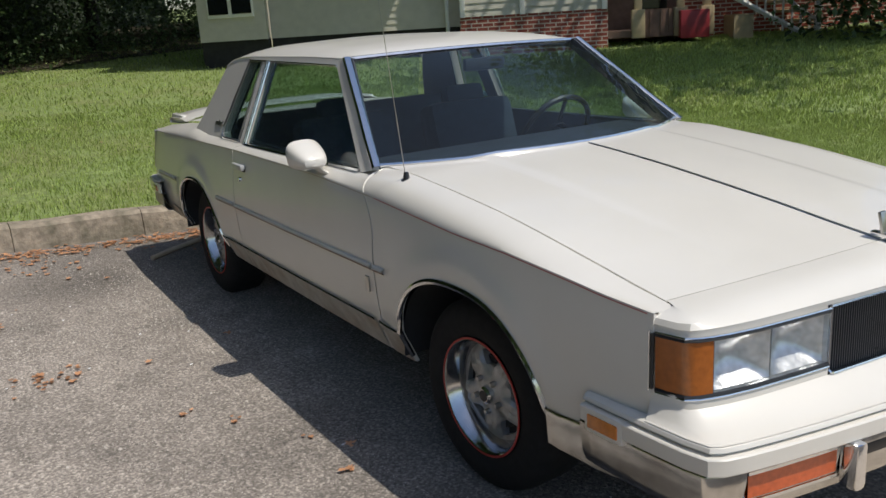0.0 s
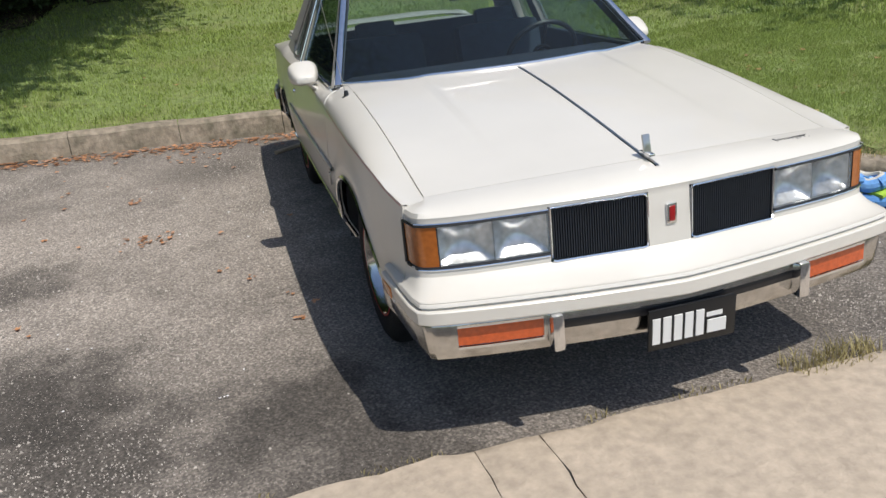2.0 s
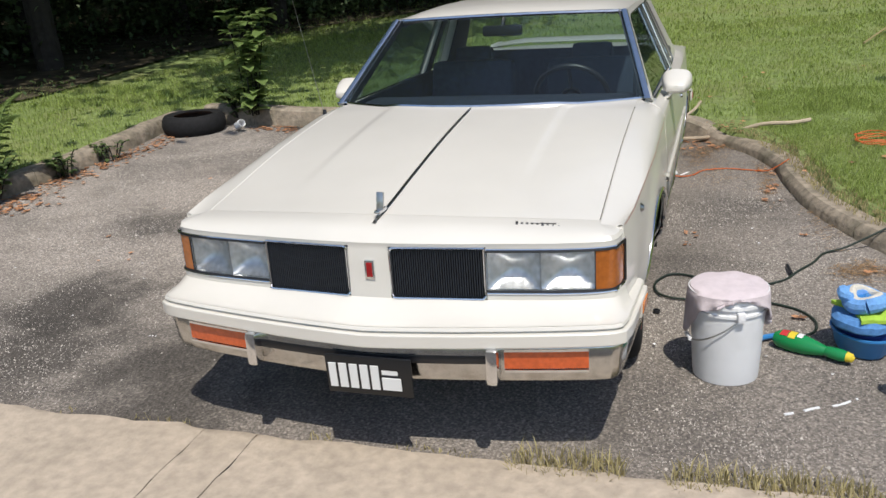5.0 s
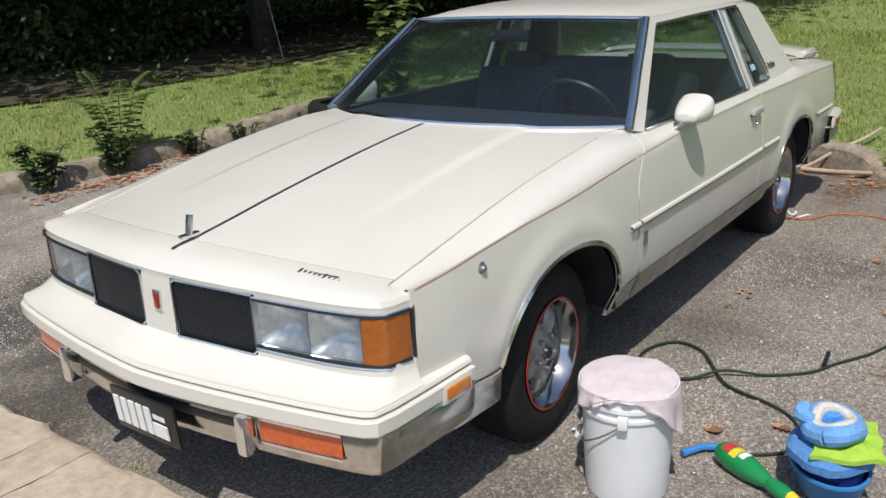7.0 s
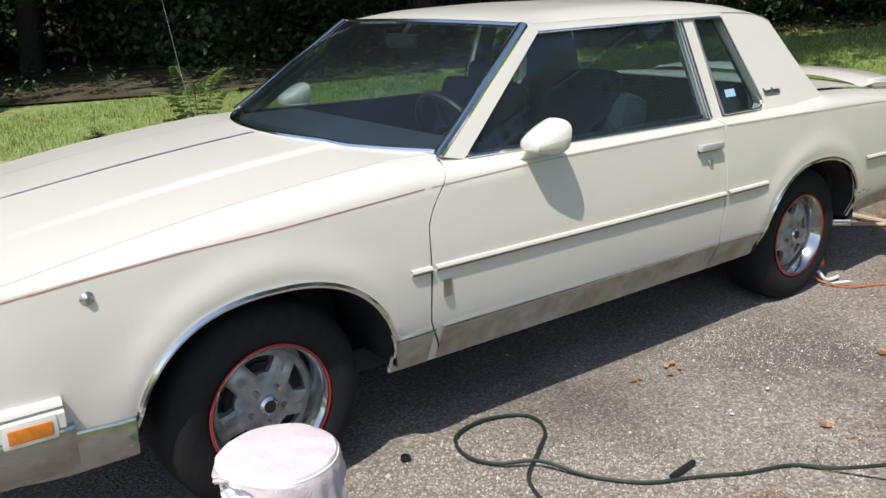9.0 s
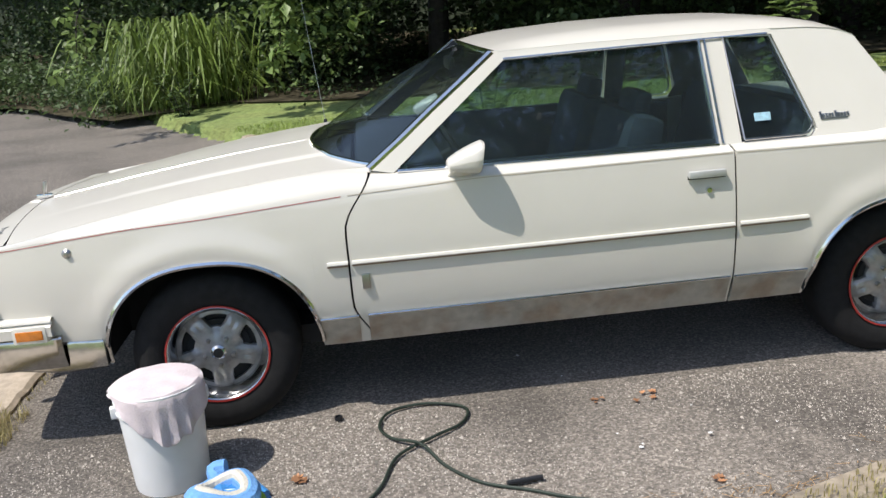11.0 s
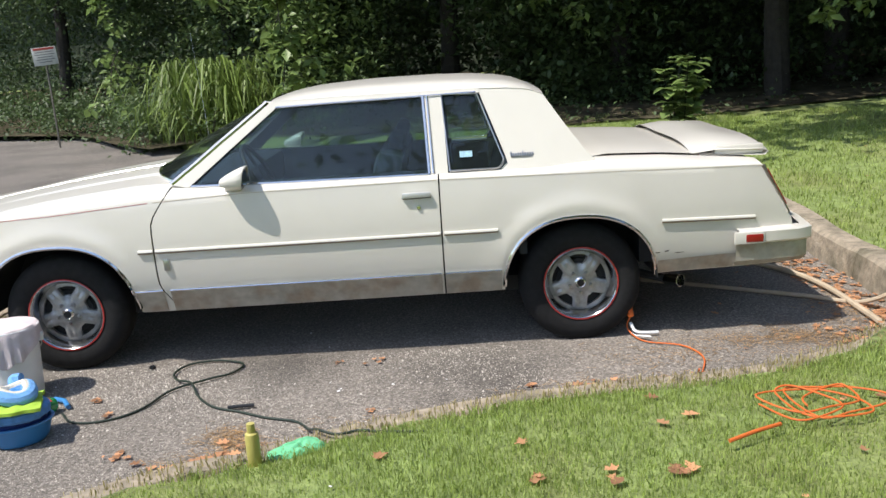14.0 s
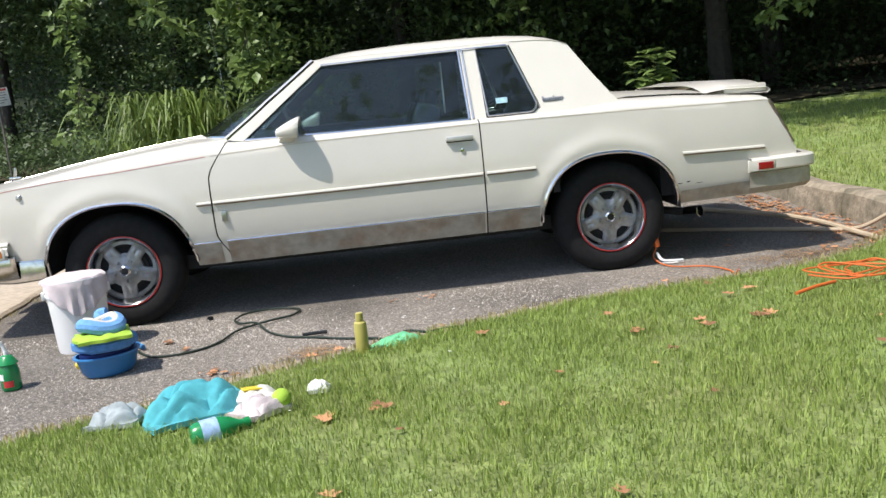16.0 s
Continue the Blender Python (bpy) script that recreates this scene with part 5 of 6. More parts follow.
def tree(x, y, r, h, lean, crown_n, label):
    root = thing("tree", label, "tree", "trees of the wood", (x, y, 0))
    z = lawn_z(x, y) - .1
    pts = [Vector((x + lean[0] * t + .12 * math.sin(t * 5 + x), y + lean[1] * t, z + h * t)) for t in np.linspace(0, 1, 10)]
    part("trunk", G().tube(pts, r, 12, .35), BARK, root)
    tips = []
    for k in range(7):
        a, t = RNG.uniform(0, 6.28), RNG.uniform(.45, .95)
        b = pts[int(t * 9)]
        e = b + Vector((math.cos(a) * 1.7, math.sin(a) * 1.7, RNG.uniform(.2, 1.1)))
        part("limb", G().tube([b, b.lerp(e, .5) + Vector((0, 0, .18)), e], r * .32, 6, .3), BARK, root)
        tips.append(e)
    tips = np.array([tuple(q) for q in tips])
    c = tips[RNG.integers(0, len(tips), crown_n)] + RNG.normal(0, .55, (crown_n, 3))
    leaf_mesh("crown", c, .15, LEAF, parent=root)


for x, y, r, h in ((-5.2, -10.2, .20, 7.5), (-8.8, -10.2, .22, 8), (-2.0, -12.0, .20, 8), (-12.2, -9.4, .18, 7), (.6, -14.0, .2, 8), (3.4, -16.8, .22, 8), (8.6, -19.4, .2, 8), (-17.5, -8.0, .2, 8), (-21.0, -2.6, .22, 8), (-23.5, 2.6, .2, 8)):
    tree(x, y, r, h, (RNG.uniform(-.5, .5), RNG.uniform(-.3, .3)), 1500, "tall dark-barked tree standing in shade at the wood's edge")


# leafy shoots and bushes
def big_leaf(g, p, d, s, fold=.25):
    d = Vector(d).normalized()
    sd = d.cross(Vector((0, 0, 1))).normalized()
    up = sd.cross(d)
    p = Vector(p)
    prof = [(0, 0), (.15, .33), (.40, .45), (.72, .32), (1, 0)]
    left = [p + d * s * t - sd * s * w + up * s * (fold * w - .25 * t * t) for t, w in prof]
    mid = [p + d * s * t + up * s * (-.25 * t * t) for t, w in prof]
    right = [p + d * s * t + sd * s * w + up * s * (fold * w - .25 * t * t) for t, w in prof]
    g.grid([left, mid, right])


def shrub(name, x, y, z, h, n, s, spread, label, material=LEAFLIT):
    root = thing(name, label, "bush", "", (x, y, z))
    for k in range(9):
        a = RNG.uniform(0, 6.28)
        top = Vector((x + math.cos(a) * spread * RNG.uniform(.2, 1), y + math.sin(a) * spread * RNG.uniform(.2, 1), z + h * RNG.uniform(.6, 1)))
        base = Vector((x + math.cos(a) * .05, y + math.sin(a) * .05, z - .03))
        mid = base.lerp(top, .5) + Vector((0, 0, .06))
        line = spline([base, mid, top], 6)
        part("stem", G().tube(line, .008, 5, .4), BARK, root)
        for i in range(n // 9):
            q = line[min(len(line) - 1, int(len(line) * RNG.uniform(.12, 1)))]
            b = RNG.uniform(0, 6.28)
            g = G()
            big_leaf(g, q, (math.cos(b), math.sin(b), RNG.uniform(-.15, .5)), s * RNG.uniform(.6, 1.2))
            part("leaf", g, material, root)
    return root


shrub("bush", -4.38, -3.46, .30, 1.0, 330, .145, .27, "upright young bush with broad bright green leaves by the kerb")
shrub("weed_plant", -4.50, -3.68, .26, .32, 180, .075, .28, "low leafy weeds round the bush's foot", WEED)
shrub("weed_plant", -1.70, -4.28, .13, .34, 230, .075, .26, "low leafy weeds growing over the kerb", WEED)
shrub("weed_plant", -2.45, -4.22, .12, .20, 160, .055, .24, "low leafy weeds growing over the kerb", WEED)
shrub("weed_plant", -1.1, -4.36, .10, .36, 230, .08, .30, "low leafy weeds growing over the kerb", WEED)
shrub("weed_plant", -3.0, -4.18, .13, .14, 110, .045, .24, "sparse low weeds along the kerb's foot", WEED)
fern = thing("fern", "arching green fern-leaved sapling growing beside the kerb", "fern", "", (-1.85, -4.42, .15))
for k in range(7):
    a = k * .9 + .3
    base = Vector((-1.85, -4.42, .15))
    tip = base + Vector((math.cos(a) * .34, math.sin(a) * .34, .52 + .10 * (k % 3)))
    line = spline([base, base.lerp(tip, .55) + Vector((0, 0, .16)), tip], 9)
    stem = part("frond", G().tube(line, .005, 5, .4), LEAFLIT, fern)
    for i, q in enumerate(line[5:]):
        d = (tip - base).normalized()
        sd = Vector((-math.sin(a), math.cos(a), 0))
        for s in (-1, 1):
            g = G()
            big_leaf(g, q, d * .4 + sd * s + Vector((0, 0, -.1)), .11 * (1.1 - .04 * i), .1)
            part("leaflet", g, LEAFLIT, stem)
# reeds by the road's end
g = G()
for k in range(640):
    x, y = 2.25 + RNG.normal(0, .50), -10.95 + RNG.normal(0, .45)
    a, h = RNG.uniform(0, 6.28), RNG.uniform(.5, 1.65)
    b = Vector((x, y, .12))
    r = RNG.uniform(.45, 1.05)
    t = b + Vector((math.cos(a) * r, math.sin(a) * r, h * RNG.uniform(.25, .70)))
    m = b + Vector((math.cos(a) * r * .38, math.sin(a) * r * .38, h * .92))
    sd = Vector((-math.sin(a), math.cos(a), 0)) * RNG.uniform(.006, .013)
    ln = spline([b, m, t], 5)
    g.grid([[q - sd * 1.5 * math.sin(math.pi * (i + .6) / 11.6), q + sd * 1.5 * math.sin(math.pi * (i + .6) / 11.6)] for i, q in enumerate(ln)])
whole("reed_clump", g, REED, "tall arching pale green reeds at the road's edge", "reeds", kind="stuff")
shrub("bush", 2.05, -9.55, .14, .70, 150, .11, .60, "low green weeds spilling over the asphalt's edge", LEAF)
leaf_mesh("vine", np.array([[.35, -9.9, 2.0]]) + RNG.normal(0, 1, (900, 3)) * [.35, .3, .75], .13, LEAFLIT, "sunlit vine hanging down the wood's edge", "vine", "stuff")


def bough(x, y, z, length, drop, n, size, ang):
    """A drooping branch: twigs with broad leaves along them."""
    root = thing("branch", "leafy sunlit branch hanging out of the woods", "branch", "branches at the wood's edge", (x, y, z))
    tip = Vector((x + math.cos(ang) * length, y + math.sin(ang) * length, z - drop))
    line = spline([(x, y, z), Vector((x, y, z)).lerp(tip, .5) + Vector((0, 0, drop * .25)), tip], 8)
    part("twig", G().tube(line, .014, 5, .3), BARK, root)
    c = []
    for k in range(7):
        q = line[3 + 2 * k]
        e = q + Vector((RNG.normal(0, .30), RNG.normal(0, .25), -abs(RNG.normal(0, .22))))
        part("twig", G().tube([q, q.lerp(e, .5) + Vector((0, 0, .04)), e], .006, 4, .4), BARK, root)
        for i in range(n // 7):
            f = q.lerp(e, RNG.uniform(.1, 1.1))
            c.append((f.x + RNG.normal(0, .05), f.y + RNG.normal(0, .05), f.z + RNG.normal(0, .05)))
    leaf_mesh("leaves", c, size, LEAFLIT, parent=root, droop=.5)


for x, y, z, ln, dr, n, sz, an in ((1.55, -8.9, 3.5, .7, .9, 130, .17, 1.7), (.35, -9.0, 3.6, .8, .9, 170, .17, 1.5), (.45, -9.0, 2.9, .6, 1.2, 190, .18, 1.9), (.2, -8.95, 2.1, .4, .9, 110, .17, 1.2), (-1.75, -8.8, 3.4, .9, .5, 110, .15, 1.4), (-2.7, -8.2, 3.2, 1.1, .6, 120, .17, 2.4), (-5.6, -7.9, 2.9, 1.0, .5, 120, .15, 2.2), (-6.7, -6.8, 2.6, .8, .7, 130, .16, 1.6), (-8.2, -6.5, 2.6, .9, .6, 100, .15, 1.8), (2.9, -9.3, 3.2, .8, .7, 120, .15, 1.6), (3.0, -9.3, 1.9, .7, .8, 110, .13, 1.6), (-4.0, -9.6, 2.6, .7, .5, 90, .13, 1.4)):
    bough(x, y + .75, z - .1, ln, dr, int(n * 1.5), sz, an)

# ---- house beyond the lawn ----
SIDING = mat("cream_siding", (0.52, 0.49, 0.40), .7, var=.06, scale=6)
WHITEPAINT = mat("white_trim_paint", (.72, .71, .66), .6, var=.05, scale=8)
DARKGLASS = mat("dark_window", (.01, .012, .014), .1)
REDBOX = mat("red_paint", (.28, .02, .025), .5, var=.1, scale=12)
TAN = mat("tan_porch_paint", (.42, .33, .19), .7, var=.1, scale=9)
BROWNP = mat("brown_porch_panel", (.17, .10, .07), .7, var=.15, scale=9)


def brick_mat():
    m = mat("red_brick", (.30, .075, .05), .9)
    n, l = m.node_tree.nodes, m.node_tree.links
    b = n.new("ShaderNodeTexBrick")
    b.inputs["Color1"].default_value, b.inputs["Color2"].default_value, b.inputs["Mortar"].default_value = (.30, .07, .045, 1), (.22, .05, .035, 1), (.50, .42, .34, 1)
    b.inputs["Scale"].default_value = 1.0
    b.inputs["Brick Width"].default_value, b.inputs["Row Height"].default_value, b.inputs["Mortar Size"].default_value = .215, .076, .011
    co, mp = n.new("ShaderNodeTexCoord"), n.new("ShaderNodeMapping")
    mp.inputs["Rotation"].default_value = (radians(90), 0, 0)
    l.new(co.outputs["Object"], mp.inputs[0])
    l.new(mp.outputs[0], b.inputs["Vector"])
    l.new(b.outputs["Color"], n["Principled BSDF"].inputs["Base Color"])
    return m


BRICK = brick_mat()
HM = pose(-12.16, 7.17, 0, 0, 0, math.degrees(math.atan2(.79, .612)))
house = new("house")
house.matrix_basis = HM
tagged(house, "cream clapboard house with red brick base and porch, across the lawn", "house")


def hpart(name, g, material, parent=None, label=""):
    ob = obj(name, g, material)
    ob.parent = parent or house
    if label:
        ob["label"] = label
    return ob


# local axes: x along the front to the viewer's right, minus y towards the pad
def clapboards(u0, u1, z0, z1, v):
    g = G()
    z = z0
    while z < z1:
        g.add([(u0, v, z), (u1, v, z), (u1, v - .012, z + .001), (u0, v - .012, z + .001)], [(0, 1, 2, 3)])
        g.add([(u0, v - .018, z), (u1, v - .018, z), (u1, v - .002, z + .125), (u0, v - .002, z + .125)], [(0, 1, 2, 3)])
        z += .125
    g.box(((u0 + u1) / 2, v + .08, (z0 + z1) / 2), (u1 - u0, .16, z1 - z0))
    return g


hpart("wall", clapboards(0, 2.8, 1.42, 7.3, 0), SIDING)
hpart("wall", clapboards(-3.9, 0, 1.25, 7.3, .55), SIDING)
hpart("wall", clapboards(-5.3, -3.9, 1.25, 7.3, .30), SIDING)
hpart("brick_base", G().box((1.4, .10, .95), (2.8, .2, .95)), BRICK, None, "red brick foundation wall")
# near-black boxes stand for the dark void under the wing
SKIRT = mat("dark_skirting", (.022, .022, .021), .85, var=.3, scale=6)
hpart("skirting", G().box((-1.95, .66, .80), (3.9, .16, .95)), SKIRT, None, "black skirting for the dark void under the wing")
hpart("skirting", G().box((-4.6, .42, .80), (1.4, .16, .95)), SKIRT)
for u in (0.06, 1.2, 2.74):
    hpart("corner_board", G().box((u, -.03, 2.8), (.10, .05, 2.78), None, .006), WHITEPAINT)
# eave added out of view so that the wing's wall falls in shade
hpart("eave", G().prism([(-5.7, 0), (.0, 0), (.0, 1.0), (-5.7, 1.0)], lambda a, b, d: (a, .55 - b * 1.35, 4.45 - b * .28 + d), .10), mat("eave_shingle", (.08, .075, .07), .9, var=.2, scale=12), None, "unseen shingled eave added to shade the wing")
hpart("downpipe", G().tube([(-.28, .40, .8), (-.28, .40, 4.0)], .04, 8), WHITEPAINT)
win = hpart("window", G().box((-4.6, .27, 2.35), (.95, .06, 1.3), None, .01), WHITEPAINT)
for u in (-4.84, -4.36):
    hpart("pane", G().box((u, .235, 2.35), (.40, .02, 1.16)), DARKGLASS, win)
hpart("wall", clapboards(2.8, 9.6, 3.9, 7.3, .9), SIDING)
for u, v in ((-4.6, .30), (-2.7, .55), (-1.1, .55), (1.9, 0), (3.9, .9), (6.0, .9), (8.1, .9)):
    upper = hpart("window", G().box((u, v - .03, 5.6), (.98, .06, 1.5), None, .01), WHITEPAINT)
    for a in (-.24, .24):
        for b in (-.36, .36):
            hpart("pane", G().box((u + a, v - .062, 5.6 + b), (.41, .02, .64)), DARKGLASS, upper)
hpart("porch_wall", G().box((3.7, 1.2, 2.2), (1.8, .12, 3.2)), BROWNP)
hpart("porch_floor", G().box((3.7, .6, .92), (1.8, 1.2, .12)), BROWNP)
hpart("porch_panel", G().box((3.70, .02, 1.10), (.62, .06, .50)).box((3.45, -.02, 1.1), (.05, .03, .5)).box((3.6, -.02, 1.1), (.05, .03, .5)).box((3.8, -.02, 1.1), (.05, .03, .5)).box((3.95, -.02, 1.1), (.05, .03, .5)), BROWNP)
for u in (3.36, 4.14, 4.62):
    hpart("porch_post", G().box((u, 0, 2.2), (.14, .14, 2.0), None, .01).box((u, 0, 1.10), (.24, .24, .52), None, .012), TAN)
hpart("porch_window", G().box((3.78, 1.12, 2.1), (.55, .05, 1.5)), DARKGLASS)
hpart("porch_box", G().box((4.35, -.22, 1.05), (.52, .28, .50), None, .015), REDBOX, None, "red painted box on the porch front")
hpart("brick_wall", G().box((7.0, 1.0, 2.2), (5.4, .2, 3.4)), BRICK)
st = hpart("staircase", G().box((5.3, .45, .9), (.35, .9, .5)), TAN)
g = G()
for k in range(7):
    hpart("step", G().box((5.35 + .22 * (6 - k), .45, .80 + .18 * k), (.26, .9, .05), None, .006), TAN, st)
for k in range(9):
    hpart("baluster", G().box((5.2 + .16 * k, 0, 1.72 - .12 * k), (.03, .03, .62)), WHITEPAINT, st)
hpart("handrail", G().tube([(5.1, 0, 2.10), (6.6, 0, .98)], .035, 8), WHITEPAINT, st)
hpart("string_board", G().tube([(5.1, 0, 1.48), (6.6, 0, .62)], .05, 6), WHITEPAINT, st)
hpart("newel_post", G().box((6.62, 0, 1.0), (.10, .10, .9), None, .01), WHITEPAINT, st)
hpart("roof", G().prism([(-5.8, 7.3), (10.0, 7.3), (9.4, 9.3), (-5.2, 9.3)], lambda a, b, d: (a, -.5 + (b - 7.3) * 1.5 + d, b), .15), mat("shingle", (.08, .075, .07), .9, var=.2, scale=12))
hpart("back_wall", G().box((2.15, 5.0, 4.0), (14.7, .2, 6.8)).box((-5.3, 2.8, 4.0), (.2, 4.4, 6.8)).box((9.6, 3, 4.0), (.2, 3.8, 6.8)), SIDING)
hp = HM @ Vector((7.4, -1.6, 0))
yard = thing("tree", "small dark leafy tree on the lawn near the house", "tree", "", (hp.x, hp.y, 0))
part("trunk", G().tube([(hp.x, hp.y, .4), (hp.x + .1, hp.y, 1.2), (hp.x, hp.y + .1, 3.2)], .20, 10, .5), BARK, yard)
leaf_mesh("crown", np.array([[hp.x, hp.y, 2.3]]) + RNG.normal(0, 1, (9000, 3)) * [.8, .8, .9], .15, LEAF, parent=yard)

# added broad trees, their crowns out of view, that cast shade on the lawn
for tx, ty, cx, cy, cz, sp in ((-3.2, 12.4, -4.9, 9.4, 7.0, (1.9, 1.5, .6)), (-7.2, -8.4, -6.2, -2.9, 6.6, (1.8, .65, .4)), (-12.6, -7.4, -11.0, -2.0, 6.8, (2.2, .8, .4))):
    t = thing("tree", "broad tree added to shade the lawn, crown out of view", "tree", "", (tx, ty, 0))
    b = Vector((tx, ty, lawn_z(tx, ty) - .1))
    part("trunk", G().tube([b, (tx + .1, ty, 3.0), (tx, ty + .1, 5.6)], .20, 10, .6), BARK, t)
    for k in range(5):
        e = Vector((cx + RNG.normal(0, 1.2), cy + RNG.normal(0, 1.2), cz + RNG.normal(0, .3)))
        s0 = Vector((tx, ty + .1, 5.0))
        part("limb", G().tube([s0, s0.lerp(e, .5) + Vector((0, 0, .5)), e], .08, 6, .3), BARK, t)
    leaf_mesh("crown", np.array([[cx, cy, cz]]) + RNG.normal(0, 1, (6500, 3)) * list(sp), .24, LEAF, parent=t)


# ---- loose things round the car ----
WHITEPL = mat("white_plastic", (.78, .78, .79), .4, var=.03, scale=8, dark=(.5, .49, .47), dscale=5, damt=.25)
PINKCLOTH = mat("pale_pink_cloth", (.62, .54, .56), .95, var=.06, scale=30, bump=.002, bscale=160)
BLUEPL = mat("blue_plastic", (.045, .22, .52), .35, var=.06, scale=10)
NAVYPL = mat("dark_blue_plastic", (.012, .03, .16), .35)
BLUEPAD = mat("blue_terry_pad", (.09, .24, .52), .95, var=.15, scale=60, bump=.003, bscale=220)
LIME = mat("lime_cloth", (.36, .56, .06), .9, var=.08, scale=40, bump=.002, bscale=160)
MITT = mat("pale_blue_fleece", (.16, .36, .70), .95, var=.12, scale=60, bump=.004, bscale=160)
FLEECE = mat("cream_fleece", (.62, .58, .50), .95, var=.1, scale=60, bump=.004, bscale=160)
GREENPL = mat("green_plastic", (.012, .24, .07), .25, var=.05, scale=9, coat=.4)
YELLOWPL = mat("olive_yellow_plastic", (.46, .40, .12), .4, var=.1, scale=12)
GREENCLOTH = mat("mint_green_cloth", (.15, .50, .26), .9, var=.08, scale=25, bump=.002, bscale=150)
TEAL = mat("turquoise_towel", (.075, .36, .42), .95, var=.12, scale=40, bump=.0014, bscale=260)
GREYTOWEL = mat("grey_blue_towel", (.32, .36, .38), .95, var=.15, scale=40, bump=.0014, bscale=260)
HOSE = mat("dark_green_hose", (.018, .030, .022), .5, var=.2, scale=30)
ORANGE = mat("orange_cord_vinyl", (.62, .14, .03), .5, var=.06, scale=20)
TANHOSE = mat("faded_tan_hose", (.46, .37, .27), .7, var=.12, scale=15)
LABELY = mat("yellow_label", (.72, .55, .04), .5)
LABELR = mat("red_label", (.55, .04, .04), .5)


def cloth(name, cx, cy, base, w, d, height, material, label, category, seed, turn=0.0, n=26):
    """A crumpled cloth: a folded sheet with thickness that lies on what is under it."""
    top, bot = [], []
    for i in range(n + 1):
        r, q = [], []
        for j in range(n + 1):
            u, v = i / n * 2 - 1, j / n * 2 - 1
            f = max(0, 1 - (abs(u) ** 2.4 + abs(v) ** 2.4) ** 1.1)
            edge = 1 + .22 * noise.noise((u * 1.4, v * 1.4, seed))
            x, y = u * w / 2 * edge, v * d / 2 * (1 + .22 * noise.noise((u * 1.7, v * 1.7, seed + 5)))
            q1, q2 = noise.noise((u * .9, v * .9, seed + 9)), noise.noise((u * 1.6, v * 1.6, seed + 2))
            fold = abs(math.sin(3.1 * u + 1.6 * v + 2.6 * q1 + seed)) ** .7
            crease = abs(math.sin(4.5 * v - 2.5 * u + 2.6 * q2 + seed * 2)) ** .8
            h = height * (f ** .6 * (.12 + .52 * fold + .14 * q2 + .30 * crease) + .05 * crease * (1 - f)) + .010
            c, s = math.cos(radians(turn)), math.sin(radians(turn))
            X, Y = cx + c * x - s * y, cy + s * x + c * y
            z0 = base(X, Y) if callable(base) else base
            r.append((X, Y, z0 + h))
            q.append((X, Y, z0 - .004))
        top.append(r)
        bot.append(q)
    g = G().grid(top).grid(bot)
    for a, b in ((top[0], bot[0]), (top[-1], bot[-1]), ([r[0] for r in top], [r[0] for r in bot]), ([r[-1] for r in top], [r[-1] for r in bot])):
        g.grid([a, b])
    return whole(name, g, material, label, category)


def cord(name, pts, r, material, label, category, per=7):
    return whole(name, G().tube(spline(pts, per), r, 8), material, label, category)


# bucket with cloth over its rim
BX, BY = .130, 1.143
bucket = thing("bucket", "white plastic pail with ribbed rim standing on asphalt", "bucket", "", (BX, BY, .005))
part("pail", G().lathe([(0, .006), (.118, .006), (.124, .0), (.127, .02), (.140, .285), (.147, .288), (.147, .298), (.141, .300), (.142, .318), (.149, .321), (.149, .333), (.143, .335), (.144, .355), (.150, .358), (.150, .368), (.144, .370), (.138, .355), (.118, .02), (0, .016)], 40, pose(BX, BY, .005)), WHITEPL, bucket)
hdl = part("handle", G().tube(spline([(BX + .150 * math.cos(a), BY + .150 * math.sin(a), .29 - .12 * math.sin(k / 8 * math.pi)) for k, a in enumerate(np.linspace(.32, -2.82, 9))], 4), .0028, 6), DULLCHROME, bucket, "thin wire bail handle")
part("grip", G().lathe([(0, -.03), (.008, -.03), (.008, .03), (0, .03)], 10, pose(BX + .151 * math.cos(-1.25), BY + .151 * math.sin(-1.25), .172, 0, 90, 18)), WHITEPL, hdl)
for a in (.32, -2.82):
    part("ear", G().box((BX + .147 * math.cos(a), BY + .147 * math.sin(a), .30), (.03, .03, .04), pose(0, 0, 0, 0, 0, math.degrees(a)), .006), WHITEPL, bucket)
rows = []
for i in range(15):
    r = []
    for k in range(73):
        a = math.tau * (k % 72) / 72
        drop = .075 + .050 * (.5 + .5 * math.sin(a * 3 + .6)) + .03 * noise.noise((math.cos(a) * 2.4, math.sin(a) * 2.4, 3))
        drop += .07 * max(0, math.cos(a - 1.75)) ** 6 + .08 * max(0, math.cos(a - 4.9)) ** 6
        drop *= 1 - .93 * max(0, math.cos(a - .30)) ** 3
        t = i / 14
        if t < .6:
            rr, z = .150 * t / .6, .384 + .006 * noise.noise((t * 4 * math.cos(a), t * 4 * math.sin(a), 1)) - .010 * (t / .6) ** 3
        else:
            q = (t - .6) / .4
            rr = .153 + .006 * q + .008 * q * math.sin(a * 13 + 3 * math.sin(a * 3)) + .010 * q * noise.noise((4 * math.cos(a), 4 * math.sin(a), 5 * q))
            z = .374 - drop * q
        r.append((BX + rr * math.cos(a), BY + rr * math.sin(a), z + .004))
    rows.append(r)
g = G().grid(rows)
g.grid([[(BX + (x - BX) * .985, BY + (y - BY) * .985, z - .005) for x, y, z in r] for r in rows])
whole("wash_cloth", g, PINKCLOTH, "pale pink cloth draped over the pail's rim", "cloth")

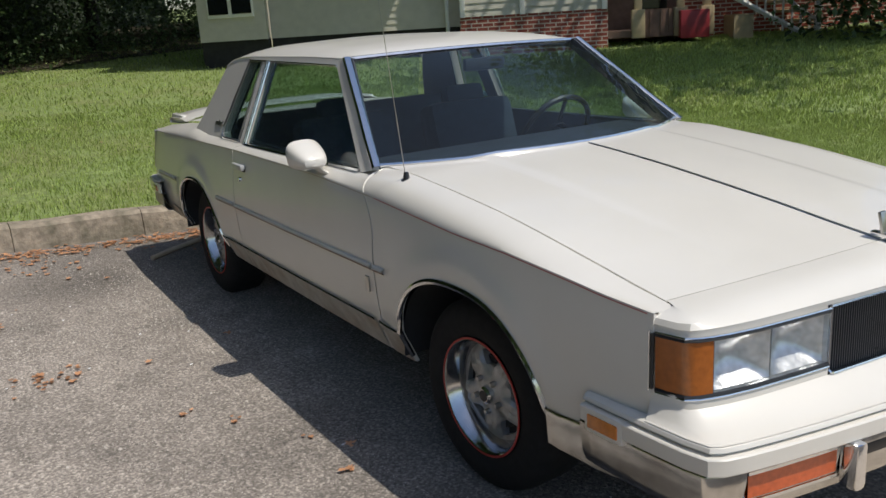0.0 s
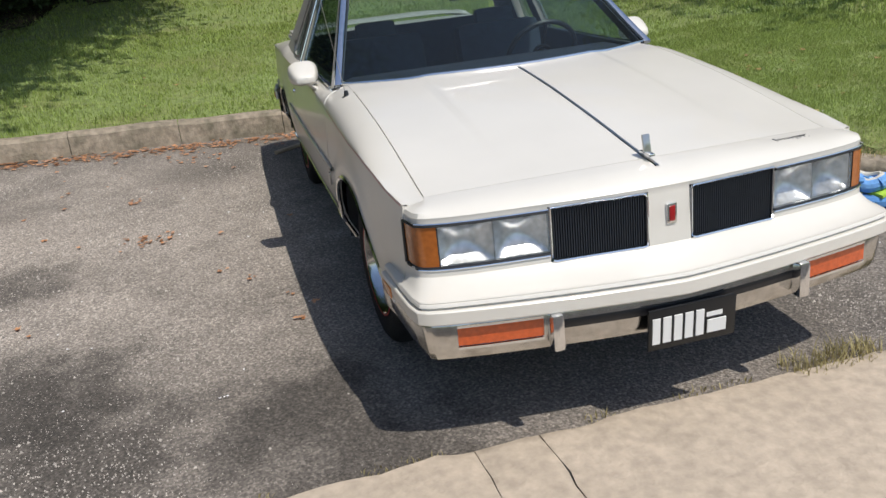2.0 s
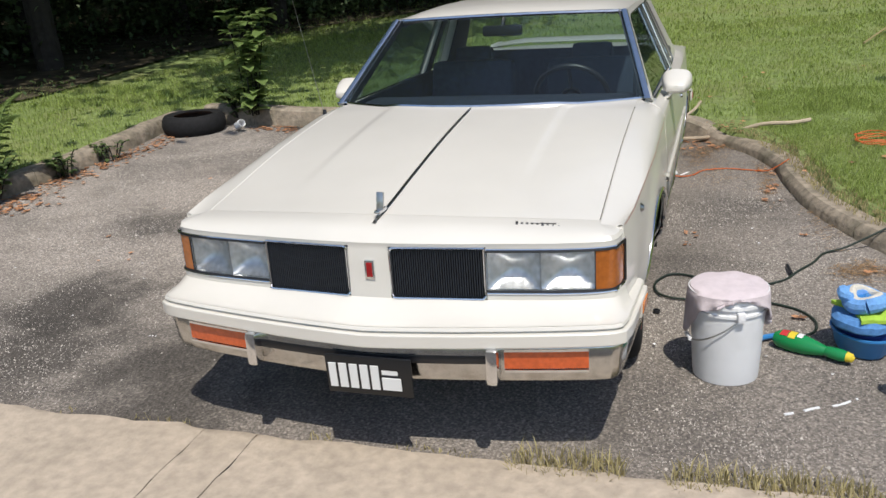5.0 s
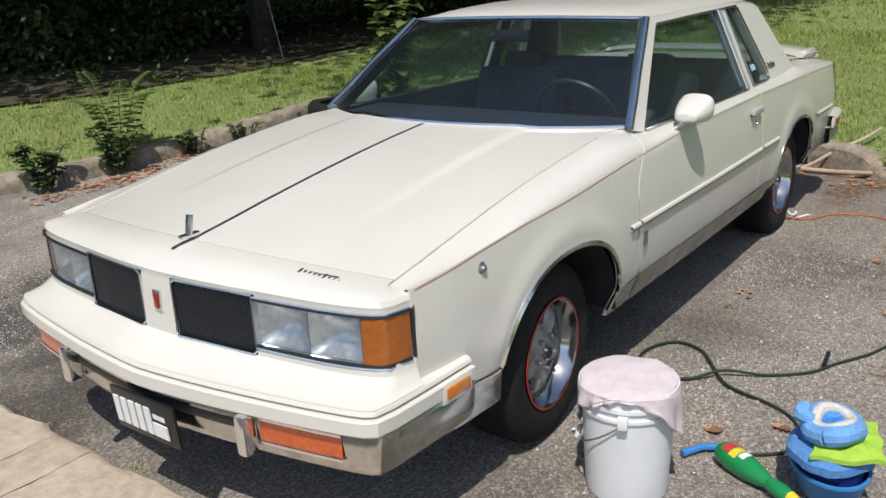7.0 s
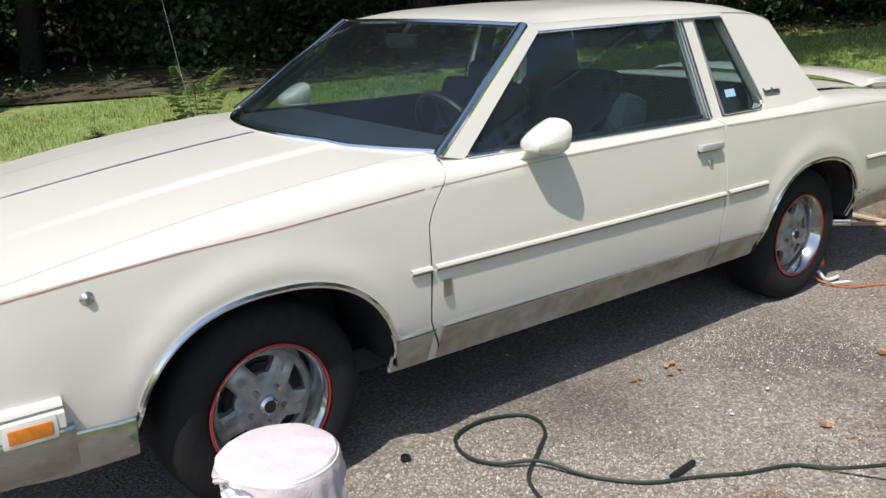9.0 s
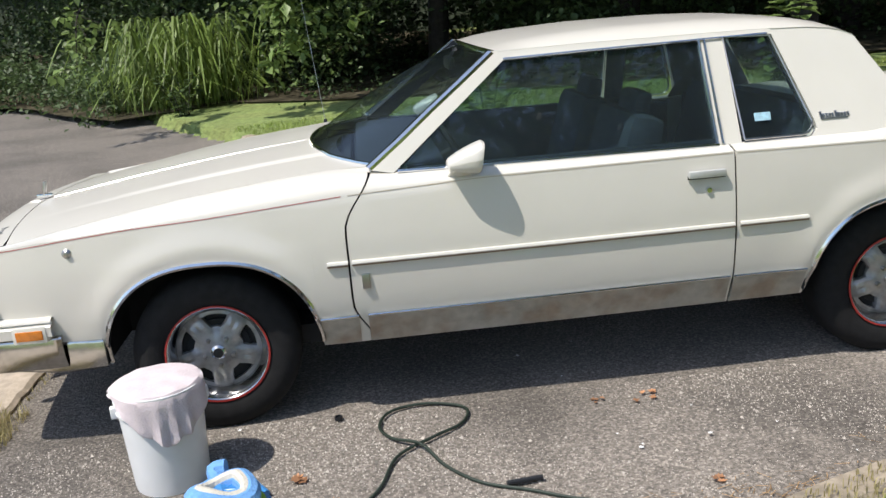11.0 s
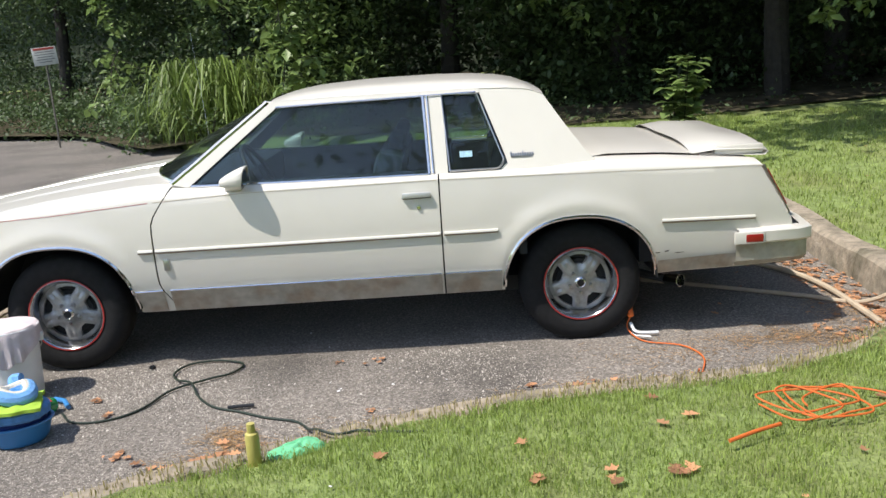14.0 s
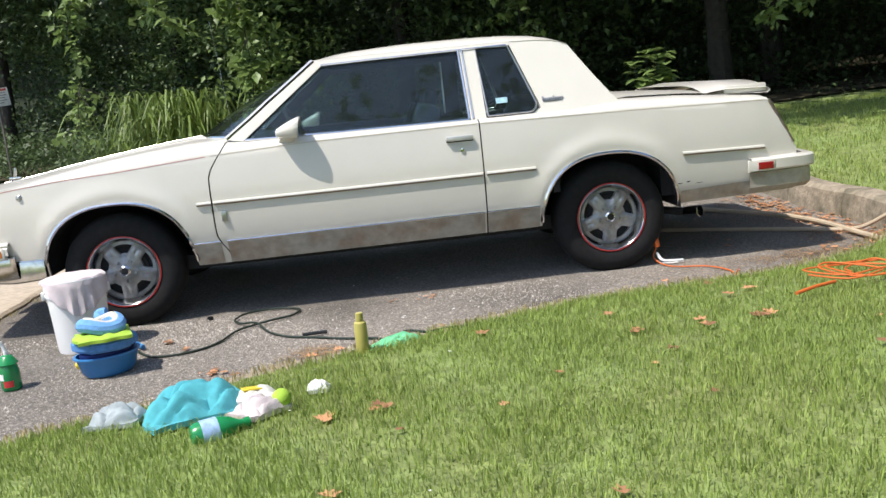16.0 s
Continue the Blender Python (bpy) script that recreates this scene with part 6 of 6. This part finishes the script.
# blue tub with pads and a mitt on it
TX, TY = -.150, 1.672
oval = lambda r, z, e=1.28, ph=.5: [(TX + (math.cos(a) * r * e) * math.cos(ph) - math.sin(a) * r * math.sin(ph), TY + (math.cos(a) * r * e) * math.sin(ph) + math.sin(a) * r * math.cos(ph), z) for a in np.linspace(0, math.tau, 33)]
tub = thing("wash_tub", "small oval blue plastic tub on the asphalt", "tub", "", (TX, TY, .01))
part("tub_body", G().grid([oval(.01, .012), oval(.078, .012), oval(.090, .03), oval(.104, .090), oval(.113, .100), oval(.113, .108), oval(.104, .108), oval(.084, .035), oval(.01, .028)]), BLUEPL, tub)
part("tub_insert", G().grid([oval(.01, .125), oval(.085, .125), oval(.092, .118), oval(.090, .06), oval(.01, .05)]), NAVYPL, tub, "dark blue inner tray")
wob = lambda r, z, a, s: r * (1 + .10 * noise.noise((2 * math.cos(a), 2 * math.sin(a), s)))
def pad(cx, cy, z0, r, h, s, e=1.15):
    rows = []
    for q, w in ((0, .02), (.02, .90), (.25, 1.0), (.7, 1.0), (.95, .88), (1.0, .5), (.98, .02)):
        rows.append([(cx + e * wob(r, 0, a, s) * w * math.cos(a), cy + wob(r, 0, a, s) * w * math.sin(a), z0 + h * q + .006 * noise.noise((3 * math.cos(a), 3 * math.sin(a), s + q))) for a in np.linspace(0, math.tau, 33)])
    return G().grid(rows)


whole("wash_pad", pad(TX, TY, .128, .122, .055, 3), BLUEPAD, "thick blue terry wash pad on the tub", "pad")
cloth("lime_cloth", TX - .01, TY + .03, .184, .23, .20, .02, LIME, "folded lime green microfibre cloth", "cloth", 4, 20)
ring = spline([(TX + .075 * math.cos(a) * (1 + .12 * math.sin(3 * a)), TY + .060 * math.sin(a), .232 + .012 * math.sin(2 * a)) for a in np.linspace(0, math.tau, 13)], 4)
mitt = thing("wash_mitt", "pale blue fleece wash mitt with cream lining", "mitt", "", (TX, TY, .20))
part("mitt_body", G().tube(ring, .032, 10), MITT, mitt)
part("mitt_lining", G().tube([p + Vector((0, 0, .020)) for p in spline([(TX + .064 * math.cos(a) * (1 + .12 * math.sin(3 * a)), TY + .050 * math.sin(a), .232 + .012 * math.sin(2 * a)) for a in np.linspace(0, math.tau, 13)], 4)], .016, 8), FLEECE, mitt, "cream fleece lining")
part("mitt_palm", pad(TX, TY, .212, .05, .03, 8), BLUEPL, mitt)
part("mitt_thumb", G().tube(spline([(TX + .02, TY - .06, .24), (TX + .035, TY - .085, .262), (TX + .0, TY - .085, .268)], 5), .024, 8), MITT, mitt)

# bottles
def bottle(name, x, y, z, prof, material, label, m=None, extra=()):
    root = thing(name, label, "bottle", "", (x, y, z))
    M = pose(x, y, z) @ (m or Matrix())
    part("bottle_body", G().lathe(prof, 24, M), material, root)
    for nm, pr, mt in extra:
        part(nm, G().lathe(pr, 20, M), mt, root)
    return root, M


b, M = bottle("spray_bottle", .245, 1.762, .012, [(0, 0), (.038, 0), (.042, .006), (.042, .085), (.036, .110), (.044, .118), (.040, .126), (.024, .150), (.016, .156), (0, .158)], GREENPL, "green squat plastic bottle with white nozzle standing on asphalt", None,
              [("neck", [(.011, .154), (.011, .172), (0, .172)], WHITEPL)])
part("label_patch", G().lathe([(.0426, .018), (.0426, .046)], 8, M, 1.2, 2.2), LABELR, b)
part("label_patch", G().lathe([(.0426, .050), (.0426, .078)], 8, M, .6, 1.3), WHITEPL, b)
part("nozzle", G().tube(spline([M @ Vector((0, 0, .168)), M @ Vector((.008, 0, .195)), M @ Vector((.016, .0, .206))], 4), .009, 8).box(M @ Vector((.017, 0, .208)), (.018, .020, .020), None, .005), WHITEPL, b)
soap_m = pose(0, 0, 0, 0, 0, math.degrees(math.atan2(1.58 - 1.313, -.003 + .157))) @ pose(0, 0, .036, 0, 90, 0)
b, M = bottle("soap_bottle", -.152, 1.343, .006, [(0, 0), (.028, .002), (.038, .02), (.042, .07), (.040, .13), (.028, .185), (.020, .215), (.024, .225), (.026, .275), (.020, .300), (0, .302)], GREENPL, "bright green dish soap bottle lying on asphalt", soap_m,
              [("cap", [(.021, .298), (.018, .318), (.008, .326), (0, .328)], LABELY)])
part("label_patch", G().lathe([(.0400, .030), (.0425, .045), (.0430, .062)], 10, M, math.pi - .8, math.pi + .7), LABELR, b)
part("label_patch", G().lathe([(.0432, .066), (.0432, .095)], 10, M, math.pi - .6, math.pi + .8), LABELY, b)
part("label_patch", G().lathe([(.0430, .100), (.0420, .122)], 10, M, math.pi - .5, math.pi + .5), WHITEPL, b)
whole("brush", G().tube([(-.10, 1.235, .02), (-.165, 1.275, .024), (-.215, 1.35, .022)], .012, 8), BLUEPL, "short blue brush handle lying on asphalt", "brush")
bottle("polish_bottle", -1.318, 2.272, .102, [(0, 0), (.022, 0), (.025, .005), (.0255, .142), (.023, .158), (.013, .164), (.013, .166), (0, .167)], YELLOWPL, "slim olive yellow bottle standing at the kerb", None, [("cap", [(.015, .164), (.0155, .168), (.0145, .196), (0, .198)], YELLOWPL)])
lm = pose(0, 0, .045, 0, 90, 205)
bottle("drink_bottle", -.845, 3.155, .170, [(0, .0), (.028, .004), (.037, .018), (.038, .085), (.031, .115), (.013, .145), (.013, .160), (0, .161)], GREENPL, "green plastic bottle lying in the grass", lm, [("label_band", [(.0385, .030), (.039, .033), (.039, .076), (.0385, .079)], mat("blue_white_label", (.35, .5, .75), .4, var=.4, scale=40)), ("cap", [(.015, .158), (.015, .174), (0, .175)], GREENPL)])

# towels on the lawn
lz = lambda x, y: max(lawn_z(x, y), asphalt_z(x, y)) + .012
cloth("towel", -.805, 2.885, lz, .30, .26, .105, TEAL, "crumpled turquoise towel on the grass", "towel", 11, 25, 36)
cloth("towel", -.555, 2.860, lz, .17, .13, .06, GREYTOWEL, "small crumpled grey towel on the grass", "towel", 14, -10)
cloth("rag", -1.020, 2.975, lz, .15, .12, .05, PINKCLOTH, "crumpled pale rag on the grass", "rag", 17, 40)
cloth("package", -.990, 2.885, lambda x, y: lz(x, y) + .02, .13, .11, .03, mat("white_pack", (.66, .65, .6), .5, var=.2, scale=20), "small white package with a yellow panel", "package", 19, 15, 10)
whole("pack_panel", G().box((-.985, 2.885, lz(-.985, 2.885) + .052), (.06, .045, .004), pose(0, 0, 0, 6, -5, 20)), LABELY, "yellow printed panel on the package", "label")
cloth("tissue", -1.187, 2.83, lz, .07, .05, .03, WHITEPL, "crumpled white tissue on the grass", "tissue", 23)
whole("ball", G().lathe([(.030 * math.sin(t), .030 - .030 * math.cos(t)) for t in np.linspace(0.001, math.pi - .001, 13)], 18, pose(-1.085, 2.965, lz(-1.085, 2.965))), LIME, "small yellow-green ball in the grass", "ball")
cloth("kerb_cloth", -1.455, 2.165, lambda x, y: .122, .19, .13, .035, GREENCLOTH, "mint green cloth lying over the kerb", "cloth", 29, 35)

# hoses and cords
cord("hose", [(-0.210, 1.405, .012), (-0.293, 1.505, .012), (-0.413, 1.523, .012), (-0.523, 1.473, .012), (-0.592, 1.375, .012), (-0.657, 1.194, .014), (-0.801, 1.083, .016), (-0.901, 1.008, .012), (-0.942, 0.916, .012), (-0.907, 0.850, .012), (-0.780, 0.805, .012), (-0.646, 0.840, .012), (-0.599, 0.954, .012), (-0.642, 1.060, .014), (-0.742, 1.151, .028),
              (-0.816, 1.292, .012), (-0.921, 1.424, .012), (-1.065, 1.502, .012), (-1.202, 1.585, .013), (-1.345, 1.648, .015), (-1.424, 1.768, .03), (-1.494, 1.968, .12), (-1.584, 2.028, .122), (-1.674, 2.008, .124), (-1.764, 2.058, .135), (-1.930, 2.108, .15)], .0060, HOSE, "thin dark green hose looped on the asphalt", "hose")
cord("hose_wand", [(-1.0, 1.462, .02), (-1.055, 1.456, .02), (-1.12, 1.450, .02)], .009, BLACK, "short black hose wand on asphalt", "nozzle")
cord("hose", [(-3.70, -.95, .035), (-3.902, -.702, .03), (-4.058, -.424, .03), (-4.195, -.154, .03), (-4.266, .216, .03), (-4.262, .751, .03), (-4.20, 1.10, .07), (-4.12, 1.42, .18), (-4.09, 1.66, .20), (-4.16, 1.80, .21)], .017, TANHOSE, "faded tan garden hose across the pad", "hose")
cord("hose", [(-3.2, -.25, .02), (-3.495, -.072, .02), (-3.807, .136, .02), (-4.101, .332, .02), (-4.32, .53, .03), (-4.45, .72, .15), (-4.60, .86, .215), (-4.95, .92, .24)], .013, TANHOSE, "faded tan garden hose across the pad", "hose")
oc = thing("extension_cord", "orange extension cord with plug, trailing into the grass", "cord", "", (-3.1, 1.0, .01))
part("cord_run", G().tube(spline([(-2.985, .765, .10), (-2.975, .745, .04), (-3.0, .83, .014), (-3.05, .915, .012), (-3.201, .993, .012), (-3.257, 1.159, .013), (-3.208, 1.333, .014), (-3.145, 1.45, .03), (-3.12, 1.58, .12)], 7), .0042, 8), ORANGE, oc)
part("plug", G().box((-2.985, .770, .135), (.028, .026, .06), pose(0, 0, 0, 10, 5, 20), .006), ORANGE, oc)
part("cord_tie", G().tube(spline([(-2.99, .76, .07), (-3.01, .79, .03), (-3.07, .80, .022), (-3.13, .79, .018)], 5), .009, 6), WHITEPL, oc, "white wrap on the cord")
part("plug_prong", G().box((-2.982, .775, .175), (.003, .006, .03)), CHROME, oc)
gz = lambda x, y, h: (x, y, lz(x, y) + h)
coil = []
for k in range(26):
    a = k * 1.02 + .9 * noise.noise((k * .6, 2.0, 5.0))
    r = .13 + .10 * noise.noise((k * .45, 7.0, 1.0))
    coil.append(gz(-3.33 + 1.25 * r * math.cos(a) - .006 * k, 2.17 + r * math.sin(a) + .05 * noise.noise((k * .8, 3.0, 9.0)), .025 + .03 * abs(noise.noise((k * .9, 1.0, 4.0)))))
part("cord_coil", G().tube(spline(coil, 6), .0038, 6), ORANGE, oc)
part("cord_end", G().tube([gz(-2.96, 2.48, .03), gz(-3.06, 2.43, .035), gz(-3.17, 2.37, .03)], .007, 8), ORANGE, oc)
whole("strap", G().grid([[(x, y + o, .014 + h) for o in (-.012, .012)] for x, y, h in ((-2.975, .73, .03), (-2.985, .78, .012), (-3.0, .83, .008), (-3.05, .862, .012), (-3.07, .885, .018))]), WHITEPL, "crumpled white plastic strap by the rear wheel", "strap")

# broken white line dribbled on the asphalt
line = spline([(.445, 1.345, .012), (.415, 1.40, .012), (.375, 1.46, .012), (.345, 1.53, .012), (.30, 1.585, .012), (.275, 1.615, .012)], 8)
dribble = thing("paint_mark", "thin broken white paint dribble on the asphalt", "mark", "", (.36, 1.48, .008))
for a, b in ((0, 6), (10, 18), (22, 32), (35, 38)):
    part("dash", G().grid([[q + Vector((-.6, -.4, 0)) * w * (.7 + .5 * noise.noise((k * .7, a, 1))) + Vector((0, 0, h)) for w, h in ((-.009, -.006), (-.006, 0), (.006, 0), (.009, -.006))] for k, q in enumerate(line[a:b])]), WHITEPL, dribble)

# scrap tyre and can in the corner
ot = thing("scrap_tyre", "old black tyre lying flat in the kerb corner", "tyre", "", (-4.18, -3.98, .15))
part("tyre_body", G().lathe([(.19, .0), (.28, -.01), (.31, .03), (.32, .09), (.31, .15), (.28, .185), (.19, .175), (.20, .16), (.27, .15), (.28, .09), (.27, .03), (.20, .02), (.19, .0)], 40, pose(-4.14, -4.02, .150)), RUBBER, ot)
part("tyre_litter", G().lathe([(0, .10), (.25, .09)], 24, pose(-4.14, -4.02, .15)), DEADLEAF, ot, "brown leaves lying inside the tyre")
whole("can", G().lathe([(0, 0), (.035, 0), (.040, .006), (.042, .10), (.038, .108), (.034, .106), (.034, .02), (0, .018)], 24, pose(-4.20, -3.56, .19, 68, 0, 150)), WHITEPL, "small white can lying on its side", "can")
whole("bottle_cap", G().lathe([(0, .004), (.010, .004), (.011, .012), (.016, .012), (.017, .0)], 18, pose(-.442, .838, .003)), BLACK, "small black ring cap on asphalt", "cap")
whole("stick", G().tube(spline([gz(-7.9, 2.68, .04), gz(-9.2, 3.2, .06), gz(-10.6, 3.8, .05)], 5), .012, 6), DRYBLADE, "long pale dry stick on the lawn", "stick")


# ---- fallen leaves and litter ----
def litter(name, spots, size, material, label, base=None):
    """Curled leaves that lie flat round given spots: (x, y, spread, count)."""
    pts = np.concatenate([np.stack([x + RNG.normal(0, s, n), y + RNG.normal(0, s, n)], 1) for x, y, s, n in spots])
    n = len(pts)
    a, s = RNG.uniform(0, 6.283, n), size * RNG.uniform(.5, 1.4, n)
    z = np.array([(max(asphalt_z(x, y), lawn_z(x, y) + .006) if pad_distance(x, y) > .02 else asphalt_z(x, y)) for x, y in pts]) + RNG.uniform(.006, .014, n)
    lobes = ((.45, 0, 0), (0, 0, .15), (.2, .20, .1), (.28, .50, .45), (.45, .26, .1), (.70, .40, .4), (.74, .18, .1), (1, 0, .35), (.74, -.20, .1), (.66, -.42, .5), (.45, -.25, .1), (.26, -.46, .35), (.2, -.2, .1))
    v = np.zeros((n, 13, 3))
    for k, (t, w, h) in enumerate(lobes):
        t, w = t + RNG.normal(0, .04, n), w * RNG.uniform(.6, 1.1, n)
        v[:, k, 0] = pts[:, 0] + s * ((t - .5) * np.cos(a) - w * np.sin(a))
        v[:, k, 1] = pts[:, 1] + s * ((t - .5) * np.sin(a) + w * np.cos(a))
        v[:, k, 2] = z + s * h * .45 * RNG.uniform(.1, 1, n)
    i = np.arange(n)[:, None] * 13
    f = np.concatenate([i + [0, k, k % 12 + 1] for k in range(1, 13)])
    raw(name, v, f, material, label, "leaves", "stuff")


litter("fallen_leaves", [(-.63, 1.90, .03, 8), (-.81, 2.09, .05, 7), (-.80, 1.98, .03, 3), (-2.40, 1.38, .012, 3), (-.32, 1.26, .012, 3), (-.43, 1.46, .015, 3), (-1.64, .95, .03, 5), (-1.67, 1.57, .02, 3), (-1.45, .95, .02, 3),
                         (-1.88, -1.87, .07, 26), (-1.17, -1.44, .012, 3), (-.99, -1.30, .015, 4), (-.68, -1.13, .012, 3), (-.53, -1.04, .012, 2), (-.36, -1.11, .02, 3), (-2.77, -1.99, .03, 7), (-1.96, -1.03, .015, 2), (-3.1, -2.4, .4, 10), (-1.5, -2.6, .7, 10)],
       .038, DEADLEAF, "orange-brown fallen leaves on the asphalt")
litter("fallen_leaves", [(-4.35, y, .08, 42) for y in np.arange(-3.3, .7, .28)] + [(-4.05, -1.6, .22, 30), (-4.0, -.6, .2, 24)] + [(x, -4.12, .09, 40) for x in np.arange(-4.0, -.9, .3)] + [(-1.6, -4.0, .15, 40), (-4.2, 1.0, .14, 36), (-4.05, .8, .25, 30), (-3.2, 1.42, .05, 10), (-2.7, 1.45, .06, 10), (-1.1, 1.95, .08, 14)],
       .045, DEADLEAF, "brown fallen leaves drifted along the kerb")
litter("lawn_leaves", [(-2.4, 2.3, .5, 9), (-2.9, 2.8, .5, 9), (-3.4, 2.9, .4, 6), (-1.9, 3.3, .6, 7), (-2.3, 2.6, .02, 5), (-2.75, 2.62, .02, 6), (-1.4, 3.1, .02, 4), (-3.3, 3.6, .3, 5), (-6.5, 1.0, 1.6, 26), (-7.5, -2.0, 1.4, 18)], .05, DEADLEAF, "scattered brown leaves on the lawn")
litter("pale_litter", [(-.02, 1.85, .9, 14), (-1.49, 1.31, .01, 2), (-1.8, 1.4, .5, 10), (.22, -1.48, .012, 3), (-2.0, -2.2, .8, 16), (-.6, -2.0, .7, 12)], .016, WHITEPL, "tiny pale stone and paper bits")
# straw mats of dry needles
def straw(spots, label):
    g = np.concatenate([np.stack([x + RNG.normal(0, sx, n), y + RNG.normal(0, sy, n)], 1) for x, y, sx, sy, n in spots])
    n = len(g)
    a = RNG.normal(.6, .7, n)
    l, w = RNG.uniform(.010, .035, n), .0011
    z = np.array([asphalt_z(x, y) for x, y in g]) + RNG.uniform(.003, .014, n)
    v = np.zeros((n, 4, 3))
    for k, (t, s) in enumerate(((-1, -1), (1, -1), (1, 1), (-1, 1))):
        v[:, k, 0] = g[:, 0] + t * l * np.cos(a) - s * w * np.sin(a)
        v[:, k, 1] = g[:, 1] + t * l * np.sin(a) + s * w * np.cos(a)
        v[:, k, 2] = z + .004 * t
    i = np.arange(n)[:, None] * 4
    raw("straw", v, i + np.arange(4)[None], STRAW, label, "straw", "stuff")


STRAW = mat("orange_straw", (.36, .22, .10), .85, island=.45)
straw([(-1.08, 1.77, .07, .06, 240), (-1.16, 1.86, .06, .05, 150), (-1.0, 2.0, .10, .06, 120), (-3.85, .95, .15, .10, 600), (-4.05, 1.12, .12, .09, 400), (-3.55, .95, .2, .1, 350), (-3.1, 1.1, .2, .12, 250), (-4.2, .62, .10, .2, 500), (-2.0, 1.7, .3, .05, 250), (-3.0, 1.42, .3, .04, 400), (-4.30, -.6, .06, .5, 500), (-4.25, -2.0, .08, .6, 400)], "orange-brown straw and needles on asphalt")

# notice board among the brush across the road
SX, SY = 6.10, -12.80
SM = pose(SX, SY, 1.88, 0, 4, 22)
sign = thing("sign", "weathered white notice board on a post in the brush", "sign", "", (SX, SY, 0))
part("post", G().box((SX + .012, SY - .04, .95), (.035, .03, 1.90), None, .006), mat("grey_post", (.14, .13, .11), .9, var=.2, scale=10), sign)


def on_board(x, z, w, h, out):
    g = G().box((0, 0, 0), (w, .012, h), None, .003)
    g.v = [tuple(SM @ (Vector(p) + Vector((x, out, z)))) for p in g.v]
    return g


board = part("board", on_board(0, 0, .46, .36, .0), mat("notice_white", (.56, .57, .54), .6, var=.12, scale=14), sign)
part("notice_bar", on_board(0, .145, .40, .045, .008), mat("notice_red", (.40, .06, .05), .6, var=.15, scale=20), board)
for k, w in enumerate((.36, .38, .30, .36, .24)):
    part("notice_bar", on_board(0, .085 - .05 * k, w, .018, .008), mat("notice_grey", (.20, .21, .21), .7) if k == 0 else bpy.data.materials["notice_grey"], board)
